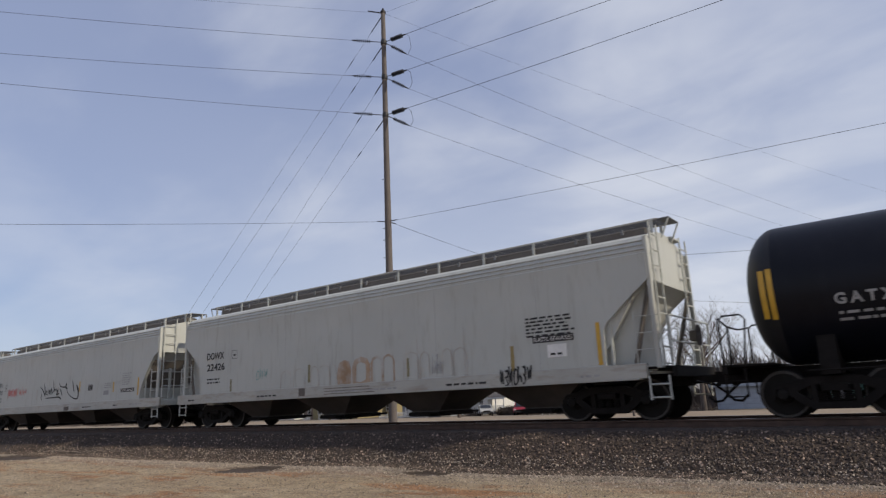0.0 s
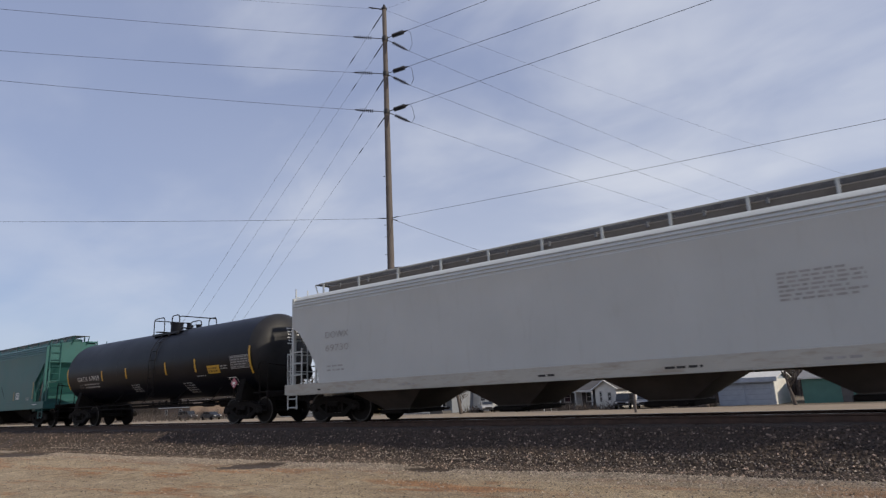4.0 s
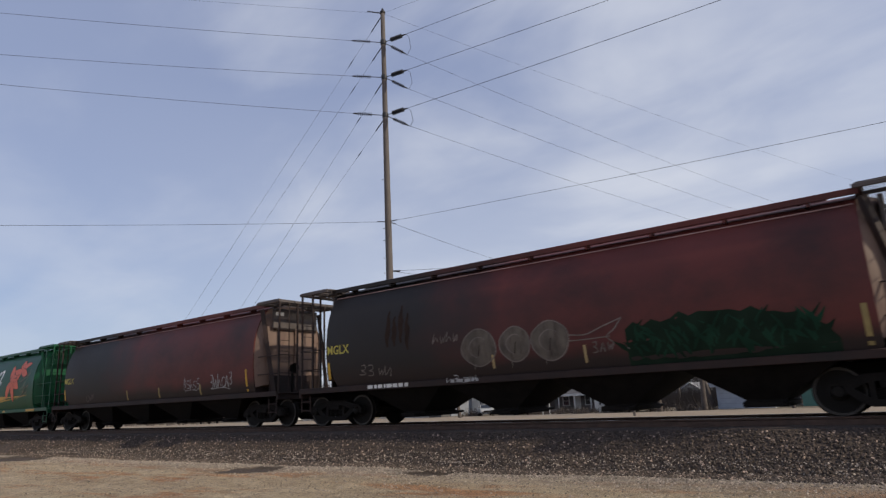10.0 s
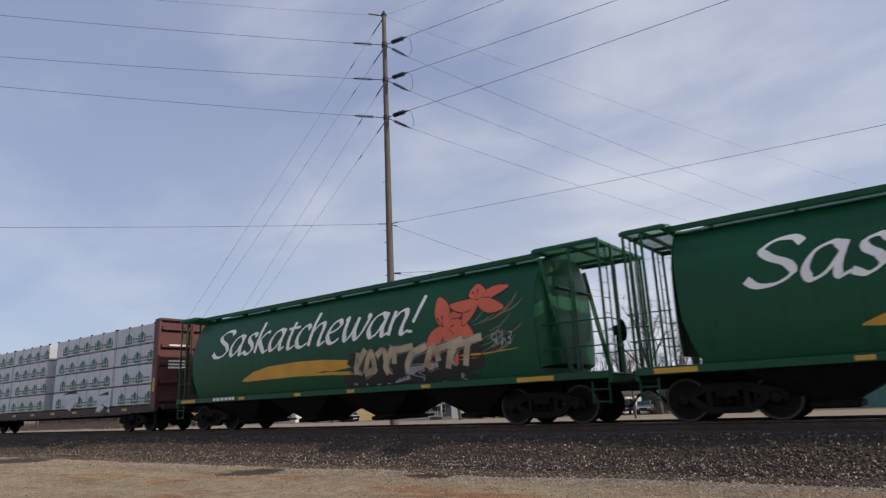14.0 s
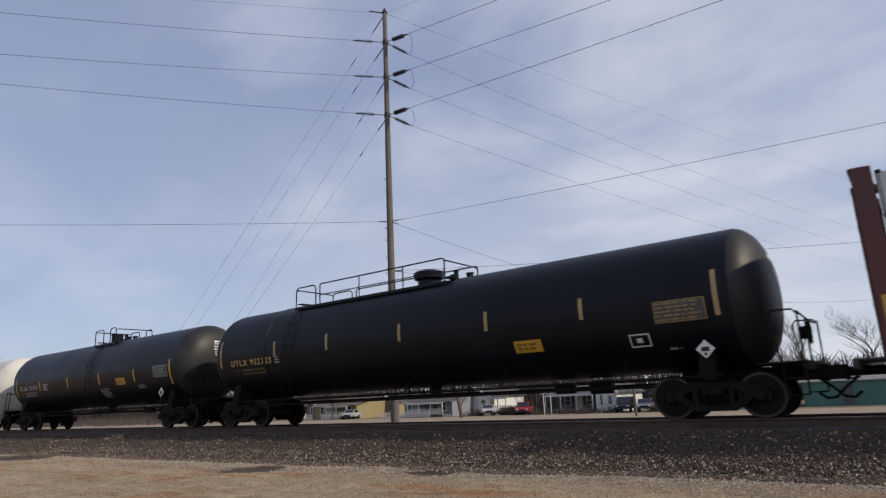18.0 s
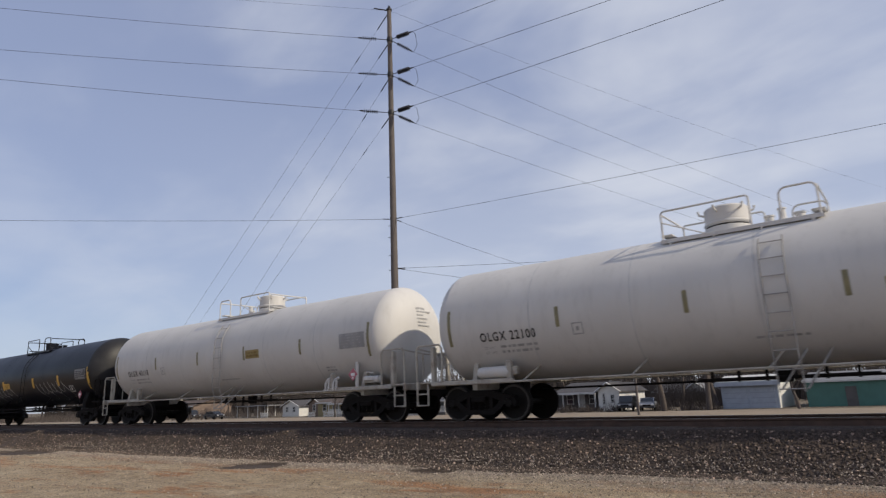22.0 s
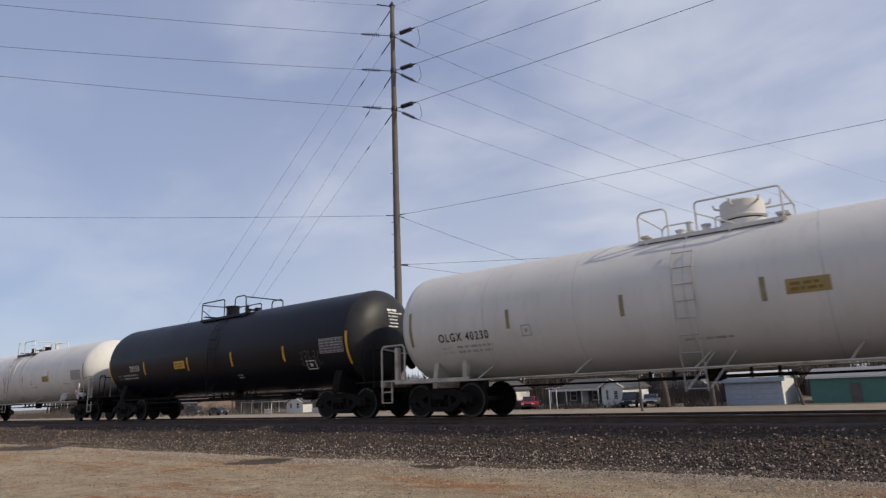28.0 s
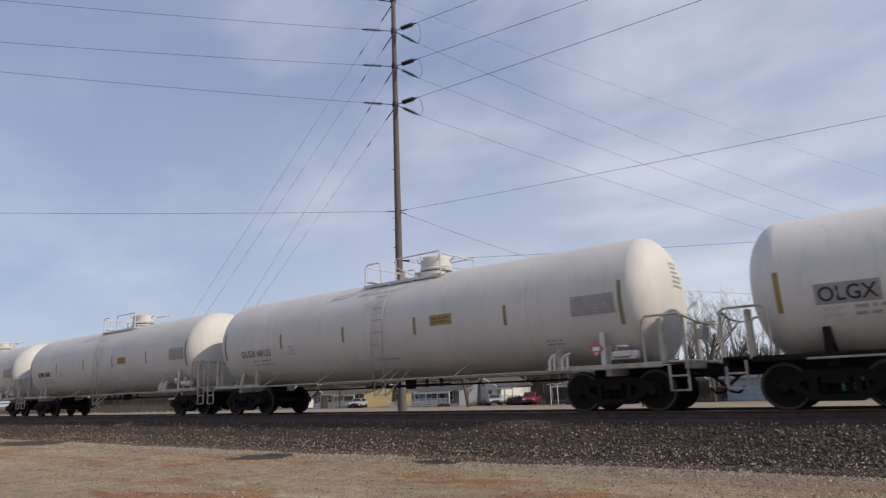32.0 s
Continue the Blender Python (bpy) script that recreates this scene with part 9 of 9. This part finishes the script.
for k, (x, y, tall, lean) in enumerate((
        (-38.7, 54, 9.5, 0.02), (-17.0, 66, 11.5, 0.0), (-21.5, 70, 9.5, 0.05), (-8.6, 57, 6.5, -0.05), (-19.3, 57.5, 13.0, 0.0), (-15.6, 58.0, 12.0, 0.02), (-4.0, 86, 11.0, 0.0), (3.0, 88, 10.0, 0.05),
        (-30.0, 76, 9.0, 0.0), (-36.0, 72, 8.0, -0.03), (-25.5, 88, 11.0, 0.0), (-13.0, 90, 12.0, 0.0), (-47.0, 80, 9.0, 0.0), (-56.0, 84, 9.0, 0.03),
        (-71.5, 78, 8.5, 0.0), (-84.0, 74, 8.0, 0.0), (-92.0, 66, 7.0, 0.04), (-103.0, 70, 7.5, 0.0), (10.0, 82, 9.0, 0.0), (-60.5, 56.5, 5.0, 0.0), (-41.3, 57.5, 4.0, 0.1), (-28.0, 84, 10.0, 0.0), (-33.0, 86, 10.5, 0.0), (-38.0, 90, 11.0, 0.0), (-18.0, 92, 11.0, 0.0), (-22.0, 94, 11.0, 0.0), (-66.0, 90, 10.0, 0.0), (-50.0, 92, 10.5, 0.0))):
    bare_tree(x, y, tall, 200 + k, lean, 0.9)

# winter brush and hedges along the yards
b, rnd = Build(), random.Random(77)
for k in range(9000):
    zone = rnd.random()
    if zone < 0.12:
        x, y, h = rnd.uniform(-37.2, -34.9), rnd.uniform(59, 61), rnd.uniform(0.5, 1.4)
    elif zone < 0.17:
        x, y, h = rnd.choice((-32.2, -29.6, -27.2, -24.4, -20.0, -17.6, -15.8, -40.5)) + rnd.gauss(0, 0.5), rnd.uniform(57.5, 60.5), rnd.uniform(0.4, 1.3)
    elif zone < 0.38:
        x, y, h = rnd.uniform(-40, -14), rnd.uniform(72, 90), rnd.uniform(2.0, 5.0)
    elif zone < 0.60:
        x, y, h = rnd.uniform(-190, -86), rnd.uniform(52, 72), rnd.uniform(0.9, 2.4)
    elif zone < 0.75:
        x, y, h = rnd.uniform(-38.5, -27), rnd.uniform(68, 74), rnd.uniform(1.0, 3.2)
    elif zone < 0.9:
        x, y, h = rnd.uniform(-24, -15.5), rnd.uniform(68, 74), rnd.uniform(1.0, 3.0)
    else:
        x, y, h = rnd.uniform(-76, -70), rnd.uniform(64, 70), rnd.uniform(0.8, 2.4)
    p = Vector((x * AFAR, y * AFAR, FAR_Z - 0.05))
    for i in range(3):
        tip = p + Vector((rnd.uniform(-0.6, 0.6), rnd.uniform(-0.6, 0.6), h * rnd.uniform(0.6, 1.0)))
        b.pipe([p, p.lerp(tip, 0.5) + Vector((rnd.uniform(-0.12, 0.12), 0, 0)), tip], [0.03, 0.022, 0.008], 3, False)
brush = part("brush", b, m_bark, sharp=80)
tagged(brush, "dense leafless winter brush behind the yards", "brush", kind="stuff")

# bare woods closing the view behind the yards
b, rnd = Build(), random.Random(91)
m_woods = material("dark_bare_woods", (0.050, 0.041, 0.037), 0.9, vary=0.25, scale=0.3)
for k in range(6000):
    x, y = rnd.uniform(-290, 70), rnd.uniform(108, 150)
    tall = rnd.uniform(5.0, 11.5) * (0.75 + 0.25 * math.sin(x * 0.11) * math.sin(x * 0.037 + 1))
    p = Vector((x, y, FAR_Z - 0.1))
    top = p + Vector((rnd.uniform(-0.5, 0.5), rnd.uniform(-0.5, 0.5), tall))
    b.pipe([p, p.lerp(top, 0.5) + Vector((rnd.uniform(-0.2, 0.2), 0, 0)), top], [0.20, 0.13, 0.02], 4, False)
    for i in range(8):
        q = p.lerp(top, rnd.uniform(0.08, 0.95))
        tip = q + Vector((rnd.uniform(-1.5, 1.5), rnd.uniform(-1, 1), rnd.uniform(0.4, 1.8)))
        b.pipe([q, q.lerp(tip, 0.5) + Vector((0, 0, -0.1)), tip], [0.07, 0.05, 0.015], 3, False)
tagged(part("woods", b, m_woods, sharp=80), "grey-brown leafless woods on the horizon", "woods", kind="stuff")


# ---- what moves ----
def motions():
    times = [0.0, 8.0, 16.0, 24.0, 32.0]
    for car, x in CARS:
        walk(car, [(t, pose(x + SPEED * t, TRACK_Y, RAIL_Z)) for t in times])
    for bundle, x in CARGO:
        walk(bundle, [(t, pose(x + SPEED * t, TRACK_Y, RAIL_Z)) for t in times])
    # the wheels roll: one turning key set for each of the two axles of a truck, shared by all trucks
    steps = [i / FPS for i in range(32 * FPS + 1)]
    for axle, wheels in zip((-0.889, 0.889), WHEELS):
        lead = wheels[0]
        walk(lead, [(t, pose(axle, 0, 0.457, 0, math.degrees(SPEED * t / 0.457), 0)) for t in steps])
        for w in wheels[1:]:
            w.rotation_mode = 'QUATERNION'
            keys = w.animation_data_create()
            keys.action = lead.animation_data.action
            keys.action_slot = lead.animation_data.action_slot


motions()
